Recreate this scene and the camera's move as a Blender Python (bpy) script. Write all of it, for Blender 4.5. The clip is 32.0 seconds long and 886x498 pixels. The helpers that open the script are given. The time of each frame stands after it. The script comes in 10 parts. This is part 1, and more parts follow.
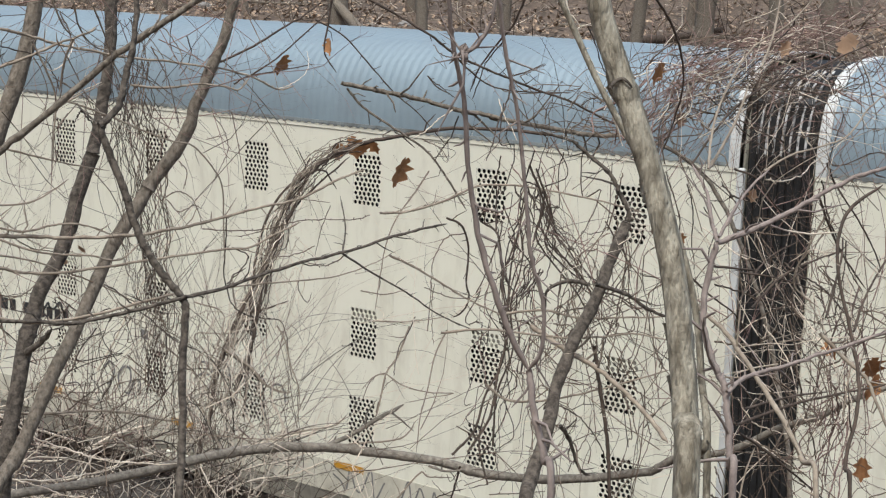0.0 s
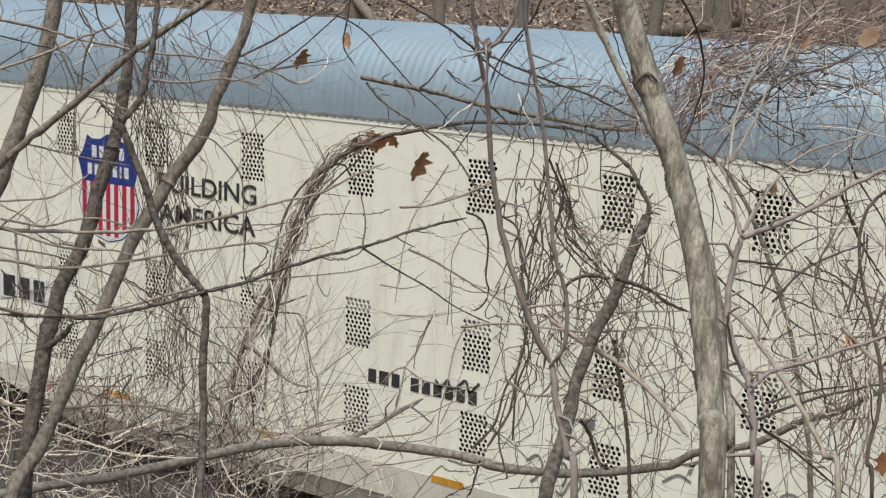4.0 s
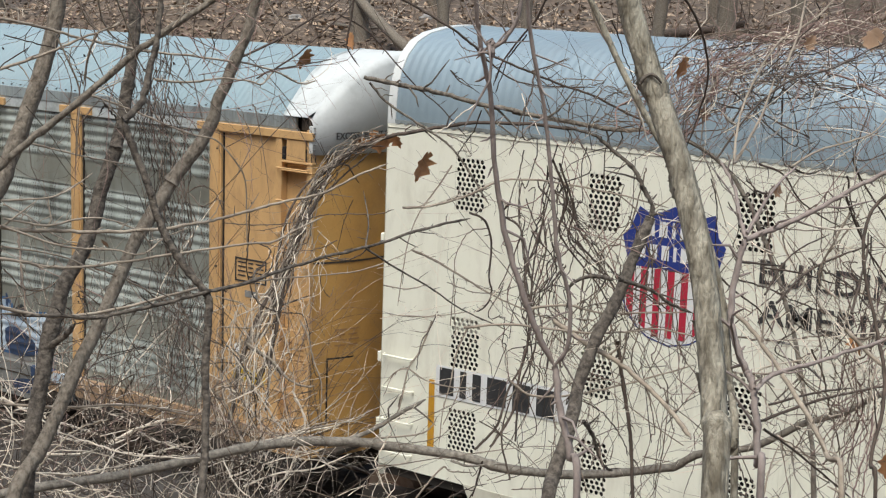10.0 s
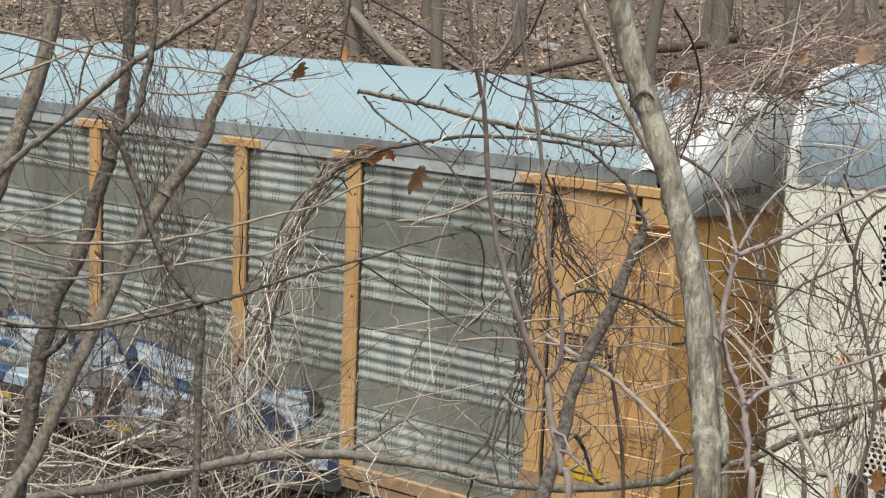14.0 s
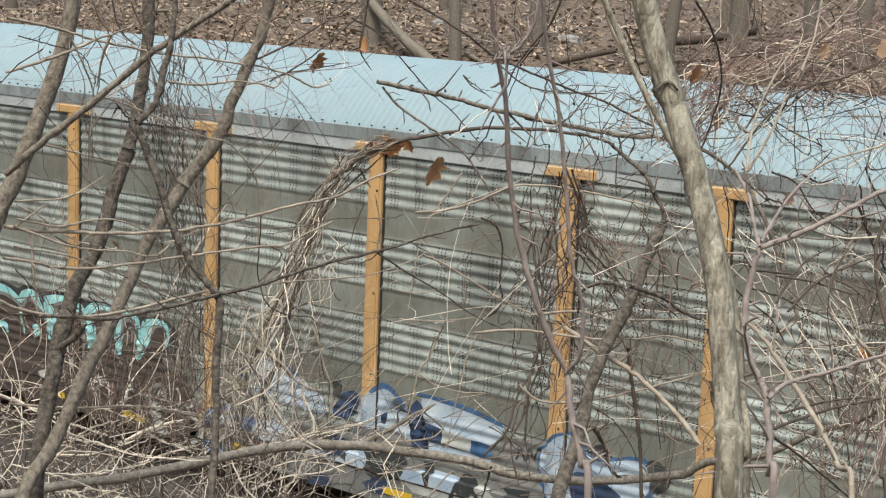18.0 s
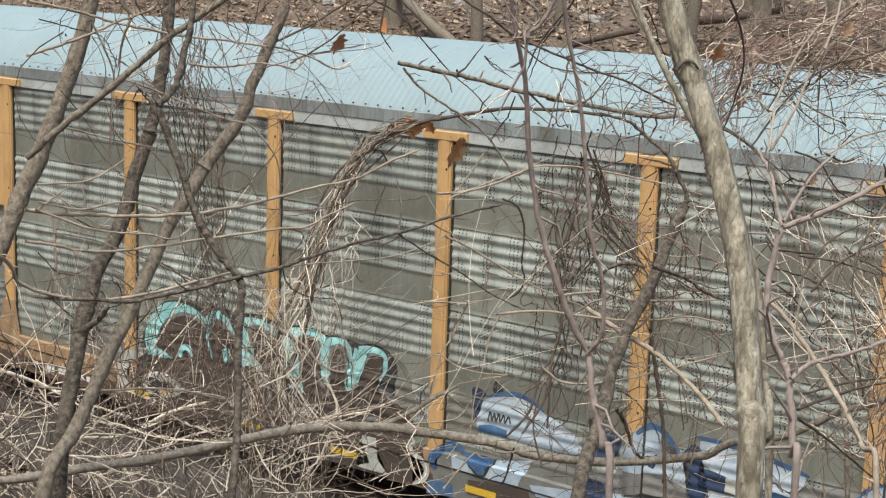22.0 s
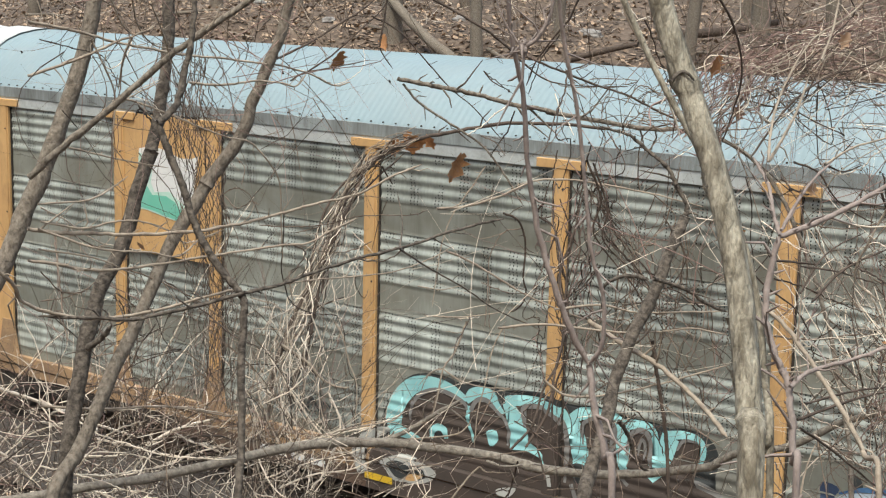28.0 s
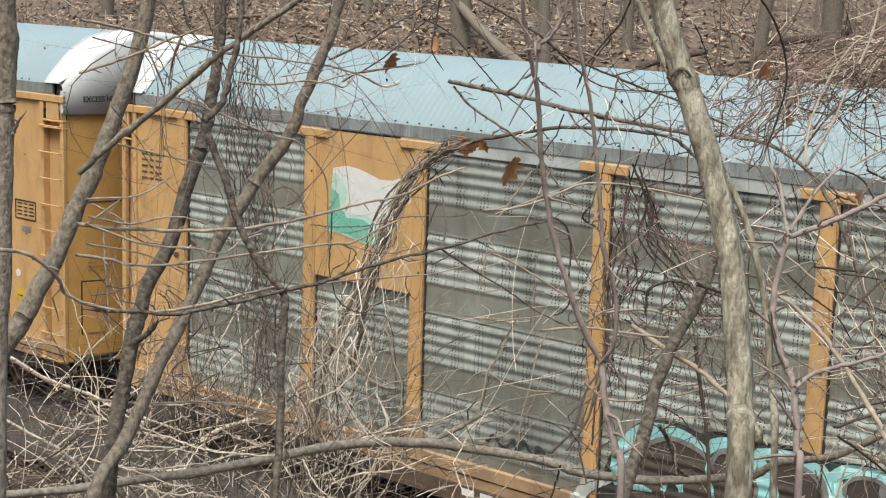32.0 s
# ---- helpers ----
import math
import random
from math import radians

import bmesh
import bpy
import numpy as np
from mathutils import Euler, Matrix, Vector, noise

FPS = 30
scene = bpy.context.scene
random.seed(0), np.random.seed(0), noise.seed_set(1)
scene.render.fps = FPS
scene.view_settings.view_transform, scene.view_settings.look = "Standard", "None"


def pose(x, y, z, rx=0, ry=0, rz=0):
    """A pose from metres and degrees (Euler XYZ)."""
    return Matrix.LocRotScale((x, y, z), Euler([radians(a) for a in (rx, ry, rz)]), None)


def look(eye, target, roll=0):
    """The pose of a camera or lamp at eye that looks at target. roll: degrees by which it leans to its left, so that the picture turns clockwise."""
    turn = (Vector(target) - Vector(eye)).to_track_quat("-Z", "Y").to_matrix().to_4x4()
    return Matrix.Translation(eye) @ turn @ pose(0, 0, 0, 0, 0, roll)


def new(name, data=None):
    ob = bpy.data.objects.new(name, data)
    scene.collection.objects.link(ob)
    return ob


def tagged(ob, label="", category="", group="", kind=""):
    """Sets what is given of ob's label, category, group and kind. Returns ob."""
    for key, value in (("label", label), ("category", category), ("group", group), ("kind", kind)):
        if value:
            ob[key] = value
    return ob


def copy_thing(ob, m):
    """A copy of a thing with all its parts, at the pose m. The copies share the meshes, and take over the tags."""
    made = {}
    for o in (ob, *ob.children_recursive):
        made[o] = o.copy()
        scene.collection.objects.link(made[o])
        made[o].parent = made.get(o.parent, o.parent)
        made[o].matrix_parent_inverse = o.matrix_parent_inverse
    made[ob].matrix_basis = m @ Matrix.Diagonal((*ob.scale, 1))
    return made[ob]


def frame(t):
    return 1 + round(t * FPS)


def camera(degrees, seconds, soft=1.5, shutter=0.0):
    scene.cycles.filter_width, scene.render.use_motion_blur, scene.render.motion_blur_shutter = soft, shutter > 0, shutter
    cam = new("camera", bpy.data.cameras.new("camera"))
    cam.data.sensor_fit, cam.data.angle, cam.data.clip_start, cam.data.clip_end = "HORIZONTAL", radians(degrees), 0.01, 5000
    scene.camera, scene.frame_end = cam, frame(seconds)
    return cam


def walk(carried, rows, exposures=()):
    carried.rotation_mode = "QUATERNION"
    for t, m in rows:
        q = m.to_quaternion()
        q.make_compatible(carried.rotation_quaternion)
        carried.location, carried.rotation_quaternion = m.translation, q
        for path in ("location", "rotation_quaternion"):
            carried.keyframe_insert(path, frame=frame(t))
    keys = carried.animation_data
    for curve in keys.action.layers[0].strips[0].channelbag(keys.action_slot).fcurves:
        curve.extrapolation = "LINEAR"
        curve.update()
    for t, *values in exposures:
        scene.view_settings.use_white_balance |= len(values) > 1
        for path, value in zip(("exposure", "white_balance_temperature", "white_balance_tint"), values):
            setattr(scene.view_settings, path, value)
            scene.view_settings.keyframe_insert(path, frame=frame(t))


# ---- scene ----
cam = camera(32.01, 32.0, 1.2)
walk(cam, [
    (0.0, pose(0.000, 0.000, 7.300, 79.99, -1.94, 35.45)),
    (0.5, pose(0.003, 0.001, 7.300, 79.85, -1.78, 35.49)),
    (1.0, pose(0.003, 0.001, 7.300, 79.60, -1.76, 35.59)),
    (1.5, pose(-0.001, 0.004, 7.299, 79.47, -1.66, 35.72)),
    (2.0, pose(-0.004, 0.004, 7.299, 79.38, -1.57, 35.88)),
    (2.5, pose(-0.007, 0.000, 7.299, 79.39, -1.66, 36.01)),
    (3.0, pose(-0.011, 0.004, 7.299, 79.44, -1.70, 36.13)),
    (3.5, pose(-0.009, -0.002, 7.301, 79.62, -1.72, 36.16)),
    (5.5, pose(-0.005, -0.006, 7.302, 79.84, -1.94, 35.67)),
    (6.0, pose(-0.005, -0.003, 7.300, 79.81, -1.87, 35.80)),
    (6.5, pose(-0.006, -0.002, 7.301, 79.75, -1.79, 36.04)),
    (7.0, pose(-0.006, -0.003, 7.300, 79.72, -1.72, 36.38)),
    (7.5, pose(-0.004, -0.006, 7.301, 79.69, -1.73, 36.41)),
    (8.0, pose(-0.003, -0.007, 7.302, 79.75, -1.80, 36.15)),
    (8.5, pose(-0.004, -0.008, 7.302, 79.78, -1.88, 36.06)),
    (9.0, pose(-0.006, -0.002, 7.301, 79.73, -1.83, 36.15)),
    (9.5, pose(-0.008, -0.000, 7.300, 79.71, -1.85, 36.18)),
    (10.0, pose(-0.010, 0.001, 7.301, 79.74, -1.90, 36.22)),
    (10.5, pose(-0.007, -0.002, 7.303, 79.89, -2.03, 36.15)),
    (11.0, pose(-0.003, -0.007, 7.304, 80.13, -2.10, 35.95)),
    (11.5, pose(-0.006, -0.005, 7.304, 80.33, -2.26, 35.88)),
    (12.0, pose(-0.002, -0.013, 7.306, 80.52, -2.40, 35.98)),
    (12.5, pose(-0.003, -0.014, 7.306, 80.59, -2.51, 36.05)),
    (13.0, pose(-0.005, -0.010, 7.306, 80.55, -2.47, 36.08)),
    (13.5, pose(-0.008, -0.009, 7.304, 80.36, -2.36, 36.14)),
    (14.0, pose(-0.005, -0.008, 7.305, 80.22, -2.26, 36.00)),
    (14.5, pose(-0.007, -0.007, 7.304, 80.21, -2.27, 35.94)),
    (16.5, pose(-0.012, -0.006, 7.305, 80.35, -2.55, 36.33)),
    (17.0, pose(-0.012, -0.004, 7.304, 80.23, -2.43, 36.40)),
    (17.5, pose(-0.014, -0.002, 7.303, 80.04, -2.41, 36.51)),
    (18.0, pose(-0.014, -0.003, 7.302, 79.89, -2.42, 36.67)),
    (18.5, pose(-0.016, -0.002, 7.302, 79.78, -2.42, 36.86)),
    (19.0, pose(-0.017, -0.002, 7.301, 79.69, -2.35, 36.98)),
    (19.5, pose(-0.018, -0.000, 7.301, 79.56, -2.27, 37.14)),
    (20.0, pose(-0.017, 0.002, 7.301, 79.48, -2.13, 37.22)),
    (20.5, pose(-0.010, 0.002, 7.301, 79.46, -2.09, 37.06)),
    (21.0, pose(-0.014, 0.009, 7.299, 79.32, -2.04, 36.97)),
    (21.5, pose(-0.018, 0.009, 7.299, 79.14, -2.04, 37.22)),
    (22.0, pose(-0.017, 0.008, 7.300, 79.17, -2.01, 37.46)),
    (22.5, pose(-0.019, 0.002, 7.300, 79.27, -2.06, 37.42)),
    (23.0, pose(-0.024, -0.003, 7.300, 79.30, -2.02, 37.24)),
    (23.5, pose(-0.027, -0.002, 7.299, 79.34, -1.91, 36.91)),
    (24.0, pose(-0.027, -0.005, 7.299, 79.37, -1.96, 36.88)),
    (24.5, pose(-0.021, -0.009, 7.302, 79.56, -1.95, 37.05)),
    (25.0, pose(-0.019, -0.013, 7.303, 79.87, -2.00, 37.12)),
    (25.5, pose(-0.021, -0.014, 7.302, 80.00, -1.96, 37.04)),
    (27.5, pose(-0.007, -0.004, 7.299, 79.78, -1.39, 37.35)),
    (28.0, pose(-0.006, -0.002, 7.299, 79.76, -1.34, 37.42)),
    (28.5, pose(-0.006, 0.004, 7.300, 79.85, -1.27, 37.40)),
    (29.0, pose(-0.006, 0.001, 7.299, 79.92, -1.39, 37.35)),
    (29.5, pose(-0.006, -0.003, 7.300, 79.90, -1.50, 37.37)),
    (30.0, pose(-0.005, -0.004, 7.301, 80.04, -1.55, 37.40)),
    (30.5, pose(0.002, -0.004, 7.300, 80.12, -1.74, 37.74)),
    (31.0, pose(0.017, 0.014, 7.298, 80.02, -1.88, 38.52)),
    (31.5, pose(0.044, 0.030, 7.294, 80.02, -2.06, 39.29)),
    (32.0, pose(0.064, 0.031, 7.290, 79.90, -1.86, 40.06)),
], [(0, 0.17, 6550, 6), (9, 0.21, 6600, 5), (13, 0.36, 6750, 4), (17, 0.46, 6800, 3), (20, 0.48, 6900, 4), (25, 0.48, 6950, 5), (32, 0.48, 6950, 4)])

# ---- light ----
world = bpy.data.worlds.new("sky")
scene.world = world
world.use_nodes = True
wn = world.node_tree
sky = wn.nodes.new("ShaderNodeTexSky")
sky.sky_type, sky.sun_disc = "NISHITA", False
sky.sun_elevation, sky.sun_rotation = radians(64), radians(160)
sky.air_density, sky.dust_density, sky.ozone_density = 1.2, 3.0, 1.0
wn.links.new(sky.outputs[0], wn.nodes["Background"].inputs[0])
wn.nodes["Background"].inputs[1].default_value = 0.135
sun = new("sun", bpy.data.lights.new("sun", "SUN"))
sun.data.energy, sun.data.angle, sun.data.color = 2.9, radians(32), (1.0, 0.985, 0.96)
sun.matrix_world = look((5.5, -15.5, 34), (0, 0, 0))

# ---- materials ----
def material(name, base, rough=0.7, metal=0.0, alt=None, scale=6.0, fine=60.0, mix=0.35, bump=0.15, stretch=(1, 1, 1),
             dirt=None, dirt_amount=0.0, dirt_scale=1.5, spec=0.5, island=0.0, spread=0.25):
    m = bpy.data.materials.new(name)
    m.use_nodes = True
    n, k = m.node_tree.nodes, m.node_tree.links
    b = n["Principled BSDF"]
    tex = n.new("ShaderNodeTexCoord")
    mp = n.new("ShaderNodeMapping")
    mp.inputs["Scale"].default_value = stretch
    k.new(tex.outputs["Object"], mp.inputs[0])
    big = n.new("ShaderNodeTexNoise")
    big.inputs["Scale"].default_value, big.inputs["Detail"].default_value = scale, 6
    small = n.new("ShaderNodeTexNoise")
    small.inputs["Scale"].default_value, small.inputs["Detail"].default_value = fine, 4
    k.new(mp.outputs[0], big.inputs[0])
    k.new(mp.outputs[0], small.inputs[0])
    alt = alt or tuple(c * 0.6 for c in base)
    add = n.new("ShaderNodeMath")
    add.operation = "MULTIPLY_ADD"
    add.inputs[1].default_value = 0.4
    k.new(small.outputs[0], add.inputs[0])
    k.new(big.outputs[0], add.inputs[2])
    ramp = n.new("ShaderNodeMapRange")
    ramp.inputs[1].default_value, ramp.inputs[2].default_value = 0.7 - spread, 0.7 + spread
    ramp.inputs[4].default_value = min(1.0, mix * 2)
    k.new(add.outputs[0], ramp.inputs[0])
    c = n.new("ShaderNodeMix")
    c.data_type = "RGBA"
    c.inputs[6].default_value, c.inputs[7].default_value = (*base, 1), (*alt, 1)
    k.new(ramp.outputs[0], c.inputs[0])
    last = c.outputs[2]
    if dirt:
        d = n.new("ShaderNodeTexNoise")
        d.inputs["Scale"].default_value, d.inputs["Detail"].default_value, d.inputs["Roughness"].default_value = dirt_scale, 8, 0.65
        k.new(mp.outputs[0], d.inputs[0])
        r2 = n.new("ShaderNodeMapRange")
        r2.inputs[1].default_value, r2.inputs[2].default_value, r2.inputs[4].default_value = 0.5, 0.75, dirt_amount
        k.new(d.outputs[0], r2.inputs[0])
        c2 = n.new("ShaderNodeMix")
        c2.data_type = "RGBA"
        c2.inputs[7].default_value = (*dirt, 1)
        k.new(r2.outputs[0], c2.inputs[0])
        k.new(last, c2.inputs[6])
        last = c2.outputs[2]
    if island:
        geo = n.new("ShaderNodeNewGeometry")
        hv = n.new("ShaderNodeHueSaturation")
        v = n.new("ShaderNodeMapRange")
        v.inputs[3].default_value, v.inputs[4].default_value = 1 - island, 1 + island
        k.new(geo.outputs["Random Per Island"], v.inputs[0])
        k.new(v.outputs[0], hv.inputs["Value"])
        k.new(last, hv.inputs["Color"])
        last = hv.outputs[0]
    k.new(last, b.inputs["Base Color"])
    b.inputs["Roughness"].default_value, b.inputs["Metallic"].default_value = rough, metal
    b.inputs["Specular IOR Level"].default_value = spec
    if bump:
        bp = n.new("ShaderNodeBump")
        bp.inputs["Strength"].default_value, bp.inputs["Distance"].default_value = bump, 0.01
        k.new(add.outputs[0], bp.inputs["Height"])
        k.new(bp.outputs[0], b.inputs["Normal"])
    return m


CREAM = material("cream_paint", (0.85, 0.835, 0.715), 0.45, alt=(0.785, 0.765, 0.65), scale=1.2, fine=14, mix=0.3, bump=0.03,
                 stretch=(1, 1, 0.35), dirt=(0.38, 0.33, 0.25), dirt_amount=0.45, dirt_scale=2.2)
CREAM_SILL = material("grimy_cream_paint", (0.62, 0.595, 0.50), 0.6, alt=(0.50, 0.47, 0.39), scale=1.6, fine=16, mix=0.4, bump=0.04,
                      stretch=(1, 1, 0.5), dirt=(0.26, 0.22, 0.165), dirt_amount=0.75, dirt_scale=2.0)
WHITE = material("white_paint", (0.66, 0.67, 0.66), 0.5, alt=(0.55, 0.56, 0.55), scale=3, fine=30, mix=0.3, bump=0.03,
                 dirt=(0.3, 0.3, 0.29), dirt_amount=0.4)
CAP_PAINT = material("dull_white_paint", (0.60, 0.62, 0.62), 0.75, alt=(0.52, 0.54, 0.54), spec=0.2, scale=3, fine=30, mix=0.4, bump=0.03,
                     dirt=(0.3, 0.31, 0.31), dirt_amount=0.5, dirt_scale=2)
ZINC_ROOF = material("galvanised_roof", (0.285, 0.36, 0.41), 0.6, 0.3, alt=(0.215, 0.275, 0.315), spec=0.3, scale=0.8, fine=12, mix=0.3, bump=0.03,
                     dirt=(0.24, 0.28, 0.31), dirt_amount=0.6, dirt_scale=1.3)
PALE_ROOF = material("weathered_pale_roof", (0.265, 0.35, 0.385), 0.7, 0.1, alt=(0.22, 0.285, 0.31), spec=0.25, scale=1.0, fine=18, mix=0.3, bump=0.03,
                     dirt=(0.31, 0.345, 0.355), dirt_amount=0.45, dirt_scale=1.1)
ORANGE = material("orange_paint", (0.62, 0.385, 0.175), 0.6, alt=(0.50, 0.30, 0.13), scale=2.5, fine=40, mix=0.4, bump=0.05,
                  stretch=(1, 1, 0.4), dirt=(0.22, 0.13, 0.07), dirt_amount=0.5, dirt_scale=4)
SILL_ORANGE = material("grimy_orange_paint", (0.45, 0.285, 0.15), 0.75, alt=(0.25, 0.165, 0.105), scale=3.5, fine=40, mix=0.6, bump=0.08,
                       dirt=(0.17, 0.12, 0.085), dirt_amount=0.8, dirt_scale=4)
STENCIL = material("faded_brown_stencil", (0.25, 0.14, 0.06), 0.7, alt=(0.34, 0.19, 0.075), scale=9, fine=60, mix=0.5, bump=0.02)
AMBER = material("amber_paint", (0.47, 0.275, 0.085), 0.6, alt=(0.36, 0.195, 0.055), scale=1.8, fine=30, mix=0.45, bump=0.05,
                 dirt=(0.20, 0.12, 0.06), dirt_amount=0.6, dirt_scale=1.2)
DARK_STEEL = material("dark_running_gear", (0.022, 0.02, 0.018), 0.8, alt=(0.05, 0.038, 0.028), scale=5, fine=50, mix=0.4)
BLACK_RUBBER = material("black_rubber", (0.014, 0.014, 0.015), 0.55, alt=(0.03, 0.03, 0.03), scale=8, fine=60, mix=0.3)
WORN_RUBBER = material("worn_rubber_folds", (0.55, 0.54, 0.53), 0.7, alt=(0.08, 0.08, 0.08), scale=9, fine=50, mix=0.5, spread=0.14)
# near-black colour for the shade within openings and gaps
INSIDE_SHADE = material("interior_shade_black", (0.008, 0.008, 0.008), 0.9, alt=(0.005, 0.005, 0.005), bump=0)
DECK = material("pale_deck_edge", (0.5, 0.48, 0.42), 0.7, bump=0.05)
RAIL = material("rusty_rail", (0.12, 0.07, 0.045), 0.6, 0.4, alt=(0.2, 0.16, 0.13), scale=8)
BLACK_PAINT = material("black_lettering", (0.02, 0.02, 0.022), 0.6, alt=(0.06, 0.06, 0.06), scale=10, mix=0.3, bump=0.02)
WHITE_MARK = material("white_lettering", (0.75, 0.75, 0.74), 0.6, alt=(0.6, 0.6, 0.6), scale=10, mix=0.3, bump=0.02)
BLUE = material("royal_blue_vinyl", (0.015, 0.035, 0.22), 0.5, alt=(0.03, 0.05, 0.2), scale=5, mix=0.3, bump=0.02)
RED = material("red_vinyl", (0.46, 0.02, 0.05), 0.5, alt=(0.36, 0.03, 0.05), scale=5, mix=0.3, bump=0.02)
YELLOW = material("yellow_decal", (0.65, 0.42, 0.02), 0.6, alt=(0.55, 0.36, 0.05), scale=9, mix=0.3, bump=0.02)
OCHRE = material("ochre_reflector", (0.60, 0.30, 0.03), 0.5, scale=9, mix=0.3, bump=0.02)
PINK = material("pink_mark", (0.62, 0.34, 0.3), 0.7, bump=0.02)
MINT = material("mint_spray_paint", (0.34, 0.64, 0.64), 0.65, alt=(0.2, 0.47, 0.5), scale=3, fine=60, mix=0.4, bump=0.04)
PALE_GREEN = material("pale_green_vinyl", (0.40, 0.64, 0.54), 0.6, alt=(0.62, 0.72, 0.67), scale=5, fine=30, mix=0.7, bump=0.02)
GREEN = material("sea_green_vinyl", (0.14, 0.50, 0.37), 0.6, alt=(0.2, 0.5, 0.4), scale=4, mix=0.6, bump=0.02)
BROWN_SPRAY = material("brown_spray_paint", (0.075, 0.055, 0.045), 0.8, alt=(0.05, 0.04, 0.035), scale=4, fine=50, mix=0.4, bump=0.04)
BLACK_SPRAY = material("black_spray_paint", (0.02, 0.024, 0.026), 0.75, alt=(0.05, 0.055, 0.055), scale=6, fine=60, mix=0.5, bump=0.04)
GREY_SPRAY = material("grey_spray_paint", (0.24, 0.235, 0.225), 0.75, alt=(0.15, 0.145, 0.14), scale=6, fine=60, mix=0.5, bump=0.04)
PALE_SPRAY = material("pale_blue_spray_paint", (0.47, 0.53, 0.58), 0.7, alt=(0.26, 0.35, 0.46), scale=3.2, fine=30, mix=0.6, bump=0.04,
                      dirt=(0.62, 0.66, 0.68), dirt_amount=0.8, dirt_scale=2.5)
PALE_MARK = material("white_spray_paint", (0.50, 0.51, 0.48), 0.7, alt=(0.33, 0.33, 0.31), scale=5, fine=50, mix=0.5, bump=0.04)
SILVER_SPRAY = material("silver_grey_spray_paint", (0.22, 0.22, 0.205), 0.7, alt=(0.12, 0.12, 0.115), scale=3, fine=40, mix=0.5, bump=0.04)
NAVY_SPRAY = material("navy_spray_paint", (0.03, 0.06, 0.13), 0.7, alt=(0.02, 0.03, 0.06), scale=5, fine=50, mix=0.5, bump=0.04)
DUSTY_SPRAY = material("dusty_overspray", (0.13, 0.125, 0.105), 0.8, alt=(0.22, 0.22, 0.195), scale=5, fine=60, mix=0.5, bump=0.04)
BLUE_SPRAY = material("blue_spray_paint", (0.075, 0.17, 0.31), 0.7, alt=(0.02, 0.06, 0.16), scale=4, fine=40, mix=0.6, bump=0.04)
BARK = material("grey_bark", (0.25, 0.213, 0.172), 0.9, alt=(0.095, 0.078, 0.06), scale=70, fine=190, mix=0.5, bump=0.9, spread=0.19,
                stretch=(1, 1, 0.6), dirt=(0.32, 0.30, 0.255), dirt_amount=0.4, dirt_scale=55)
PALE_BARK = material("pale_olive_bark", (0.44, 0.405, 0.325), 0.9, alt=(0.17, 0.148, 0.11), scale=90, fine=340, mix=0.5, bump=0.9, spread=0.16,
                     stretch=(1, 1, 0.28), dirt=(0.13, 0.108, 0.08), dirt_amount=0.8, dirt_scale=150)
LIMB_BARK = material("smooth_pale_grey_bark", (0.31, 0.28, 0.235), 0.85, alt=(0.125, 0.108, 0.09), scale=60, fine=220, mix=0.5, bump=0.6, spread=0.2)
DARK_BARK = material("dark_brown_bark", (0.148, 0.125, 0.102), 0.9, alt=(0.048, 0.039, 0.032), scale=60, fine=180, mix=0.5, bump=0.9, spread=0.14)
RED_BARK = material("reddish_twig_bark", (0.33, 0.275, 0.25), 0.8, alt=(0.19, 0.152, 0.138), scale=80, fine=400, mix=0.5, bump=0.4, stretch=(1, 1, 0.5))
TWIG = material("brown_twigs", (0.228, 0.174, 0.133), 0.85, alt=(0.072, 0.05, 0.037), scale=26, fine=200, mix=0.5, bump=0.4, island=0.6)
CANE = material("tan_cane_bark", (0.40, 0.34, 0.27), 0.8, alt=(0.19, 0.15, 0.115), scale=26, fine=200, mix=0.5, bump=0.4, island=0.2)
PALE_TWIG = material("bleached_twigs", (0.82, 0.735, 0.62), 0.85, alt=(0.45, 0.375, 0.30), scale=26, fine=200, mix=0.45, bump=0.4, island=0.35)
DARK_TWIG = material("dark_vines", (0.11, 0.08, 0.063), 0.85, alt=(0.035, 0.026, 0.02), scale=26, fine=200, mix=0.5, bump=0.4, island=0.5)
RED_TWIG = material("mauve_brown_twigs", (0.34, 0.23, 0.2), 0.8, alt=(0.135, 0.08, 0.068), scale=26, fine=200, mix=0.5, bump=0.4, island=0.45)
LEAF = material("dry_brown_leaf", (0.58, 0.31, 0.145), 0.8, alt=(0.33, 0.16, 0.07), scale=20, fine=120, mix=0.5, bump=0.3)
TAN_LEAF = material("dry_tan_leaf", (0.55, 0.40, 0.29), 0.8, alt=(0.40, 0.26, 0.17), scale=20, fine=120, mix=0.5, bump=0.3)
LITTER = material("leaf_litter", (0.155, 0.112, 0.082), 0.95, alt=(0.055, 0.04, 0.031), scale=1.6, fine=11, mix=0.5, bump=0.9,
                  dirt=(0.32, 0.25, 0.19), dirt_amount=0.7, dirt_scale=7)
# bank soil, darkened in colour for the shade of the brush and the train
SHADED_SOIL = material("shaded_bank_soil", (0.045, 0.035, 0.028), 0.95, alt=(0.02, 0.016, 0.013), scale=2.2, fine=16, mix=0.5, bump=1.0,
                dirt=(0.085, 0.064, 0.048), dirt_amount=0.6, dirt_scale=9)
FALLEN_LEAVES = material("fallen_leaves", (0.40, 0.30, 0.215), 0.9, alt=(0.16, 0.105, 0.07), scale=3, fine=40, mix=0.5, bump=0.1, island=0.6)
BALLAST = material("ballast_stones", (0.07, 0.062, 0.055), 0.95, alt=(0.035, 0.03, 0.028), scale=12, fine=40, mix=0.5, bump=1.0)
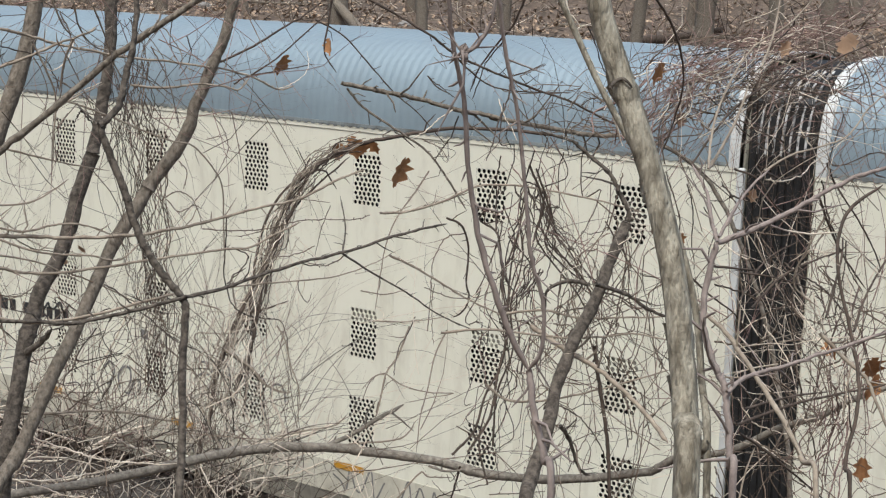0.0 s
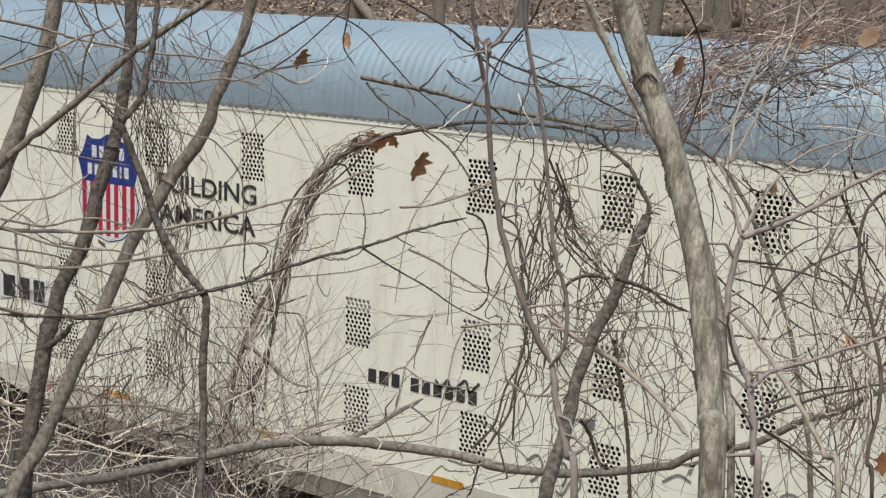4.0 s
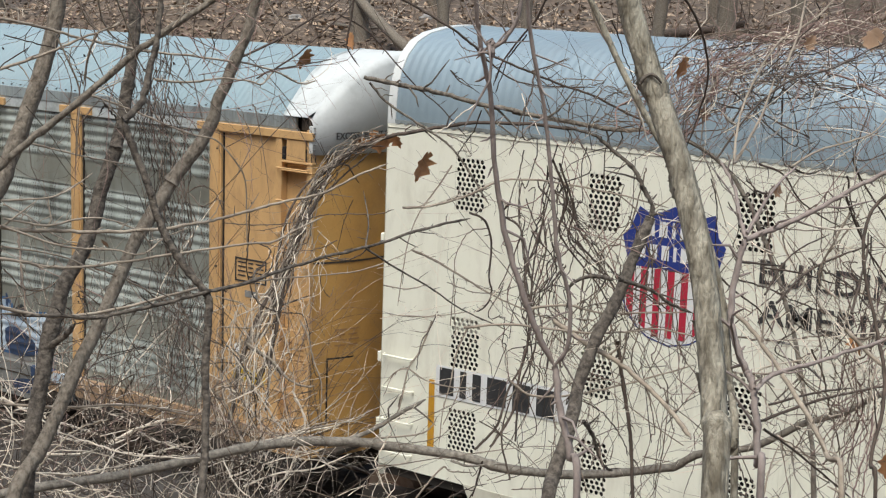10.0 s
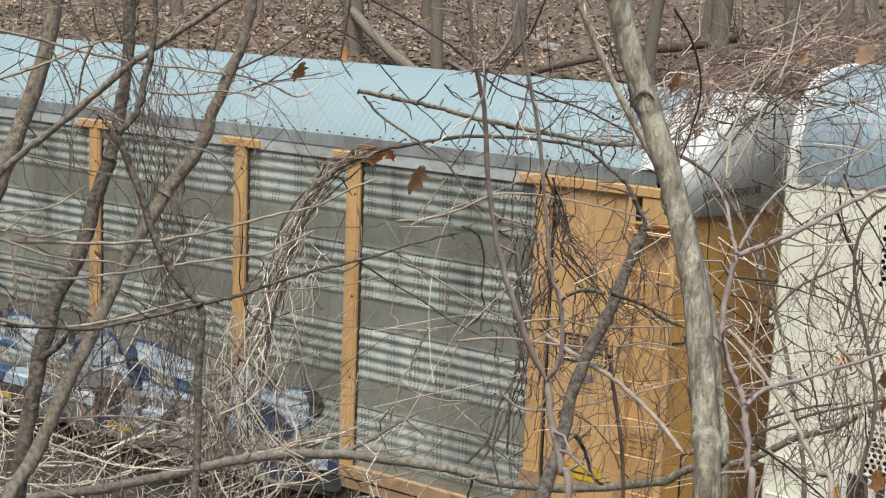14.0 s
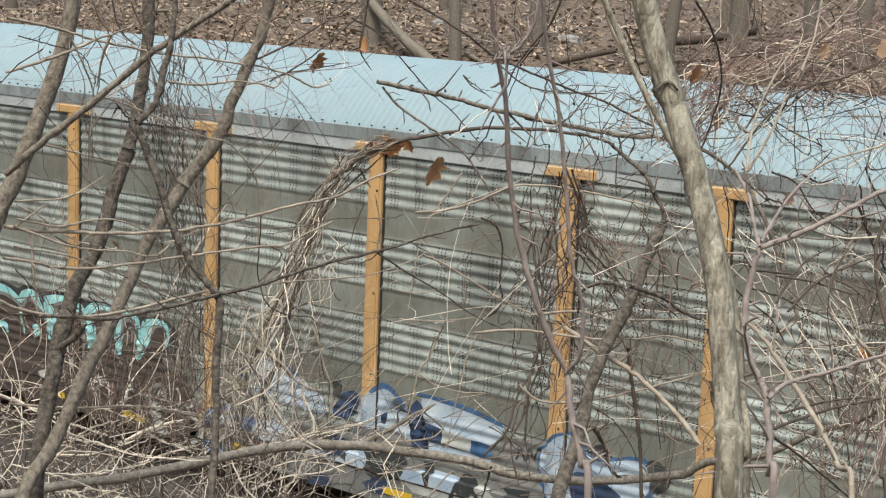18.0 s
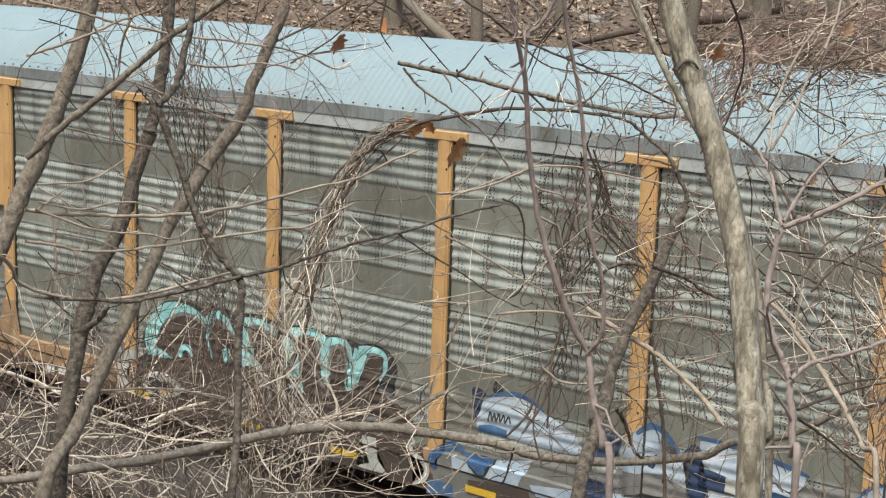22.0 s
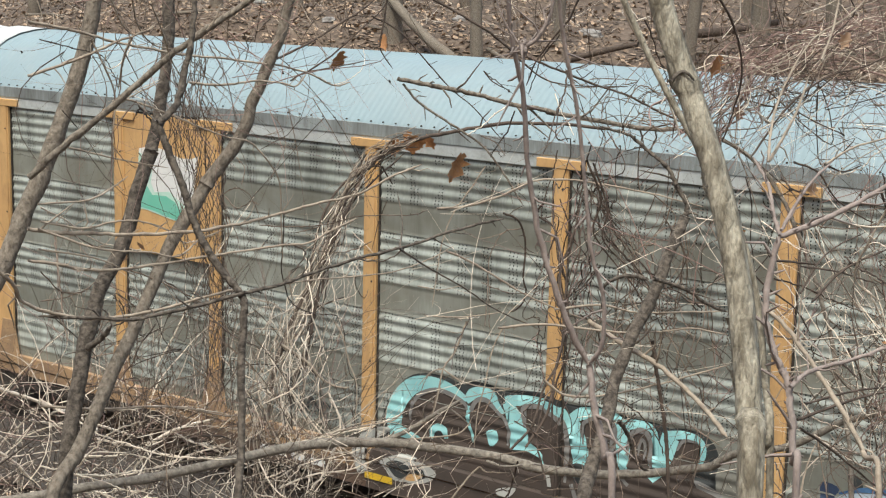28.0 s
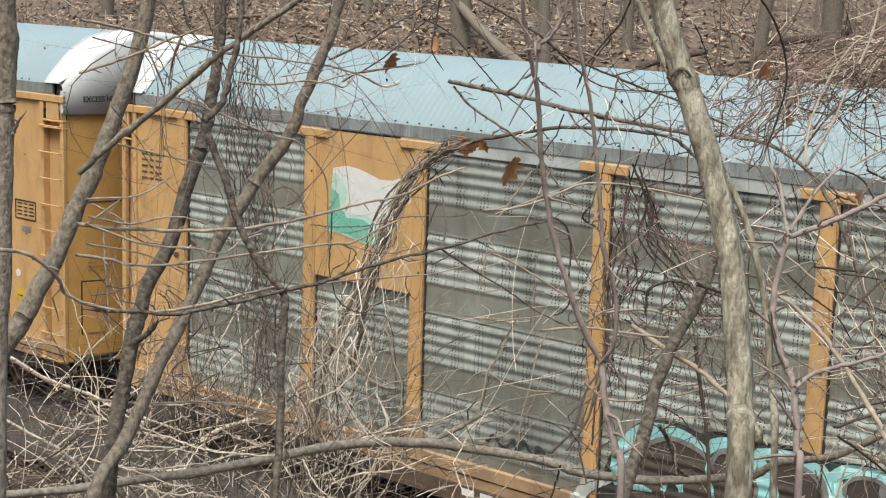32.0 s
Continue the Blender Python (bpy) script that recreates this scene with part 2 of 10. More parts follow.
STONE = material("grey_rock", (0.33, 0.31, 0.29), 0.9, alt=(0.2, 0.19, 0.18), scale=6, fine=60, mix=0.5, bump=0.6)
FAR_BLUE = material("blue_tarpaulin", (0.05, 0.13, 0.3), 0.6, bump=0.1)


def sheet_material():
    """Galvanised side sheets: dull zinc with vertical stains and rows of small punched holes."""
    m = material("perforated_zinc_sheet", (0.52, 0.56, 0.52), 0.5, 0.3, alt=(0.22, 0.237, 0.218), scale=1.6, fine=30, mix=0.6, bump=0.05,
                 stretch=(1, 1, 0.12), dirt=(0.12, 0.125, 0.105), dirt_amount=0.8, dirt_scale=3.6)
    n, k = m.node_tree.nodes, m.node_tree.links
    b = n["Principled BSDF"]
    src = b.inputs["Base Color"].links[0].from_socket
    tex = n.new("ShaderNodeTexCoord")
    sep = n.new("ShaderNodeSeparateXYZ")
    k.new(tex.outputs["Object"], sep.inputs[0])

    def math_node(op, a, v=None, c=None):
        q = n.new("ShaderNodeMath")
        q.operation = op
        for i, s in enumerate((a, v, c)):
            if s is None:
                continue
            if isinstance(s, (int, float)):
                q.inputs[i].default_value = s
            else:
                k.new(s, q.inputs[i])
        return q.outputs[0]
    fx = math_node("PINGPONG", sep.outputs[0], 0.027)
    fz = math_node("PINGPONG", sep.outputs[2], 0.019)
    dot = math_node("LESS_THAN", math_node("ADD", math_node("MULTIPLY", fx, fx), math_node("MULTIPLY", fz, fz)), 0.00009)
    group = math_node("GREATER_THAN", math_node("PINGPONG", math_node("ADD", sep.outputs[0], 100.13), 0.19), 0.125)
    wob = n.new("ShaderNodeTexNoise")
    wob.inputs["Scale"].default_value = 1.7
    k.new(tex.outputs["Object"], wob.inputs[0])
    some = math_node("GREATER_THAN", wob.outputs[0], 0.42)
    flat = math_node("LESS_THAN", math_node("MODULO", math_node("SUBTRACT", 5.08 + 10.3, sep.outputs[2]), 1.03), 0.66)
    hole = math_node("MULTIPLY", math_node("MULTIPLY", dot, group), math_node("MULTIPLY", some, flat))
    c = n.new("ShaderNodeMix")
    c.data_type = "RGBA"
    k.new(hole, c.inputs[0])
    k.new(src, c.inputs[6])
    c.inputs[7].default_value = (0.02, 0.02, 0.02, 1)
    # brown grime that clings to the flat bands between the ridges
    band = math_node("SUBTRACT", 1.0, math_node("LESS_THAN", math_node("MODULO", math_node("SUBTRACT", 5.08 + 10.3, sep.outputs[2]), 1.03), 0.64))
    patch = n.new("ShaderNodeTexNoise")
    patch.inputs["Scale"].default_value, patch.inputs["Detail"].default_value = 2.3, 5
    k.new(tex.outputs["Object"], patch.inputs[0])
    grime = n.new("ShaderNodeMix")
    grime.data_type = "RGBA"
    k.new(math_node("MULTIPLY", band, math_node("MULTIPLY", patch.outputs[0], 1.25)), grime.inputs[0])
    k.new(c.outputs[2], grime.inputs[6])
    grime.inputs[7].default_value = (0.20, 0.195, 0.16, 1)
    ob = n.new("ShaderNodeObjectInfo")
    tone = n.new("ShaderNodeHueSaturation")
    k.new(math_node("MULTIPLY_ADD", ob.outputs["Random"], 0.34, 0.85), tone.inputs["Value"])
    k.new(grime.outputs[2], tone.inputs["Color"])
    k.new(tone.outputs[0], b.inputs["Base Color"])
    return m


SHEET = sheet_material()
FASCIA = material("dull_aluminium_rail", (0.60, 0.645, 0.65), 0.55, 0.2, alt=(0.36, 0.38, 0.37), scale=2, fine=30, mix=0.4, bump=0.03,
                  dirt=(0.12, 0.12, 0.11), dirt_amount=0.6, dirt_scale=3)

DULL_EDGE = material("dull_grey_edge", (0.39, 0.44, 0.45), 0.6, 0.2, alt=(0.14, 0.145, 0.14), scale=3, fine=40, mix=0.5, bump=0.05,
                     stretch=(1, 1, 0.15), dirt=(0.10, 0.10, 0.095), dirt_amount=0.6, dirt_scale=4)


# ---- mesh helpers ----
class Geo:
    """Vertices and faces that become one mesh."""

    def __init__(self):
        self.v, self.f = [], []

    def add(self, verts, faces):
        o = len(self.v)
        self.v += [tuple(q) for q in verts]
        self.f += [tuple(i + o for i in q) for q in faces]
        return self

    def box(self, x0, x1, y0, y1, z0, z1, c=0.0):
        """A box with its edges chamfered by c."""
        if not c:
            return self.add([(x, y, z) for x in (x0, x1) for y in (y0, y1) for z in (z0, z1)],
                            [(0, 1, 3, 2), (4, 6, 7, 5), (0, 4, 5, 1), (2, 3, 7, 6), (0, 2, 6, 4), (1, 5, 7, 3)])
        bm = bmesh.new()
        bmesh.ops.create_cube(bm, size=1, matrix=Matrix.LocRotScale(((x0 + x1) / 2, (y0 + y1) / 2, (z0 + z1) / 2), None,
                                                                    (x1 - x0, y1 - y0, z1 - z0)))
        bmesh.ops.bevel(bm, geom=bm.edges[:], offset=c, segments=1, affect="EDGES")
        bm.verts.index_update()
        self.add([q.co[:] for q in bm.verts], [[q.index for q in p.verts] for p in bm.faces])
        bm.free()
        return self

    def grid(self, rows, close=False):
        """A sheet from rows of points."""
        n = len(rows[0])
        self_f = []
        for i in range(len(rows) - 1):
            for j in range(n if close else n - 1):
                k = (j + 1) % n
                self_f.append((i * n + j, i * n + k, (i + 1) * n + k, (i + 1) * n + j))
        return self.add([q for r in rows for q in r], self_f)

    def prism(self, outline, y0, y1):
        """An outline in x and z, drawn from y0 to y1."""
        n = len(outline)
        v = [(x, y0, z) for x, z in outline] + [(x, y1, z) for x, z in outline]
        f = [tuple(range(n)), tuple(range(2 * n - 1, n - 1, -1))]
        f += [(i, i + n, (i + 1) % n + n, (i + 1) % n) for i in range(n)]
        return self.add(v, f)

    def tube(self, path, radii, sides=6, flat_end=True):
        """A tapered tube along points."""
        rows, a = [], None
        pts = [Vector(q) for q in path]
        turns = [(math.cos(math.tau * k / sides), math.sin(math.tau * k / sides)) for k in range(sides)]
        for i, q in enumerate(pts):
            d = (pts[min(i + 1, len(pts) - 1)] - pts[max(i - 1, 0)])
            d = d.normalized() if d.length > 1e-9 else Vector((0, 0, 1))
            if a is None:
                a = d.cross(Vector((0.31, 0.2, 0.93)))
            a = a - d * a.dot(d)
            a = a.normalized() if a.length > 1e-4 else d.orthogonal().normalized()
            b = d.cross(a)
            rows.append([q + (a * c + b * e) * radii[i] for c, e in turns])
        o = len(self.v)
        self.grid(rows, True)
        if flat_end:
            self.f.append(tuple(range(o, o + sides)))
            m = len(self.v)
            self.f.append(tuple(range(m - 1, m - sides - 1, -1)))
        return self

    def wheel(self, x, y0, y1, z, r, n=24):
        return self.tube([(x, y0, z), (x, y1, z)], [r, r], n)

    def mesh(self, name, mat, smooth=False):
        me = bpy.data.meshes.new(name)
        me.from_pydata(self.v, [], self.f)
        if mat:
            me.materials.append(mat)
        if smooth:
            me.polygons.foreach_set("use_smooth", [True] * len(me.polygons))
        me.update()
        return me


def part(name, geo, mat, parent, label="", smooth=False):
    """One mesh object under a thing or a part."""
    me = geo if isinstance(geo, bpy.types.Mesh) else geo.mesh(name, mat, smooth)
    ob = new(name, me)
    ob.parent = parent
    return tagged(ob, label)


def thing(name, place, label, category, group="", kind=""):
    ob = new(name)
    ob.location = place
    ob.empty_display_size = 0.3
    return tagged(ob, label, category, group, kind)


def spline(pts, per=5):
    """A smooth curve through points."""
    p = [Vector(q) for q in pts]
    p = [p[0] * 2 - p[1]] + p + [p[-1] * 2 - p[-2]]
    out = []
    for i in range(1, len(p) - 2):
        a, b, c, d = p[i - 1:i + 3]
        for s in range(per):
            t = s / per
            out.append(0.5 * (2 * b + (c - a) * t + (2 * a - 5 * b + 4 * c - d) * t * t + (3 * b - a - 3 * c + d) * t ** 3))
    return out + [p[-2]]

# ---- ground, hill and track ----
SLOPE = [(-60, 48.0), (-30, 20.0), (-4, 5.9), (0, 5.5), (2, 4.5), (5, 2.9), (8, 1.65), (10.5, 0.75), (12.0, 0.2), (13.2, -0.2), (18.9, -0.12),
         (20.5, 0.9), (25.5, 5.0), (27, 5.65), (31, 6.2), (40, 7.3), (60, 10), (150, 30), (500, 70)]


def ground_z(x, y, rough=1.0):
    for (a, p), (b, q) in zip(SLOPE, SLOPE[1:]):
        if y <= b:
            t = max(0.0, (y - a) / (b - a))
            z = p + (q - p) * t
            break
    else:
        z = SLOPE[-1][1]
    wild = min(1.0, max(0.0, (abs(y - 16.3) - 3.2) / 4))
    z += wild * rough * (0.35 * noise.noise((x * 0.16, y * 0.16, 0)) + 0.1 * noise.noise((x * 0.9, y * 0.9, 3)) + 0.04 * noise.noise((x * 2.7, y * 2.7, 5)))
    return z + (0.22 if 7 < y < 13 and x < -8 else 0.0) * min(1.0, (y - 7) / 2, (13 - y) / 1.5, (-8 - x) / 3)


def steps(*spans):
    out = []
    for a, b, d in spans:
        n = max(1, round((b - a) / d))
        out += [a + (b - a) * i / n for i in range(n)]
    return out + [spans[-1][1]]


g = Geo()
gx = steps((-500, -60, 40), (-60, -34, 2), (-34, 4, 0.33), (4, 30, 2), (30, 500, 45))
gy = steps((-60, 0, 5), (0, 24, 0.6), (24, 36, 0.3), (36, 60, 1.5), (60, 500, 40))
g.grid([[(x, y, ground_z(x, y)) for x in gx] for y in gy])
me = g.mesh("ground", LITTER, True)
me.materials.append(SHADED_SOIL)
# the bank and track strip gets the soil that has shade in its colour
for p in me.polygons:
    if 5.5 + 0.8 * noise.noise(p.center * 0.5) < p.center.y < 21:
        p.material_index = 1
tagged(new("ground", me), "brown wooded slope covered in dry leaf litter", "ground", kind="structure")

g = Geo()
bed = [(12.9, 0.12), (13.5, -0.02), (14.1, -0.07), (14.4, -0.08), (14.9, -0.03), (17.7, -0.03), (18.2, -0.1), (18.7, -0.16)]
bx = steps((-120, -46, 6), (-46, 2, 0.5), (2, 80, 6))
g.grid([[(x, y, z + 0.03 * noise.noise((x * 3, y * 3, 1))) for x in bx] for y, z in bed])
tagged(new("track_bed", g.mesh("track_bed", BALLAST)), "grey stone ballast bed under the rails", "ballast", kind="structure")
for y in (16.3 - 0.755, 16.3 + 0.755):
    g = Geo()
    prof = [(-0.07, 0.0), (-0.07, 0.015), (-0.012, 0.03), (-0.012, 0.12), (-0.036, 0.13), (-0.036, 0.165), (-0.03, 0.17),
            (0.03, 0.17), (0.036, 0.165), (0.036, 0.13), (0.012, 0.12), (0.012, 0.03), (0.07, 0.015), (0.07, 0.0)]
    g.grid([[(x, y + a, b - 0.17) for a, b in prof] for x in (-120, -20, 80)], True)
    tagged(new("rail", g.mesh("rail", RAIL)), "rusty steel rail with a worn bright top", "rail", "rails", "structure")
g = Geo()
for i in range(90):
    x = -48 + i * 0.55
    g.box(x, x + 0.22, 15.0, 17.6, -0.3, -0.0 - 0.16, 0.012)
tagged(new("sleepers", g.mesh("sleepers", DARK_STEEL)), "dark weathered wooden sleepers under the rails", "sleepers", kind="stuff")

# leaves lying on the hill
rnd = random.Random(11)
g = Geo()
for i in range(20000):
    x, y = rnd.uniform(-42, -4), 25.5 + 15 * rnd.random() ** 1.6
    z, s, a = ground_z(x, y) + 0.02, rnd.uniform(0.04, 0.095), rnd.uniform(0, 6.28)
    tilt = rnd.uniform(-0.8, 0.8)
    c, d = math.cos(a) * s, math.sin(a) * s
    g.add([(x - c, y - d, z), (x + d * 0.6, y - c * 0.6, z + s * tilt * 0.5 + 0.02), (x + c, y + d, z + s * tilt + 0.03), (x - d * 0.6, y + c * 0.6, z + 0.01)],
          [(0, 1, 2), (0, 2, 3)])
tagged(new("fallen_leaves", g.mesh("fallen_leaves", FALLEN_LEAVES)), "dry brown leaves scattered over the hillside", "leaves", kind="stuff")

# dead sticks and leaves lying on the near bank
g = Geo()
for i in range(1200):
    y = rnd.uniform(6.5, 13.0)
    x = -y * rnd.uniform(0.8, 2.1)
    z, s, a = ground_z(x, y) + 0.02, rnd.uniform(0.03, 0.07), rnd.uniform(0, 6.28)
    c, d = math.cos(a) * s, math.sin(a) * s
    g.add([(x - c, y - d, z), (x + d * 0.6, y - c * 0.6, z + s * 0.4), (x + c, y + d, z + s * 0.5), (x - d * 0.6, y + c * 0.6, z + 0.01)], [(0, 1, 2), (0, 2, 3)])
tagged(new("fallen_leaves", g.mesh("fallen_leaves", FALLEN_LEAVES)), "dry pale leaves scattered over the near bank", "leaves", kind="stuff")

# ---- the train ----
YC, YN = 16.3, -1.554           # middle of the track; near side of the cars from there
# the couplers stretch a little as the train slows, so the front units and the rack cars have tables of their own
TRAVEL_FRONT = [(0, -0.040), (1, 1.777), (2, 3.548), (3, 5.250), (3.5, 6.079), (5.5, 9.111), (6, 9.848), (7, 11.293), (8, 12.752), (9, 14.212), (10, 15.710), (11, 17.119), (12, 18.457), (13, 19.744), (14, 20.971), (14.5, 21.585), (16.5, 24.043), (17, 24.644), (18, 25.791), (19, 26.835), (20, 27.754), (21, 28.580), (22, 29.358), (23, 30.133), (24, 30.934), (25, 31.717), (25.5, 32.084), (27.5, 33.486), (28, 33.828), (29, 34.491), (30, 35.129), (31, 35.743), (32, 36.341)]
TRAVEL_REAR = [(0, -0.090), (1, 1.699), (2, 3.440), (3, 5.094), (3.5, 5.891), (5.5, 9.006), (6, 9.768), (7, 11.248), (8, 12.697), (9, 14.157), (10, 15.565), (11, 16.937), (12, 18.274), (13, 19.563), (14, 20.828), (14.5, 21.447), (16.5, 23.895), (17, 24.491), (18, 25.618), (19, 26.634), (20, 27.536), (21, 28.367), (22, 29.165), (23, 29.975), (24, 30.771), (25, 31.552), (25.5, 31.917), (27.5, 33.303), (28, 33.643), (29, 34.318), (30, 34.966), (31, 35.590), (32, 36.188)]
keyed = []                      # things that roll along, with their first place


def roof_mesh(name, x0, x1, prof, pitch, depth, mat):
    """A roof with ribs across it."""
    g = Geo()
    n = max(2, round((x1 - x0) / pitch))
    rows = []
    full = prof + [(-y, z) for y, z in reversed(prof[:-1])]
    for i in range(n * 4 + 1):
        x = x0 + (x1 - x0) * i / (n * 4)
        w = depth * (0.0, 0.5, 1.0, 0.5)[i % 4]
        row = []
        for j, (y, z) in enumerate(full):
            a, b = full[max(j - 1, 0)], full[min(j + 1, len(full) - 1)]
            ny, nz = -(b[1] - a[1]), b[0] - a[0]
            ln = math.hypot(ny, nz) or 1
            row.append((x, y + ny / ln * w, z + nz / ln * w))
        rows.append(row)
    g.grid(rows)
    return g.mesh(name, mat, True)


def flat(name, outline, y, mat, parent, label="", thick=0.004):
    """A thin painted shape on a side, its front at y."""
    return part(name, Geo().prism(outline, y, y + thick), mat, parent, label)


def letters(name, text, x0, x1, z0, z1, y, mat, parent, label="", bold=0.0):
    """Lettering stretched to a rectangle of a side."""
    cu = bpy.data.curves.new(name, "FONT")
    cu.body, cu.extrude, cu.offset = text, 0.002, bold
    ob = new("lettering", cu)
    me = bpy.data.meshes.new_from_object(ob)
    bpy.data.objects.remove(ob)
    co = np.empty(len(me.vertices) * 3)
    me.vertices.foreach_get("co", co)
    co = co.reshape(-1, 3)
    lo, hi = co.min(0), co.max(0)
    out = np.stack([x0 + (co[:, 0] - lo[0]) / (hi[0] - lo[0]) * (x1 - x0), y - co[:, 2],
                    z0 + (co[:, 1] - lo[1]) / (hi[1] - lo[1]) * (z1 - z0)], 1)
    me.vertices.foreach_set("co", out.ravel())
    me.materials.clear()
    me.materials.append(mat)
    me.update()
    return part(name, me, None, parent, label)


def bars(name, spec, x0, x1, z0, z1, y, mat, parent, label=""):
    """Writing as plain bars, each a part: the shares of the width that are filled, with gaps between."""
    total, x = sum(spec), x0
    for i, s in enumerate(spec):
        w = s / total * (x1 - x0)
        if i % 2 == 0:
            part(name, Geo().prism([(x, z0), (x + w, z0), (x + w, z1), (x, z1)], y, y + 0.003), mat, parent, label)
        x += w


def truck(parent, x, base=1.78, r=0.42):
    """A two-axle truck with side frames, springs and wheelsets."""
    t = part("truck", Geo().box(x - 0.3, x + 0.3, -1.15, 1.15, 0.42, 0.66, 0.04), DARK_STEEL, parent, "dark greasy four-wheel truck")
    for y in (-1.0, 1.0):
        g = Geo()
        g.prism([(x - 1.2, 0.5), (x - 1.05, 0.62), (x - 0.45, 0.66), (x + 0.45, 0.66), (x + 1.05, 0.62), (x + 1.2, 0.5), (x + 1.2, 0.36),
                 (x + 0.7, 0.4), (x + 0.45, 0.2), (x - 0.45, 0.2), (x - 0.7, 0.4), (x - 1.2, 0.36)], y - 0.07, y + 0.07)
        part("side_frame", g, DARK_STEEL, t)
        for dx in (-0.18, 0, 0.18):
            spring = Geo().tube([(x + dx, y - 0.1, 0.24), (x + dx, y - 0.1, 0.42)], [0.06, 0.06], 8)
            part("spring", spring, RAIL, t)
    for dx in (-base / 2, base / 2):
        g = Geo().wheel(0, -0.95, 0.95, 0, 0.07, 10)
        for s in (-1, 1):
            g.wheel(0, s * 0.69, s * 0.82, 0, r, 28).wheel(0, s * 0.66, s * 0.69, 0, r + 0.025, 28).wheel(0, s * 0.82, s * 0.85, 0, r * 0.5, 16)
            for k in range(4):
                a = math.tau * k / 4
                g.wheel(math.cos(a) * r * 0.66, s * 0.82, s * 0.825, math.sin(a) * r * 0.66, 0.04, 8)
        w = part("wheelset", g, RAIL, t, "rust-brown steel wheelset")
        w.location = (x + dx, 0, r)
        wheels.append((w, (x + dx, 0, r), r))
    return t


wheels = []

# perforated ventilator plate, 0.43 by 0.62 m, with staggered round holes
def vent_mesh():
    g = Geo()
    cols, rows, cw, ch, r = 6, 11, 0.067, 0.0568, 0.0268
    for j in range(rows):
        for i in range(cols):
            cx = -0.1675 + i * cw + (0.012 if j % 2 else -0.012)
            cz = -0.284 + j * ch
            x0 = -0.215 if i == 0 else cx - cw / 2
            x1 = 0.215 if i == cols - 1 else cx + cw / 2
            sq = [(x1, cz), (x1, cz + ch / 2), (cx, cz + ch / 2), (x0, cz + ch / 2), (x0, cz), (x0, cz - ch / 2), (cx, cz - ch / 2), (x1, cz - ch / 2)]
            hole = [(cx + r * math.cos(math.tau * k / 8), cz + r * math.sin(math.tau * k / 8)) for k in range(8)]
            v = [(x, 0.0, z) for x, z in sq] + [(x, 0.0, z) for x, z in hole] + [(x, 0.011, z) for x, z in hole]
            f = [(k, (k + 1) % 8, 8 + (k + 1) % 8, 8 + k) for k in range(8)] + [(8 + k, 8 + (k + 1) % 8, 16 + (k + 1) % 8, 16 + k) for k in range(8)]
            g.add(v, f)
    return g.mesh("vent", CREAM)


VENT = vent_mesh()
VENT_Z = (4.82, 2.90, 1.765)


def panel_mesh(w, z0, z1, holes):
    """A side panel with folded edges, two shallow pressed ribs and openings for the ventilators."""
    g, hw, e = Geo(), 0.215, 0.0012
    half = [(-w / 2 + e, 0.05), (-w / 2 + e, 0.0), (-w / 2 + 0.035, 0.0), (-w / 2 + 0.045, -0.0015), (-w / 2 + 0.06, -0.0015), (-w / 2 + 0.07, 0.0), (-hw, 0.0)]
    xs = half + [(-x, y) for x, y in reversed(half)]
    zs = sorted({z0, z1, *(q for c in holes for q in (c - 0.3125, c + 0.3125))})
    open_rows = {round(c - 0.3125, 4) for c in holes}
    n = len(xs)
    f = []
    for j in range(len(zs) - 1):
        for i in range(n - 1):
            if i == len(half) - 1 and round(zs[j], 4) in open_rows:
                continue
            f.append((j * n + i, j * n + i + 1, (j + 1) * n + i + 1, (j + 1) * n + i))
    g.add([(x, y, z) for z in zs for x, y in xs], f)
    return g.mesh("side_panel", CREAM)


ARCH = [(YN, 5.45), (YN + 0.005, 5.62), (YN + 0.03, 5.85), (YN + 0.10, 6.08), (YN + 0.22, 6.27), (YN + 0.40, 6.42), (YN + 0.65, 6.52),
        (YN + 1.0, 6.575), (YN + 1.3, 6.6), (0, 6.605)]
LOW_ARCH = [(YN + 0.02, 5.39), (YN + 0.05, 5.44), (YN + 0.30, 5.70), (YN + 0.52, 5.90), (YN + 0.75, 6.04), (YN + 1.0, 6.13), (YN + 1.3, 6.18), (0, 6.2)]


def arch_end(prof, x, w, z0, grow=0.0):
    """A hoop that follows a roof's outline, w wide along x."""
    out = [(y + (-grow if y < -0.5 else 0), z + grow) for y, z in prof]
    out = [(prof[0][0] - grow, z0)] + out + [(-y, z) for y, z in reversed(out[:-1])] + [(-prof[0][0] + grow, z0)]
    inn = [(y * 0.93, z0 if i in (0, len(out) - 1) else z0 + (z - z0) * 0.9) for i, (y, z) in enumerate(out)]
    g = Geo()
    g.grid([[(x, *q) for q in out], [(x + w, *q) for q in out]])
    g.grid([[(x, *q) for q in inn], [(x, *q) for q in out]])
    g.grid([[(x + w, *q) for q in out], [(x + w, *q) for q in inn]])
    return g


def end_wall(prof, x, z0, z1):
    """A closed end from z0 up to z1 or the roof's outline."""
    pts = [(y, min(z, z1)) for y, z in prof]
    pts = [(prof[0][0], z0)] + pts + [(-y, z) for y, z in reversed(pts[:-1])] + [(-prof[0][0], z0)]
    return Geo().add([(x, *q) for q in pts] + [(x - 0.04, *q) for q in pts],
                     [tuple(range(len(pts))), tuple(range(2 * len(pts) - 1, len(pts) - 1, -1))])


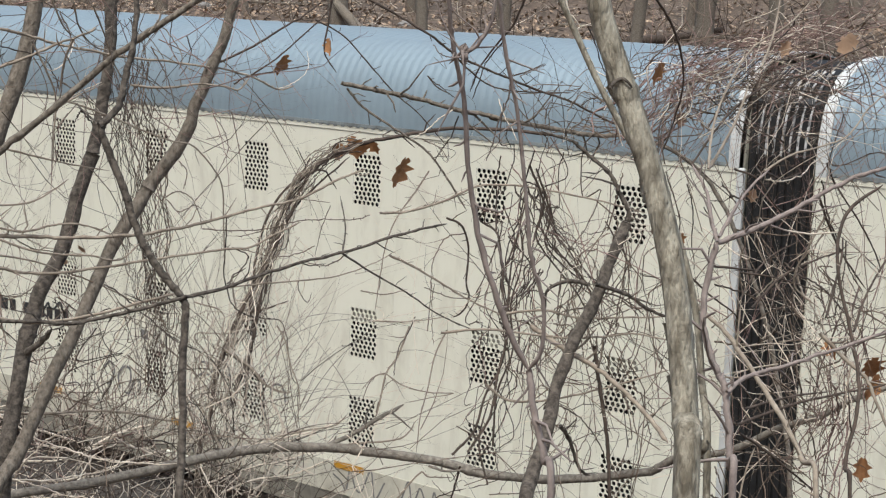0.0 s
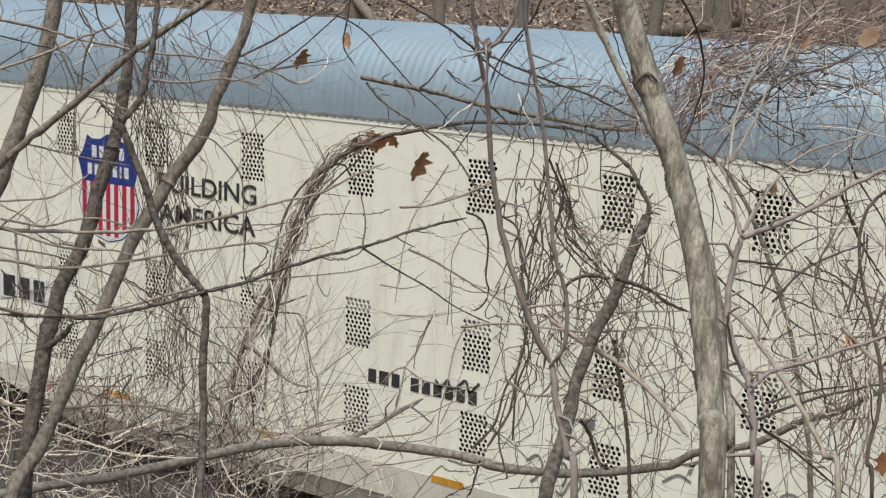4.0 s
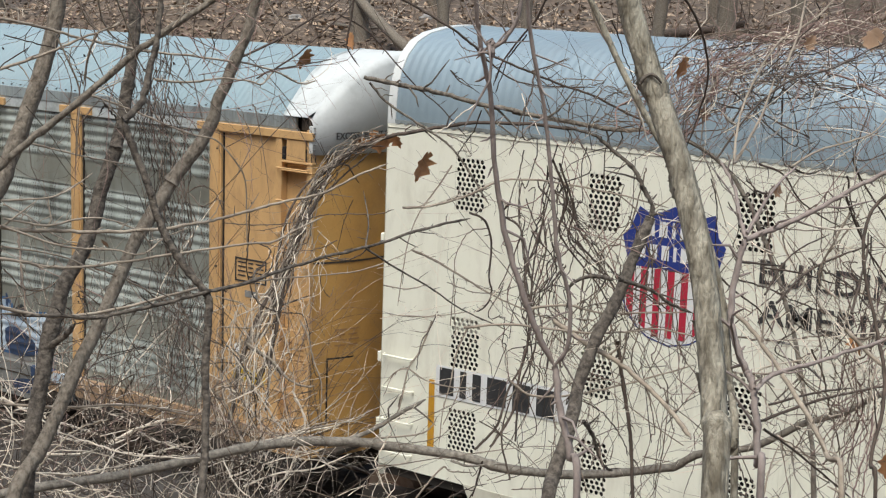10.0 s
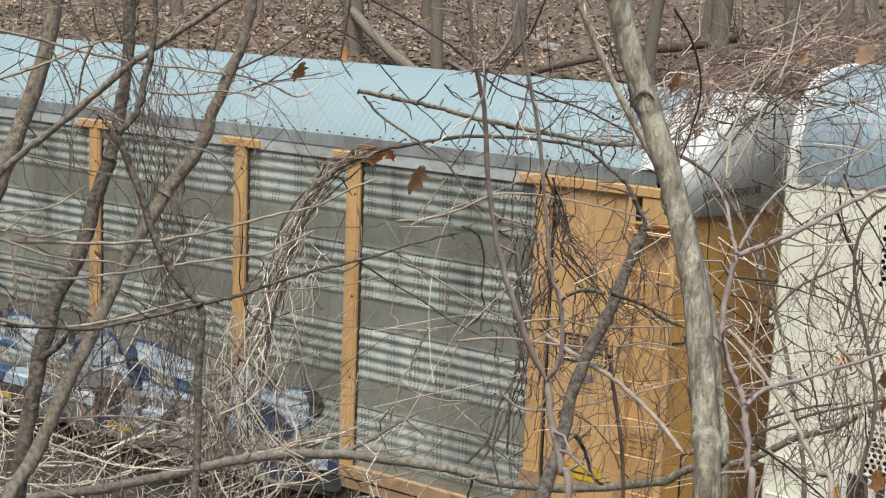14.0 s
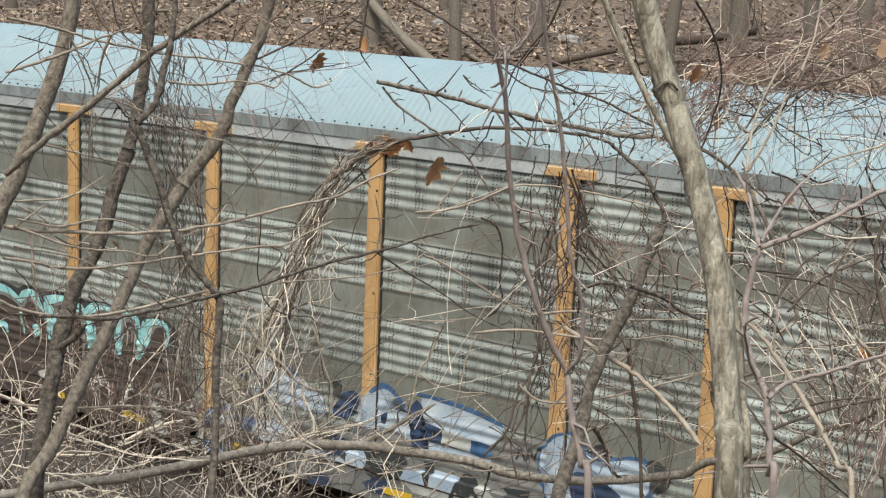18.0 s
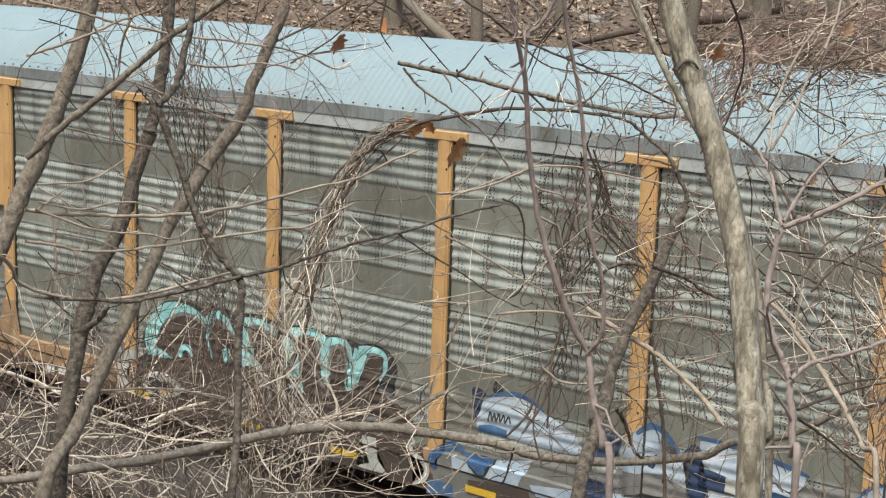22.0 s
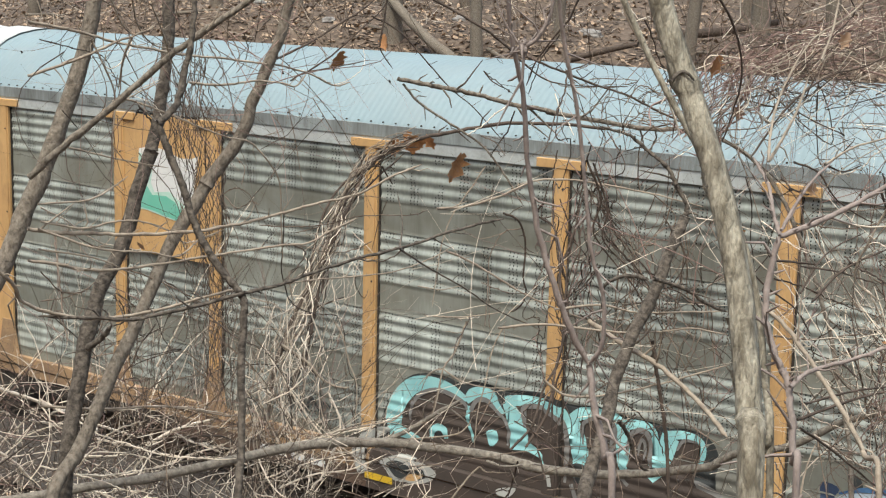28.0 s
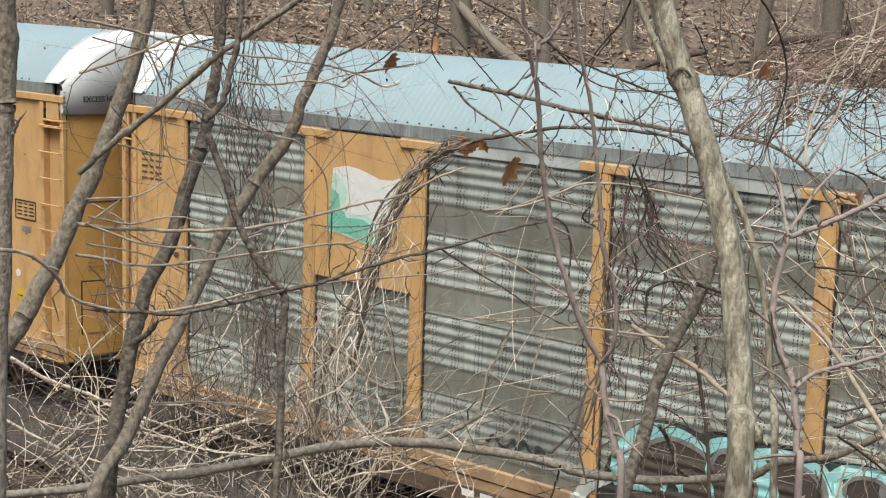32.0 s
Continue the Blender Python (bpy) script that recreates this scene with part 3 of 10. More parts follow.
def tall_unit(u0, u1, first, count, mirror=False):
    """One cream unit of the tall articulated carrier; first: middle of its first ventilated panel."""
    X = (u0 + u1) / 2
    car = thing("auto_carrier_unit", (X, YC, 0), "tall cream-painted car carrier unit with a blue-grey ribbed roof", "rail car", "train cars")
    a, b = u0 - X, u1 - X
    part("roof", roof_mesh("roof", a + 0.12, b - 0.12, ARCH, 0.118, -0.009, ZINC_ROOF), None, car, "ribbed blue-grey galvanised roof")
    for x in (a, b - 0.12):
        part("roof_hoop", arch_end(ARCH, x, 0.12, 5.45, 0.012), WHITE, car, "white end hoop of the roof", True)
    # panels
    step = 1.816
    spans, x = [], first - step / 4 - X
    spans.append(((a + x) / 2, x - a, False))
    for i in range(count):
        spans.append((x + step / 4, step / 2, True))
        x += step / 2
        if i < count - 1:
            spans.append((x + step / 4, step / 2, False))
            x += step / 2
    spans.append(((x + b) / 2, b - x, False))
    kinds = {}
    for mid, w, vented in spans:
        key = (round(w, 3), vented)
        if key not in kinds:
            kinds[key] = panel_mesh(w, 1.15, 5.45, VENT_Z if vented else ())
        p = part("side_panel", kinds[key], None, car)
        p.location = (mid, YN, 0)
        if vented:
            for z in VENT_Z:
                v = part("vent", VENT, None, p, "perforated ventilator plate")
                v.location = (0, 0.002, z)
    # far side, floor and a near-black sheet that stands in for the shade inside
    part("far_side", Geo().box(a, b, 1.50, 1.554, 1.1, 5.45), CREAM, car)
    part("lining", Geo().box(a + 0.05, b - 0.05, YN + 0.13, YN + 0.15, 1.1, 5.5), INSIDE_SHADE, car)
    part("deck_edge", Geo().box(a + 0.1, b - 0.1, YN + 0.06, YN + 0.125, 3.02, 3.22), DECK, car, "pale edge of the upper deck behind the holes")
    part("top_rail", Geo().box(a, b, YN - 0.010, YN + 0.03, 5.40, 5.46, 0.004), CREAM, car)
    teeth = [(a + 0.12, 5.50)]
    count_ = int((b - a - 0.24) / 0.118)
    for k in range(count_):
        x = a + 0.12 + 0.118 * k
        teeth += [(x, 5.468), (x + 0.03, 5.448), (x + 0.06, 5.448), (x + 0.09, 5.468)]
    teeth += [(b - 0.12, 5.468), (b - 0.12, 5.50)]
    part("drip_edge", Geo().prism(teeth, YN - 0.018, YN - 0.004), DULL_EDGE, car, "scalloped dark lower edge of the roof")
    for x in (a, b - 0.03):
        part("end_wall", end_wall(ARCH, x + 0.03, 1.0, 9), CREAM, car)
    # skirt below the panels, with the cut-outs over the trucks
    lo = [(a + 1.3, 1.16), (a + 1.42, 0.93), (a + 2.0, 0.78), (a + 2.9, 0.75), (b - 2.9, 0.75), (b - 2.0, 0.78), (b - 1.42, 0.93), (b - 1.3, 1.16)]
    part("side_sill", Geo().prism(lo, YN - 0.006, YN + 0.04), CREAM_SILL, car, "cream side sill, streaked with dirt")
    g = Geo()
    g.grid([[(a + 2.2, YN - 0.012, 0.76), (b - 2.2, YN - 0.012, 0.76)], [(a + 2.2, YN + 0.005, 0.745), (b - 2.2, YN + 0.005, 0.745)],
            [(a + 3.1, YN + 0.13, 0.42), (b - 3.1, YN + 0.13, 0.42)], [(a + 3.1, YN + 0.4, 0.42), (b - 3.1, YN + 0.4, 0.42)]])
    part("lower_sill", g, CREAM_SILL, car, "lower sill leaning inward under the car")
    part("floor", Geo().box(a + 0.05, b - 0.05, -1.5, 1.5, 1.02, 1.13), DARK_STEEL, car)
    part("centre_sill", Geo().box(a + 0.2, b - 0.2, -0.35, 0.35, 0.55, 1.02), DARK_STEEL, car)
    truck(car, a + 0.55 if not mirror else a + 0.2)
    truck(car, b - 0.55)
    keyed.append((car, X))
    return car, X


carrier, CX = tall_unit(-27.27, -6.62, -26.02, 11)
carrier["label"] = "tall cream car carrier with a shield emblem and blue-grey ribbed roof"
tall_unit(-5.79, 14.86, -4.54, 11, True)


def emblem(x, z, parent, y):
    """The shield: blue top with plain bars for its name, red and white stripes below."""
    def half(t):
        # half width by height, 0 at the point and 1 at the neck
        return 0.62 * math.sqrt(max(0.0, 1 - (1 - min(t, 1) * 1.18) ** 2)) if t < 0.62 else 0.615 - 0.085 * ((t - 0.62) / 0.38)
    neck, foot = z + 0.07, z - 0.76
    zs = [foot + (neck - foot) * i / 14 for i in range(15)]
    hs = [half(i / 14) for i in range(15)]
    base = [(x - h, q) for h, q in zip(hs, zs)][::-1] + [(x + h, q) for h, q in zip(hs, zs)][1:]
    shield = flat("shield", [(x + (px - x) * 1.03, z + (pz - z) * 1.02) for px, pz in base], y - 0.004, BLUE, parent, "shield emblem with a blue rim")
    flat("white_field", base, y - 0.007, WHITE_MARK, shield)
    top = [(x - 0.53, neck), (x + 0.53, neck), (x + 0.62, neck + 0.32), (x + 0.53, neck + 0.42), (x + 0.48, neck + 0.66), (x + 0.33, neck + 0.61),
           (x + 0.16, neck + 0.62), (x, neck + 0.70), (x - 0.16, neck + 0.62), (x - 0.33, neck + 0.61), (x - 0.43, neck + 0.66), (x - 0.53, neck + 0.42), (x - 0.62, neck + 0.32)]
    flat("blue_top", top, y - 0.009, BLUE, shield, "deep blue top of the shield")
    bars("name_bar", [5, 3, 5, 3, 2, 3, 5, 3, 5], x - 0.33, x + 0.33, neck + 0.35, neck + 0.52, y - 0.013, WHITE_MARK, shield, "plain white bar in place of a name")
    bars("name_bar", [5, 3, 5, 3, 5, 3, 2, 3, 5, 3, 2, 3, 5], x - 0.42, x + 0.42, neck + 0.10, neck + 0.26, y - 0.013, WHITE_MARK, shield)
    for i in range(7):
        cx = x + (i - 3) * 0.165
        pts = []
        for sx in (-0.041, 0.041):
            h = abs(cx + sx - x)
            t = next((q for q, w in zip(zs, hs) if w > h), None)
            pts.append((cx + sx, (t + 0.02) if t else neck))
        if pts[0][1] < neck - 0.05 and pts[1][1] < neck - 0.05:
            flat("red_stripe", [pts[0], pts[1], (cx + 0.041, neck), (cx - 0.041, neck)], y - 0.012, RED, shield)


emblem(-23.32 - CX, 4.11, carrier, YN)
YL = YN - 0.009
letters("slogan_line", "BUILDING", -22.30 - CX, -20.49 - CX, 4.19, 4.45, YL, BLACK_PAINT, carrier, "black slogan line BUILDING", 0.012)
letters("slogan_line", "AMERICA", -22.29 - CX, -20.50 - CX, 3.77, 4.03, YL, BLACK_PAINT, carrier, "black slogan line AMERICA", 0.012)
plate = flat("name_plate", [(-26.42 - CX, 2.19), (-24.52 - CX, 2.21), (-24.52 - CX, 2.60), (-26.42 - CX, 2.58)], YN - 0.010, WHITE_MARK, carrier, "white name plate")
bars("name_bar", [7, 3, 3, 3, 4, 3, 9, 3, 8, 3, 8], -26.36 - CX, -24.72 - CX, 2.23, 2.56, YN - 0.015, BLACK_PAINT, plate, "plain black bar in place of a name")
bars("number_bar", [5, 2, 6, 2, 5, 7, 5, 2, 5, 2, 5, 2, 5, 2, 5, 2, 5], -18.56 - CX, -16.90 - CX, 2.18, 2.35, YL, BLACK_PAINT, carrier, "plain black bar in place of a number")
for u, z, w, h in ((-15.4, 2.2, 0.13, 0.13), (-14.3, 2.05, 0.3, 0.03), (-22.2, 3.6, 0.3, 0.02)):
    bars("stencil_mark", [1], u - CX, u + w - CX, z, z + h, YL, GREY_SPRAY, carrier)
for i, w in enumerate((0.9, 0.85, 0.7, 0.95, 0.5)):
    bars("stencil_line", [4, 1, 6, 1, 3], -21.98 - CX, -21.98 + w - CX, 1.05 - i * 0.065, 1.085 - i * 0.065, YN - 0.012, GREY_SPRAY, carrier)
for u in (-23.37, -20.45, -17.53, -14.81, -11.9, -9.0):
    flat("reflector", [(u - CX, 1.09), (u + 0.48 - CX, 1.09), (u + 0.48 - CX, 1.18), (u - CX, 1.18)], YN - 0.012, OCHRE, carrier, "ochre reflector strip")
flat("corner_stripe", [(-26.52 - CX, 1.45), (-26.42 - CX, 1.45), (-26.44 - CX, 2.38), (-26.52 - CX, 2.38)], YL, OCHRE, carrier, "ochre corner stripe")
flat("pink_patch", [(-24.75 - CX, 0.93), (-24.55 - CX, 0.93), (-24.55 - CX, 1.03), (-24.75 - CX, 1.03)], YN - 0.012, PINK, carrier)
flat("dark_plate", [(-24.4 - CX, 0.86), (-24.18 - CX, 0.86), (-24.18 - CX, 1.08), (-24.4 - CX, 1.08)], YN - 0.012, BLACK_PAINT, carrier)
part("sill_box", Geo().box(-14.9 - CX, -14.2 - CX, YN - 0.03, YN, 0.6, 0.7, 0.01), CREAM, carrier)
for i in range(4):
    z = 1.35 + i * 0.41
    g = Geo().tube([(-27.22 - CX, YN - 0.01, z), (-27.2 - CX, YN - 0.07, z), (-26.78 - CX, YN - 0.07, z), (-26.76 - CX, YN - 0.01, z)], [0.013] * 4, 6)
    part("grab_iron", g, CREAM, carrier)
for z in (1.6, 2.45, 3.95):
    part("door_bracket", Geo().box(-27.36 - CX, -27.26 - CX, YN + 0.02, YN + 0.1, z, z + 0.13, 0.01), CREAM, carrier)
# scribbles in black and grey spray
def stroke(parent, pts, r, mat, y=YL):
    """A sprayed line through points of a side, r to either hand."""
    rows = spline([(x, y, z) for x, z in pts], 6)
    line = []
    for i, q in enumerate(rows):
        d = rows[min(i + 1, len(rows) - 1)] - rows[max(i - 1, 0)]
        nrm = Vector((-d.z, 0, d.x)).normalized() * r
        line.append([(q + nrm)[:], (q - nrm)[:]])
    return part("scribble", Geo().grid(line), mat, parent)


def scribble(parent, x, z, w, h, seed, mat, r=0.016, n=9, y=YL):
    rd = random.Random(seed)
    return stroke(parent, [(x + w * (i + rd.uniform(-0.5, 0.5)) / n, z + h * (0.5 + 0.5 * math.sin(i * 2.3 + seed)) * rd.uniform(0.5, 1)) for i in range(n)], r, mat, y)


for pts, w in (
    ([(-16.16, 1.66), (-16.02, 1.76), (-15.94, 1.64), (-16.01, 1.49), (-16.10, 1.42)], 0.03),
    ([(-15.83, 1.41), (-15.86, 1.59), (-15.75, 1.73), (-15.63, 1.72), (-15.61, 1.58), (-15.66, 1.45)], 0.035),
    ([(-15.75, 1.38), (-15.65, 1.36), (-15.55, 1.54), (-15.45, 1.59), (-15.42, 1.50), (-15.51, 1.39)], 0.03),
    ([(-14.38, 1.80), (-14.19, 1.92), (-14.03, 1.87)], 0.03),
    ([(-14.06, 1.95), (-13.98, 2.11), (-13.82, 2.14), (-13.74, 2.03), (-13.71, 1.76), (-13.60, 1.69), (-13.70, 1.56), (-13.91, 1.54)], 0.03),
):
    stroke(carrier, [(u - CX, z) for u, z in pts], w / 2, GREY_SPRAY)
for pts, w in (
    ([(-14.64, 1.07), (-14.58, 0.86), (-14.43, 0.67), (-14.27, 0.59)], 0.025),
    ([(-14.53, 1.07), (-14.47, 0.88), (-14.32, 0.74), (-14.08, 0.66), (-13.95, 0.82), (-13.90, 1.01), (-13.90, 1.19)], 0.025),
    ([(-12.98, 1.73), (-12.99, 1.93), (-12.87, 2.00), (-12.77, 1.94), (-12.74, 1.78)], 0.03),
    ([(-14.20, 1.21), (-14.16, 1.02)], 0.03),
):
    stroke(carrier, [(u - CX, z) for u, z in pts], w / 2, GREY_SPRAY)
for u, z, w, h, sd, mt, r in ((-17.5, 2.3, 0.7, 0.22, 3, BLACK_SPRAY, 0.018), (-11.9, 0.8, 0.9, 0.42, 7, GREY_SPRAY, 0.012), (-10.9, 0.85, 0.7, 0.35, 10, GREY_SPRAY, 0.012),
                              (-20.6, 0.8, 0.5, 0.2, 12, GREY_SPRAY, 0.012)):
    scribble(carrier, u - CX, z, w, h, sd, mt, r)

# rubber gangway between the two units
bell = part("gangway", Geo().box(-6.62 - CX, -5.79 - CX, YN + 0.16, -YN - 0.16, 0.9, 6.2, 0.05), BLACK_RUBBER, carrier, "black rubber concertina gangway")
for i in range(9):
    x = -6.56 + 0.085 * i - CX
    prof = [(YN + 0.10, 0.9)] + [(y * 0.95, z - 0.1) for y, z in ARCH]
    prof = prof + [(-y, z) for y, z in reversed(prof[:-1])]
    g = Geo()
    g.grid([[(x, *q) for q in prof], [(x + 0.04, q[0] * 1.03, q[1] + 0.03) for q in prof], [(x + 0.08, *q) for q in prof]])
    part("fold", g, BLACK_RUBBER, bell)
    if 1 <= i <= 7:
        top = [(y * 0.985, z - 0.055) for y, z in [(YN + 0.012, 5.66)] + ARCH[2:7]]
        g = Geo()
        g.grid([[(x + 0.026 + 0.006 * noise.noise((k * 1.3, i, 2)), y - 0.02, z + 0.012) for k, (y, z) in enumerate(top)], [(x + 0.05 + 0.008 * noise.noise((k * 1.7, i, 7)), y - 0.02, z + 0.012) for k, (y, z) in enumerate(top)]])
        part("worn_edge", g, WORN_RUBBER, bell, "pale worn edge of a fold")
part("gangway_post", Geo().box(-6.62 - CX - 0.02, -6.56 - CX, YN - 0.01, YN + 0.05, 0.8, 5.45, 0.01), WHITE, carrier)
flat("reflector", [(-6.95 - CX, 1.0), (-6.85 - CX, 1.0), (-6.85 - CX, 2.0), (-6.95 - CX, 2.0)], YL, OCHRE, carrier, "ochre corner stripe")


# ---- corrugated rack cars ----
POSTS = (-30.02, -32.80, -34.71, -37.52, -40.34, -43.17, -45.99, -48.78, -50.72, -53.35)
SEAMS = (5.10, 4.05, 3.02, 1.99, 1.05)
RX = -41.52                     # middle of the rack car
RECESS = 0.065                  # sheets lie behind the posts


def wave(z):
    """Depth of the corrugation at a height: ridges in the upper part of each sheet, flat below."""
    for top, bottom in zip(SEAMS, SEAMS[1:]):
        if z >= bottom - 1e-6:
            t = top - z
            deep = (0.017 if top < 2.0 else 0.026) * (1 - 0.5 * t)
            return deep * (1 - math.cos(math.tau * (t - 0.02) / 0.135)) / 2 if 0.02 < t < 0.695 else (0.0 if t < 0.695 else 0.004)
    return 0.0


def rack_sheet(w, top, bottom):
    g, n = Geo(), 44
    zs = [top + (bottom - top) * i / n for i in range(n + 1)]
    g.grid([[(x, YN + RECESS - wave(z) - (0.006 if i == n else 0.0), z) for x in (-w / 2, w / 2)] for i, z in enumerate(zs)])
    g.add([(-w / 2, YN + RECESS - 0.012, bottom), (w / 2, YN + RECESS - 0.012, bottom), (w / 2, YN + RECESS + 0.02, bottom), (-w / 2, YN + RECESS + 0.02, bottom)], [(0, 1, 2, 3)])
    return g.mesh("side_sheet", SHEET, True)


def rack_car():
    car = thing("rack_car", (RX, YC, 0), "grey corrugated rack car with orange posts and sprayed lettering", "rail car", "train cars")
    u0, u1 = -54.72, -28.32
    a, b = u0 - RX, u1 - RX
    part("roof", roof_mesh("roof", a + 0.45, b - 0.45, LOW_ARCH, 0.10, -0.011, PALE_ROOF), None, car, "pale weathered ribbed roof")
    g = Geo()
    for i in range(int((b - a - 1) / 0.2)):
        x = a + 0.5 + i * 0.2
        g.tube([(x, YN + 0.02, 5.425), (x, YN + 0.0, 5.425)], [0.012, 0.009], 6)
    tagged(part("roof_bolts", g, DARK_STEEL, car), kind="stuff")
    for k in range(14):
        x = a + 1.2 + k * 1.85
        part("roof_bolt", Geo().tube([(x, YN + 0.5, 5.88), (x, YN + 0.48, 5.91)], [0.014, 0.01], 7), DARK_STEEL, car)
    part("fascia", Geo().box(a + 0.3, b - 0.3, YN + 0.01, YN + 0.06, 5.235, 5.395, 0.004), DULL_EDGE, car, "dull grey edge rail")
    part("fascia_ledge", Geo().box(a + 0.3, b - 0.3, YN + 0.022, YN + 0.06, 5.085, 5.238, 0.006), FASCIA, car)
    part("far_side", Geo().box(a, b, 1.5, 1.554, 0.9, 5.4), SHEET, car)
    # near-black sheet behind the sides, coloured as the shade inside the car
    part("lining", Geo().box(a + 0.1, b - 0.1, YN + 0.12, YN + 0.14, 0.9, 5.4), INSIDE_SHADE, car)
    edges = POSTS
    cache = {}
    for p, q in zip(edges, edges[1:]):
        w = p - q
        for top, bottom in zip(SEAMS, SEAMS[1:]):
            key = (round(w, 2), top)
            if key not in cache:
                cache[key] = rack_sheet(w, top, bottom)
            s = part("side_sheet", cache[key], None, car)
            s.location = ((p + q) / 2 - RX, 0, 0)
    # posts with caps and flared feet
    post = Geo()
    post.prism([(-0.105, 1.05), (0.105, 1.05), (0.105, 5.11), (-0.105, 5.11)], YN - 0.004, YN + RECESS + 0.01)
    post.prism([(-0.075, 1.06), (0.075, 1.06), (0.075, 5.10), (-0.075, 5.10)], YN - 0.018, YN + 0.0)
    post_me = post.mesh("post", ORANGE)
    cap_me = Geo().box(-0.33, 0.33, YN - 0.024, YN + RECESS, 5.10, 5.205, 0.006).mesh("post_cap", ORANGE)
    foot_me = Geo().prism([(-0.26, 1.06), (0.26, 1.06), (0.21, 1.3), (0.115, 1.75), (-0.115, 1.75), (-0.21, 1.3)], YN - 0.038, YN + 0.01).mesh("post_foot", SILL_ORANGE)
    bolt_me = Geo().tube([(0.045, YN - 0.024, 0), (0.045, YN - 0.01, 0)], [0.014, 0.018], 8).mesh("bolt", DARK_STEEL)
    # dark strip along one edge of each post draws the post's shade in colour
    shade_strip_me = Geo().box(0.106, 0.125, YN + 0.03, YN + 0.06, 1.05, 5.1).mesh("post_shade_strip", DARK_STEEL)
    for i, u in enumerate(POSTS):
        p = part("post", post_me, None, car, "orange steel post")
        p.location.x = u - RX
        part("cap", cap_me, None, p)
        part("gap_strip", shade_strip_me, None, p)
        for z in (1.38, 2.3, 3.4, 4.75):
            bolt = part("bolt", bolt_me, None, p)
            bolt.location.z = z + 0.06 * ((i * 7 + int(z * 3)) % 5 - 2)
        if i in (0, 7, 8, 9):
            part("foot", foot_me, None, p, "flared foot of the post")
    # orange panel with a wavy emblem between two posts
    l, r = POSTS[8] + 0.1 - RX, POSTS[7] - 0.1 - RX
    panel = part("emblem_panel", Geo().prism([(l, 3.22), (r - 0.02, 3.22), (r, 5.20), (l, 5.20)], YN + 0.012, YN + 0.04), ORANGE, car, "orange panel with a wavy white and green emblem")
    # the slot is a flush strip, its shade given by near-black colour
    part("panel_slot", Geo().box(l + 0.25, r - 0.25, YN + 0.014, YN + 0.04, 5.203, 5.225), INSIDE_SHADE, panel, "near-black strip for the shade in the slot over the panel")
    field = [(-50.30, 4.71), (-50.05, 4.76), (-49.85, 4.74), (-49.65, 4.69), (-49.46, 4.64), (-49.24, 4.65), (-49.10, 4.70), (-49.12, 4.52), (-49.19, 4.21), (-49.24, 4.03),
             (-49.27, 3.77), (-49.43, 3.74), (-49.66, 3.76), (-49.90, 3.80), (-50.14, 3.84), (-50.42, 3.85), (-50.36, 4.06), (-50.33, 4.30), (-50.32, 4.50)]
    haze = [(-50.30, 4.66), (-50.12, 4.58), (-50.03, 4.42), (-50.06, 4.24), (-49.99, 4.11), (-49.68, 4.15), (-49.47, 4.03), (-49.28, 3.92)] + field[10:18]
    tide = [(-50.33, 4.44), (-50.19, 4.37), (-50.15, 4.20), (-50.03, 4.07), (-49.75, 4.08), (-49.56, 4.01), (-49.49, 3.92), (-49.29, 3.88), (-49.30, 3.78), (-49.43, 3.75),
            (-49.74, 3.79), (-49.98, 3.84), (-50.28, 3.87), (-50.39, 3.88), (-50.34, 4.18)]
    flat("emblem_field", [(x - RX, z) for x, z in field], YN + 0.008, WHITE_MARK, panel, "white wavy field")
    flat("emblem_haze", [(x - RX, z) for x, z in haze], YN + 0.006, PALE_GREEN, panel, "pale green edge of the wave")
    flat("emblem_wave", [(x - RX, z) for x, z in tide], YN + 0.004, GREEN, panel, "sea-green wave")
    # corner bays
    for lo, hi, side_ in ((u1 - 1.7 + 0.1, u1, 1), (u0, u0 + 1.37 - 0.1, -1)):
        l, r = lo - RX, hi - RX
        split = r - 0.56 if side_ > 0 else l + 0.3
        flush = (l + 0.05, split) if side_ > 0 else (split, r)
        deep = (split, r) if side_ > 0 else (l, split)
        bay = part("corner_bay", Geo().box(*flush, YN + 0.02, YN + 0.06, 0.92, 5.12, 0.004), ORANGE, car, "orange corner bay")
        part("bay_recess", Geo().box(*deep, YN + 0.10, YN + 0.14, 0.92, 5.12, 0.004), ORANGE, bay, "recessed orange panel behind the ladder")
        part("bay_rail", Geo().box(l - 0.25, r + 0.02, YN - 0.03, YN + 0.05, 5.11, 5.215, 0.006), ORANGE, bay)
        part("bay_ledge", Geo().box(*deep, YN - 0.02, YN + 0.10, 4.80, 4.83, 0.006), ORANGE, bay)
        part("bay_ledge", Geo().box(*deep, YN - 0.02, YN + 0.10, 4.69, 4.71, 0.006), ORANGE, bay)
        for q in (0.1, 0.9):
            hx = deep[0] + (deep[1] - deep[0]) * q
            # solid near-black box in place of a square hole and the shade in it
            part("bay_socket", Geo().box(hx - 0.05, hx + 0.05, YN - 0.01, YN + 0.08, 4.84, 5.0), INSIDE_SHADE, bay)
        part("bay_bracket", Geo().box(deep[0] + 0.12, deep[1] - 0.12, YN - 0.015, YN + 0.09, 4.83, 5.11, 0.01), ORANGE, bay)
        part("bay_post", Geo().box(split - 0.05, split + 0.05, YN - 0.02, YN + 0.10, 0.9, 5.11, 0.008), ORANGE, bay)
        for z in (1.5, 2.9, 4.2):
            part("panel_bolt", Geo().tube([(sum(flush) / 2, YN + 0.022, z), (sum(flush) / 2, YN + 0.012, z)], [0.014, 0.011], 7), DARK_STEEL, bay)
        corner = r - 0.05 if side_ > 0 else l + 0.05
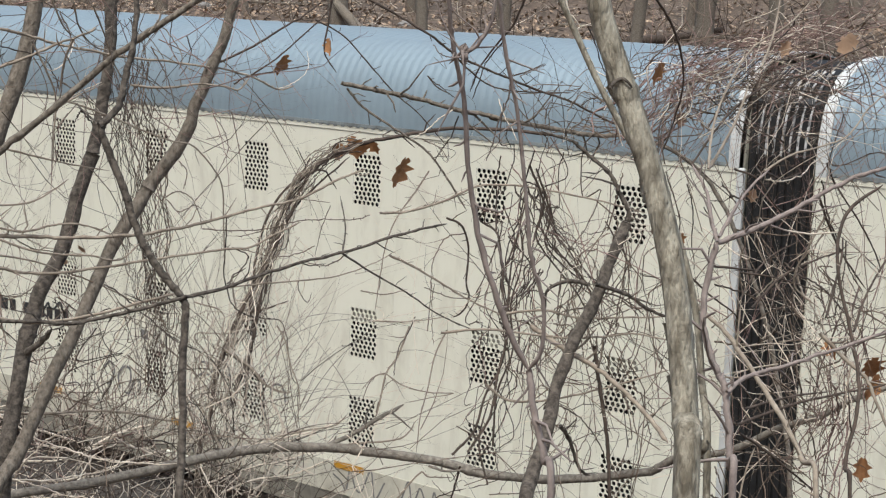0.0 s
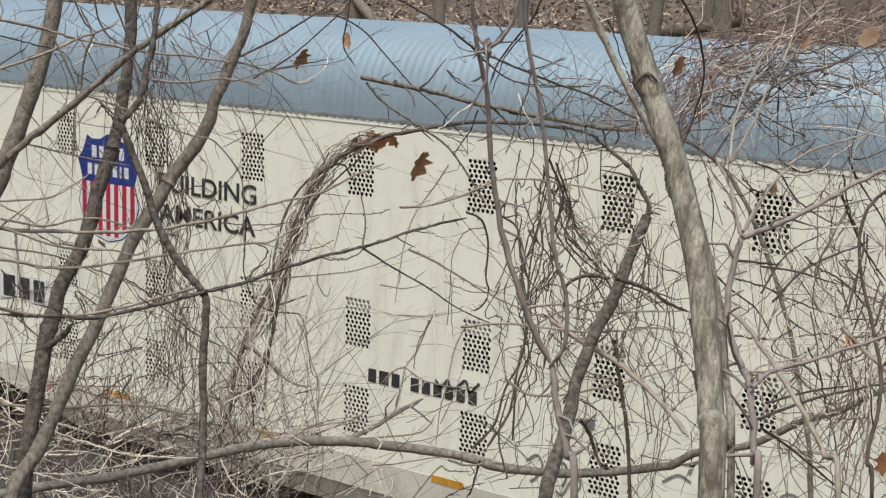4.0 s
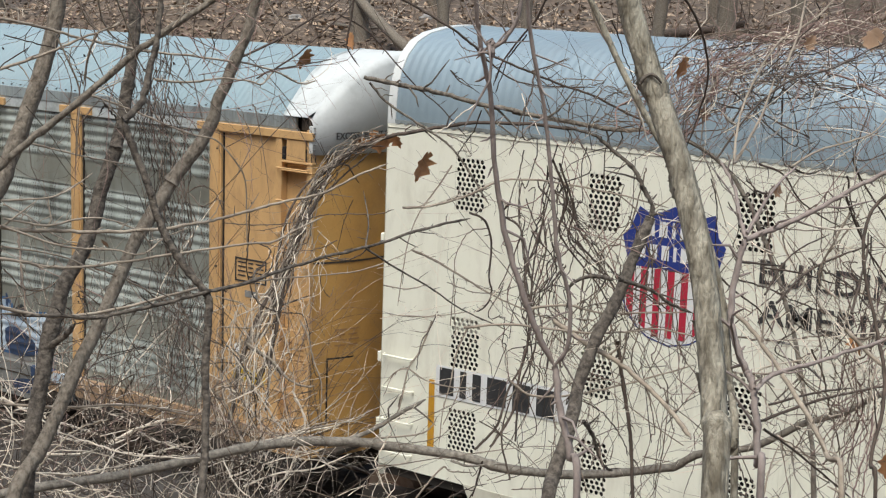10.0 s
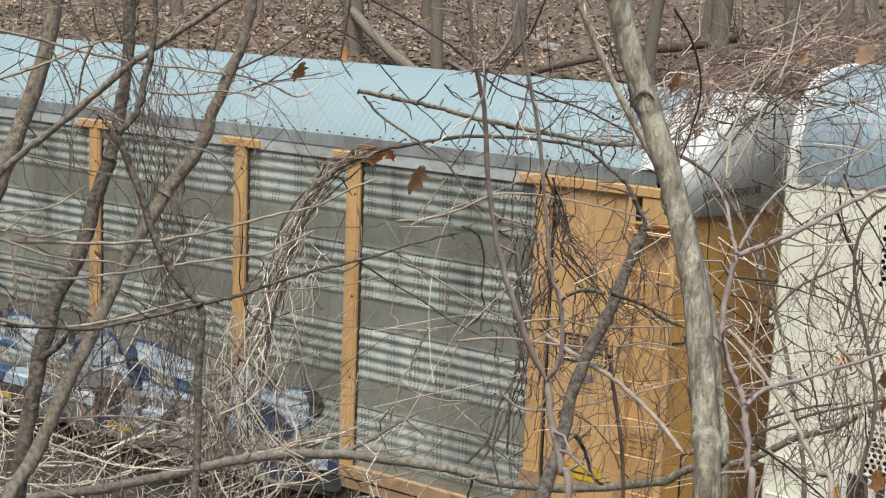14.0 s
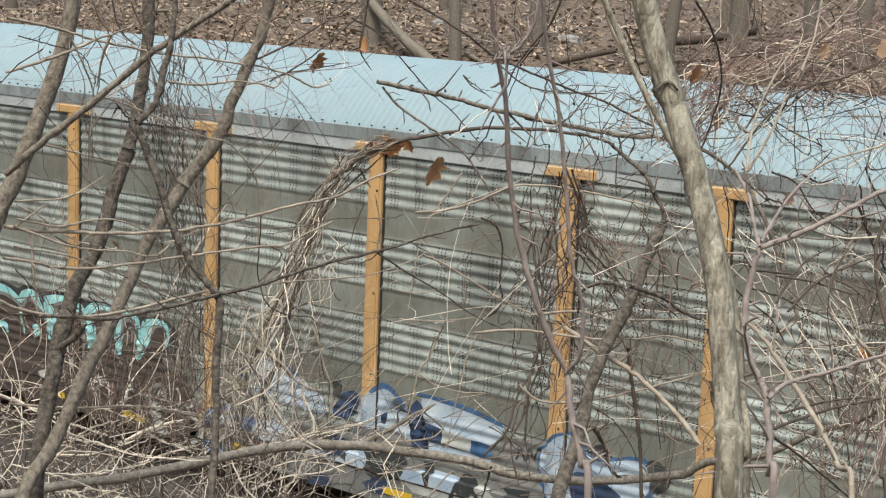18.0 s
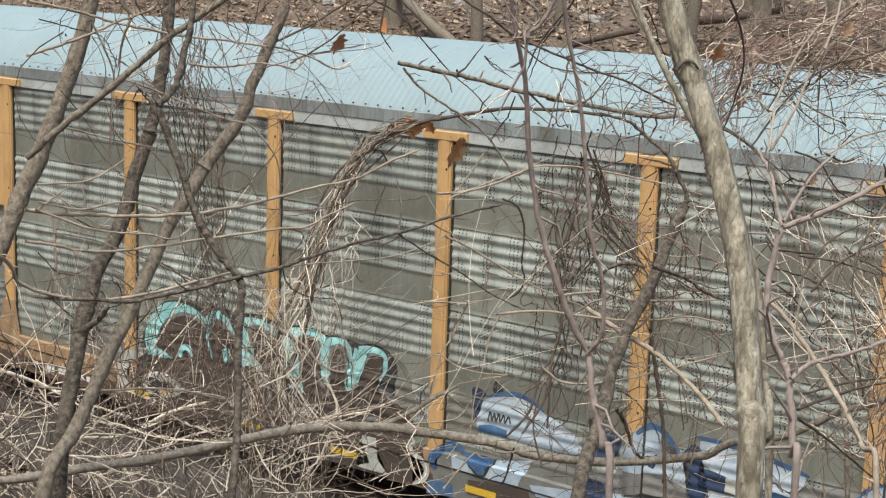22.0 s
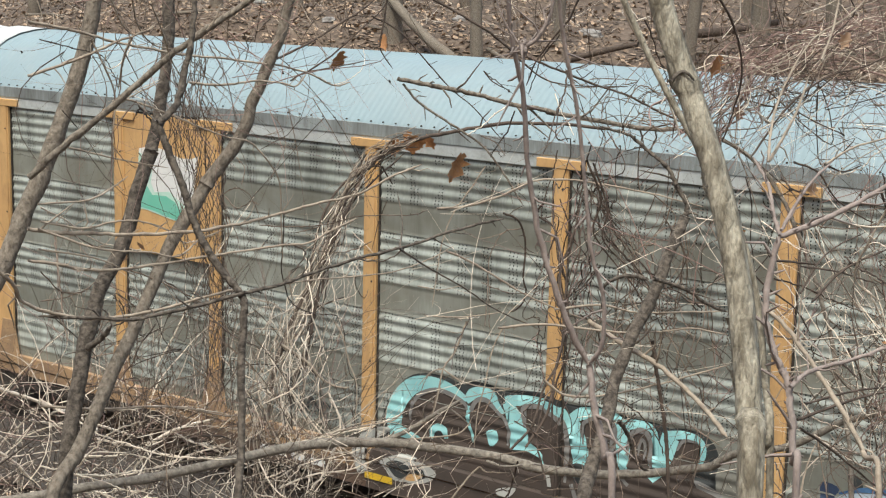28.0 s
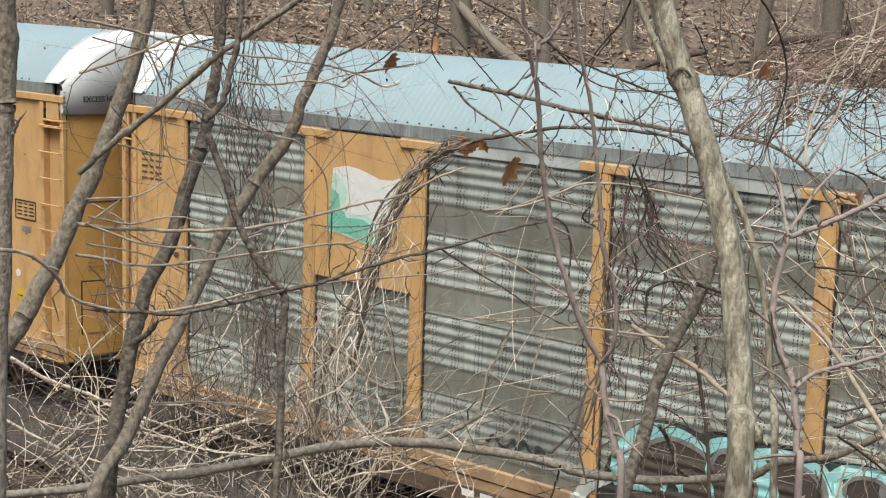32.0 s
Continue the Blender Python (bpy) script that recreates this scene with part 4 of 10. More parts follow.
        part("bay_post", Geo().box(corner - 0.045, corner + 0.045, YN - 0.01, YN + 0.06, 0.9, 5.25, 0.008), ORANGE, bay)
        if side_ > 0:
            for i in range(10):
                z = 0.95 + i * 0.42
                g = Geo().tube([(split, YN - 0.02, z), (split, YN - 0.06, z), (corner, YN - 0.06, z), (corner, YN - 0.02, z)], [0.013] * 4, 6)
                part("rung", g, ORANGE, bay, "ladder rung")
            for i in range(4):
                bars("stencil_line", [3, 1, 2, 1, 3], split + 0.08, r - 0.14, 2.40 - i * 0.075, 2.422 - i * 0.075, YN + 0.094, STENCIL, bay)
            x = split - 0.5
            frame_ = Geo()
            for z in (3.13, 3.43):
                frame_.prism([(x - 0.28, z), (x + 0.28, z), (x + 0.28, z + 0.02), (x - 0.28, z + 0.02)], YN + 0.012, YN + 0.02)
            for dx in (-0.28, 0.26):
                frame_.prism([(x + dx, 3.13), (x + dx + 0.02, 3.13), (x + dx + 0.02, 3.45), (x + dx, 3.45)], YN + 0.012, YN + 0.02)
            part("stencil_frame", frame_, BLACK_PAINT, bay)
            for i in range(4):
                bars("stencil_line", [3, 1, 2, 1, 3], x - 0.23, x + 0.23, 3.38 - i * 0.06, 3.40 - i * 0.06, YN + 0.014, BLACK_PAINT, bay)
            bars("stencil_line", [1], x - 0.1, x + 0.13, 2.93, 3.02, YN + 0.014, GREY_SPRAY, bay)
            flat("warning_decal", [(x - 0.3, 1.77), (x + 0.28, 1.77), (x + 0.28, 1.95), (x - 0.3, 1.95)], YN + 0.012, YELLOW, bay, "yellow warning decal")
            bars("decal_line", [6, 1, 8, 1, 5], x - 0.24, x + 0.22, 1.84, 1.86, YN + 0.009, BLACK_PAINT, bay)
            ring = [(x - 0.22 + 0.065 * math.cos(math.tau * i / 16), 2.22 + 0.065 * math.sin(math.tau * i / 16)) for i in range(16)]
            flat("round_decal", ring, YN + 0.012, WHITE_MARK, bay, "small round white decal")
        else:
            for i in range(5):
                bars("stencil_line", [3, 1, 2, 1, 3], split + 0.15, split + 0.6, 4.5 - i * 0.09, 4.53 - i * 0.09, YN + 0.014, RAIL, bay)
    # ends: bulging amber doors under a white roof cap
    for x, s in ((b, 1), (a, -1)):
        rows = []
        for i in range(13):
            y = YN + 0.05 + (2 * -YN - 0.1) * i / 12
            bulge = 0.34 * (1 - abs(y / (YN + 0.05)) ** 3)
            rows.append([(x + s * (bulge - 0.02), y, z) for z in (0.95, 2.6, 4.94)])
        door = part("end_door", Geo().grid(rows), AMBER, car, "bulging amber end door", True)

        def on_door(y0, y1, z0, z1, out, n=6):
            """A strip that follows the bulge of the door."""
            ys = [y0 + (y1 - y0) * i / n for i in range(n + 1)]
            return Geo().grid([[(x + s * (0.34 * (1 - abs(y / (YN + 0.05)) ** 3) - 0.02 + out), y, z) for z in (z0, z1)] for y in ys])
        part("door_seam", on_door(YN + 0.06, -YN - 0.06, 3.52, 3.545, 0.006, 24), DARK_STEEL, door, "dark seam across the door")
        part("door_foot", on_door(YN + 0.06, -YN - 0.06, 0.93, 1.01, 0.02, 24), AMBER, door)
        part("hatch", on_door(-1.30, -0.95, 1.40, 2.24, 0.008), AMBER, door, "low hatch in the end door")
        # near-black strips draw the recess's shade along the near and top edges
        part("hatch_gap", on_door(-1.32, -1.30, 1.38, 2.25, 0.007, 2), INSIDE_SHADE, door)
        part("hatch_gap", on_door(-1.32, -0.95, 2.24, 2.262, 0.007), INSIDE_SHADE, door)
        for k in range(4):
            for p, q in ((-1.22, -1.05), (-1.03, -0.86)):
                part("stencil_line", on_door(p, q - 0.03 * (k % 2), 2.62 - 0.07 * k, 2.642 - 0.07 * k, 0.007, 3), STENCIL, door)
        rows = []
        for i in range(25):
            y = (YN - 0.008) * (1 - i / 12)
            top = float(np.interp(-abs(y), [q[0] for q in LOW_ARCH], [q[1] for q in LOW_ARCH])) + 0.014
            out = 0.36 * (1 - abs(y / (YN - 0.008)) ** 3)
            soft = min(0.09, top - 5.0)
            rows.append([(x - s * 0.47, y, top), (x - s * 0.02, y, top), (x + s * (out - 0.09), y, top + 0.01), (x + s * (out - 0.03), y, top - soft * 0.3),
                         (x + s * out, y, top - soft), (x + s * (out + 0.01), y, 4.94), (x + s * (out - 0.03), y, 4.93)])
        cap = part("roof_cap", Geo().grid(rows), CAP_PAINT, car, "white-painted rounded end cap of the roof", True)
        part("cap_flange", Geo().box(min(x, x - s * 0.06), max(x, x - s * 0.06), YN - 0.014, YN + 0.04, 4.95, 5.30, 0.008), CAP_PAINT, cap)
        part("cap_strap", Geo().prism([(x - s * 0.50, 5.41), (x - s * 0.10, 5.41), (x - s * 0.02, 5.30), (x - s * 0.02, 5.37), (x - s * 0.30, 5.56)], YN + 0.14, YN + 0.17), DULL_EDGE, cap)
        for k in range(5):
            part("rivet", Geo().tube([(x + s * 0.03, YN - 0.02, 5.0 + 0.07 * k), (x + s * 0.03, YN + 0.01, 5.0 + 0.07 * k)], [0.008, 0.012], 6), DULL_EDGE, cap)
        if s > 0:
            # the words bend round the curved end
            word = letters("notice", "EXCESS HEIGHT CAR", 0.0, 1.0, 5.13, 5.22, 0.0, BLACK_PAINT, cap, "black words EXCESS HEIGHT CAR", 0.012)
            run = [(YN + 0.002 + 0.01 * k) for k in range(140)]
            bow = [0.36 * (1 - abs(q / (YN - 0.008)) ** 3) for q in run]
            arc = [0.0]
            for k in range(1, 140):
                arc.append(arc[-1] + math.hypot(run[k] - run[k - 1], bow[k] - bow[k - 1]))
            for v in word.data.vertices:
                d = 0.30 + v.co.x * 0.98
                v.co.x, v.co.y = x + 0.018 + float(np.interp(d, arc, bow)) + v.co.y * 0.5, float(np.interp(d, arc, run)) - 0.006 + v.co.y
        g = Geo()
        hoop = [(y, z + 0.02) for y, z in LOW_ARCH] + [(-y, z + 0.02) for y, z in reversed(LOW_ARCH[:-1])]
        g.grid([[(x - s * 0.52, *q) for q in hoop], [(x - s * 0.45, *q) for q in hoop]])
        part("roof_strap", g, FASCIA, car)
        part("corner_socket", Geo().box(min(x - s * 0.02, x - s * 0.25), max(x - s * 0.02, x - s * 0.25), YN + 0.05, YN + 0.12, 5.215, 5.40, 0.02), DARK_STEEL, car)
        part("coupler", Geo().box(min(x, x + s * 0.6), max(x, x + s * 0.6), -0.14, 0.14, 0.72, 0.98, 0.03), DARK_STEEL, car)
        part("platform", Geo().box(min(x, x + s * 0.3), max(x, x + s * 0.3), -1.4, 1.4, 0.98, 1.04, 0.01), DARK_STEEL, car)
    # side sill in two steps, with a slot between
    part("side_sill", Geo().box(a + 0.02, b - 0.02, YN - 0.032, YN + 0.05, 1.05, 1.205, 0.006), SILL_ORANGE, car, "grimy orange side sill")
    part("lower_sill", Geo().box(a + 0.02, b - 0.02, YN - 0.012, YN + 0.03, 0.90, 1.026, 0.006), SILL_ORANGE, car, "scuffed orange lower sill")
    part("skirt", Geo().box(a + 5.2, b - 5.2, YN - 0.012, YN + 0.02, 0.665, 0.897, 0.006), RAIL, car, "rusty brown skirt plate under the sill")
    # dark box behind the sills, coloured as the shade within the slot
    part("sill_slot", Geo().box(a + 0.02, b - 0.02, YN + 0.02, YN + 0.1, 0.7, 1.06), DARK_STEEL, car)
    part("floor", Geo().box(a + 0.05, b - 0.05, -1.48, 1.48, 0.9, 1.02), DARK_STEEL, car)
    part("centre_sill", Geo().box(a + 0.1, b - 0.1, -0.35, 0.35, 0.5, 0.9), DARK_STEEL, car)
    for u in (-46.0, -43.78, -42.03, -39.82, -37.2):
        flat("reflector", [(u - RX, 0.802), (u + 0.46 - RX, 0.802), (u + 0.46 - RX, 0.89), (u - RX, 0.89)], YN - 0.032, YELLOW, car, "yellow reflector strip")
    bars("mark_bar", [4, 2, 4, 2, 5, 2, 5], -47.9 - RX, -46.7 - RX, 0.775, 0.86, YN - 0.016, WHITE_MARK, car, "plain white bar in place of a car mark")
    truck(car, a + 3.2)
    truck(car, b - 3.2)
    return car


# ---- spray-painted lettering along the rack car ----
def side_y(u, z):
    """The front of the side at a place: sheet, post or sill."""
    if z < 1.035:
        return YN - 0.012
    if z < 1.206:
        return YN - 0.032
    for p in POSTS:
        if abs(u - p) < 0.107:
            return YN - 0.019 if abs(u - p) < 0.077 else YN - 0.005
    return YN + RECESS - wave(z)


def spray(name, outline, mat, parent, layer, label=""):
    """A painted patch that follows the ridges, posts and sill of the side."""
    bm = bmesh.new()
    bm.faces.new([bm.verts.new((x, 0, z)) for x, z in outline])
    bmesh.ops.triangulate(bm, faces=bm.faces[:])
    lo, hi = min(z for x, z in outline), max(z for x, z in outline)
    cuts = []
    for s in SEAMS[:-1]:
        cuts += [s - 0.02 - 0.135 * k / 6 for k in range(31)] + [s - 0.70]
    cuts += [0.897, 0.9, 1.026, 1.05, 1.205, 1.207]
    for c in cuts:
        if lo < c < hi:
            bmesh.ops.bisect_plane(bm, geom=bm.verts[:] + bm.edges[:] + bm.faces[:], plane_co=(0, 0, c), plane_no=(0, 0, 1), dist=1e-5)
    x0, x1 = min(x for x, z in outline), max(x for x, z in outline)
    for p in POSTS:
        for d in (-0.108, -0.106, -0.078, -0.076, 0.076, 0.078, 0.106, 0.108):
            if x0 < p + d < x1:
                bmesh.ops.bisect_plane(bm, geom=bm.verts[:] + bm.edges[:] + bm.faces[:], plane_co=(p + d, 0, 0), plane_no=(1, 0, 0), dist=1e-5)
    coat = 0.0002 * (len(parent.children) % 12)
    # no paint over the open slots of the sill
    slots = [f for f in bm.faces if any(p < f.calc_center_median().z < q for p, q in ((0.897, 0.9), (1.026, 1.05)))]
    bmesh.ops.delete(bm, geom=slots, context="FACES")
    for v in bm.verts:
        v.co.y = side_y(v.co.x, v.co.z) - 0.004 - 0.0025 * layer - coat
        v.co.x -= RX
    me = bpy.data.meshes.new(name)
    bm.to_mesh(me)
    bm.free()
    me.materials.append(mat)
    if lo > 1.21:
        me.polygons.foreach_set("use_smooth", [True] * len(me.polygons))
    return part(name, me, None, parent, label)


def ribbon(pts, widths):
    """The outline of a brush stroke along points."""
    c = spline([(x, 0, z) for x, z in pts], 5)
    w = [np.interp(i / (len(c) - 1) * (len(pts) - 1), range(len(pts)), widths) for i in range(len(c))]
    lft, rgt = [], []
    for i, q in enumerate(c):
        d = c[min(i + 1, len(c) - 1)] - c[max(i - 1, 0)]
        n = Vector((-d.z, 0, d.x)).normalized() * w[i] / 2
        lft.append((q.x + n.x, q.z + n.z))
        rgt.append((q.x - n.x, q.z - n.z))
    return lft + rgt[::-1]


def rounded(pts):
    """A closed smooth outline through points."""
    n = len(pts)
    c = spline([(x, 0, z) for x, z in list(pts[-2:]) + list(pts) + list(pts[:2])], 3)
    return [(q.x, q.z) for q in c[6:6 + 3 * n]]


def blob(x0, x1, z0, z1, seed, n=40, rag=0.12):
    """A patch with an uneven edge."""
    rd, out = random.Random(seed), []
    ph = [rd.uniform(0, 6) for _ in range(4)]
    for i in range(n):
        a = math.tau * i / n
        ca, sa = math.cos(a), math.sin(a)
        e = 1 + rag * (math.sin(3 * a + ph[0]) + 0.6 * math.sin(5 * a + ph[1]) + 0.4 * math.sin(9 * a + ph[2])) / 2
        cx = math.copysign(abs(ca) ** 0.55, ca) * e
        cz = math.copysign(abs(sa) ** 0.55, sa) * e
        out.append(((x0 + x1) / 2 + (x1 - x0) / 2 * cx, (z0 + z1) / 2 + (z1 - z0) / 2 * cz))
    return out


def paint_letters(car):
    """Two sprayed pieces: mint-edged brown letters, and pale blue ones."""
    spray("sill_fill", [(-46.0, 0.67), (-40.4, 0.67), (-40.5, 1.21), (-45.9, 1.21)], BROWN_SPRAY, car, 1, "brown painted stretch of sill")
    spray("sill_fill", [(-40.3, 0.67), (-33.7, 0.67), (-33.4, 1.21), (-40.4, 1.21)], SILVER_SPRAY, car, 1, "grey painted stretch of sill")
    spray("lower_fill", blob(-39.4, -33.4, 1.2, 1.46, 31, rag=0.1), GREY_SPRAY, car, 0, "grey sprayed foot of the lettering")
    spray("sprayed_ground", rounded([(-45.86, 1.22), (-45.85, 1.40), (-45.75, 1.75), (-45.59, 2.02), (-45.38, 2.24), (-45.10, 2.34), (-44.77, 2.35), (-44.49, 2.30), (-44.35, 2.37), (-44.05, 2.37), (-43.94, 2.32), (-43.70, 2.38), (-43.32, 2.42), (-43.08, 2.39), (-42.91, 2.34), (-42.59, 2.40), (-42.27, 2.36), (-42.04, 2.35), (-41.81, 2.35), (-41.64, 2.32), (-41.44, 2.36), (-41.21, 2.33), (-41.06, 2.22), (-41.01, 2.01), (-41.11, 1.80), (-41.10, 1.45), (-42.50, 1.30), (-44.50, 1.25), (-45.60, 1.22)]), BLACK_SPRAY, car, 0, "black sprayed ground of the lettering")
    spray("sprayed_fill", rounded([(-45.63, 1.24), (-45.61, 1.42), (-45.58, 1.68), (-45.48, 1.87), (-45.30, 2.08), (-45.09, 2.17), (-44.85, 2.19), (-44.61, 2.13), (-44.44, 2.06), (-44.30, 2.16), (-44.08, 2.15), (-43.89, 2.12), (-43.74, 2.18), (-43.44, 2.27), (-43.15, 2.23), (-42.98, 2.16), (-42.82, 2.21), (-42.51, 2.27), (-42.27, 2.22), (-42.04, 2.25), (-41.84, 2.22), (-41.72, 2.09), (-41.61, 2.20), (-41.43, 2.26), (-41.24, 2.21), (-41.27, 1.96), (-41.44, 1.76), (-40.85, 1.60), (-40.75, 1.24), (-42.00, 1.215), (-43.50, 1.215), (-45.00, 1.215)]), BROWN_SPRAY, car, 1, "brown sprayed fill")
    spray("mint_stroke", ribbon([(-45.56, 1.45), (-45.60, 1.64), (-45.56, 1.82), (-45.46, 1.99), (-45.30, 2.14), (-45.09, 2.22), (-44.85, 2.23), (-44.65, 2.19), (-44.46, 2.11)], [0.194, 0.238, 0.255, 0.246, 0.220, 0.176, 0.150, 0.132, 0.097]), MINT, car, 2, "mint green sprayed stroke")
    spray("mint_stroke", ribbon([(-45.64, 1.54), (-45.40, 1.50), (-45.13, 1.48)], [0.194, 0.132, 0.026]), MINT, car, 3)
    spray("mint_stroke", ribbon([(-44.46, 2.10), (-44.37, 2.20), (-44.22, 2.25), (-44.08, 2.24), (-44.01, 2.14), (-43.90, 2.04)], [0.088, 0.150, 0.158, 0.132, 0.106, 0.070]), MINT, car, 2)
    spray("mint_stroke", ribbon([(-44.42, 2.05), (-44.43, 1.88), (-44.37, 1.75), (-44.32, 1.60)], [0.053, 0.040, 0.044, 0.031]), MINT, car, 3)
    spray("mint_stroke", ribbon([(-44.99, 1.52), (-44.96, 1.63), (-44.87, 1.69), (-44.78, 1.66), (-44.75, 1.56)], [0.062, 0.088, 0.088, 0.088, 0.062]), MINT, car, 2)
    spray("mint_stroke", ribbon([(-43.86, 2.20), (-43.76, 2.06), (-43.68, 1.89), (-43.64, 1.72)], [0.132, 0.220, 0.264, 0.246]), MINT, car, 2)
    spray("mint_stroke", ribbon([(-43.79, 1.69), (-43.55, 1.72), (-43.34, 1.64), (-43.24, 1.53)], [0.132, 0.132, 0.062, 0.044]), MINT, car, 3)
    spray("mint_stroke", ribbon([(-43.88, 2.21), (-43.61, 2.27), (-43.32, 2.29), (-43.09, 2.24), (-42.97, 2.11), (-42.92, 1.91)], [0.132, 0.132, 0.123, 0.132, 0.114, 0.062]), MINT, car, 2)
    spray("mint_stroke", ribbon([(-42.92, 2.17), (-42.85, 1.99), (-42.78, 1.74), (-42.73, 1.45)], [0.176, 0.220, 0.242, 0.255]), MINT, car, 2)
    spray("mint_stroke", ribbon([(-42.94, 2.17), (-42.79, 2.27), (-42.59, 2.31), (-42.37, 2.30), (-42.24, 2.23)], [0.114, 0.150, 0.132, 0.150, 0.150]), MINT, car, 3)
    spray("mint_stroke", ribbon([(-42.26, 2.25), (-42.23, 2.01), (-42.22, 1.82), (-42.21, 1.67)], [0.220, 0.194, 0.158, 0.062]), MINT, car, 2)
    spray("mint_stroke", ribbon([(-42.23, 2.24), (-42.04, 2.29), (-41.88, 2.28), (-41.81, 2.18), (-41.81, 2.00), (-41.82, 1.83)], [0.114, 0.106, 0.088, 0.079, 0.079, 0.132]), MINT, car, 3)
    spray("mint_stroke", ribbon([(-41.62, 2.23), (-41.68, 2.03), (-41.77, 1.83), (-41.85, 1.67)], [0.220, 0.220, 0.220, 0.079]), MINT, car, 2)
    spray("mint_stroke", ribbon([(-41.65, 2.24), (-41.47, 2.28), (-41.28, 2.27), (-41.20, 2.19), (-41.21, 2.05), (-41.29, 1.91)], [0.106, 0.097, 0.079, 0.053, 0.053, 0.022]), MINT, car, 3)
    spray("mint_patch", rounded([(-44.14, 1.77), (-44.02, 1.82), (-43.96, 1.76), (-43.99, 1.66), (-44.08, 1.61)]), MINT, car, 2)
    spray("dark_patch", rounded([(-42.87, 1.65), (-42.72, 1.66), (-42.69, 1.59), (-42.88, 1.55)]), BLACK_SPRAY, car, 4)
    spray("dark_patch", rounded([(-42.85, 1.49), (-42.75, 1.51), (-42.73, 1.44), (-42.86, 1.42)]), BLACK_SPRAY, car, 4)
    spray("dark_patch", rounded([(-44.92, 1.54), (-44.90, 1.62), (-44.83, 1.63), (-44.80, 1.56)]), BLACK_SPRAY, car, 4)
    spray("grey_rim", ribbon([(-45.33, 1.69), (-45.30, 1.89), (-45.18, 2.05), (-44.93, 2.16), (-44.69, 2.14), (-44.49, 2.07), (-44.44, 1.99)], [0.035, 0.053, 0.057, 0.053, 0.062, 0.053, 0.031]), GREY_SPRAY, car, 4, "pale grey sprayed rim")
    spray("grey_rim", ribbon([(-44.38, 1.97), (-44.31, 2.13), (-44.17, 2.17), (-44.08, 2.13), (-43.94, 2.01)], [0.035, 0.062, 0.062, 0.053, 0.031]), GREY_SPRAY, car, 4)
    spray("grey_rim", ribbon([(-43.58, 1.94), (-43.62, 2.16), (-43.46, 2.23), (-43.23, 2.22), (-43.06, 2.13), (-42.99, 1.96), (-42.97, 1.73), (-42.99, 1.39)], [0.031, 0.057, 0.062, 0.053, 0.062, 0.070, 0.062, 0.035]), GREY_SPRAY, car, 4)
    spray("grey_rim", ribbon([(-42.75, 1.91), (-42.79, 2.11), (-42.66, 2.23), (-42.47, 2.26), (-42.34, 2.20), (-42.34, 1.99), (-42.39, 1.82), (-42.26, 1.65), (-42.14, 1.54)], [0.022, 0.044, 0.048, 0.044, 0.048, 0.044, 0.044, 0.053, 0.044]), GREY_SPRAY, car, 4)
    spray("grey_rim", ribbon([(-42.17, 1.90), (-42.13, 2.13), (-42.03, 2.22), (-41.93, 2.21), (-41.87, 2.09), (-41.87, 1.93), (-41.84, 1.74)], [0.026, 0.062, 0.070, 0.070, 0.062, 0.053, 0.022]), GREY_SPRAY, car, 4)
    spray("grey_rim", ribbon([(-42.02, 1.93), (-42.01, 2.06), (-41.97, 2.12), (-41.93, 2.04), (-41.94, 1.89)], [0.018, 0.040, 0.044, 0.040, 0.018]), GREY_SPRAY, car, 4)
    spray("grey_rim", ribbon([(-41.53, 2.09), (-41.45, 2.22), (-41.28, 2.23)], [0.022, 0.044, 0.022]), GREY_SPRAY, car, 4)
    spray("grey_rim", ribbon([(-44.40, 2.00), (-44.32, 2.12), (-44.21, 2.18), (-44.07, 2.11), (-43.88, 1.98), (-43.80, 1.83), (-43.82, 1.67)], [0.031, 0.044, 0.053, 0.044, 0.044, 0.044, 0.026]), GREY_SPRAY, car, 4)
    spray("pale_drip", ribbon([(-43.24, 1.53), (-43.18, 1.45), (-43.15, 1.32)], [0.044, 0.057, 0.057]), PALE_MARK, car, 4, "pale sprayed drip")
    spray("pale_drip", ribbon([(-43.08, 1.15), (-43.08, 1.05), (-43.10, 0.94)], [0.057, 0.062, 0.053]), PALE_MARK, car, 4)
    spray("pale_mark", rounded([(-43.12, 0.90), (-43.04, 0.83), (-43.03, 0.76), (-43.20, 0.72), (-43.16, 0.80)]), GREY_SPRAY, car, 4)
    spray("pale_drip", ribbon([(-42.90, 1.39), (-42.84, 1.24), (-42.76, 1.12), (-42.62, 1.09), (-42.52, 1.19), (-42.51, 1.32)], [0.053, 0.062, 0.066, 0.066, 0.062, 0.044]), GREY_SPRAY, car, 4)
    spray("pale_mark", rounded([(-42.73, 1.24), (-42.57, 1.28), (-42.54, 1.23), (-42.64, 1.18), (-42.71, 1.19)]), PALE_MARK, car, 4)
    spray("pale_drip", ribbon([(-42.01, 1.39), (-41.96, 1.32), (-41.94, 1.21), (-41.96, 1.06)], [0.044, 0.062, 0.066, 0.057]), PALE_MARK, car, 4)
    spray("pale_drip", ribbon([(-41.53, 1.15), (-41.56, 1.27), (-41.41, 1.37), (-41.27, 1.35), (-41.23, 1.20)], [0.035, 0.057, 0.062, 0.053, 0.035]), GREY_SPRAY, car, 4)
    spray("pale_drip", ribbon([(-41.39, 1.24), (-41.33, 1.30), (-41.29, 1.23)], [0.035, 0.053, 0.035]), PALE_MARK, car, 5)
    spray("teal_haze", ribbon([(-41.52, 1.73), (-41.26, 1.74), (-41.03, 1.68), (-40.84, 1.51)], [0.062, 0.114, 0.106, 0.062]), GREY_SPRAY, car, 1)
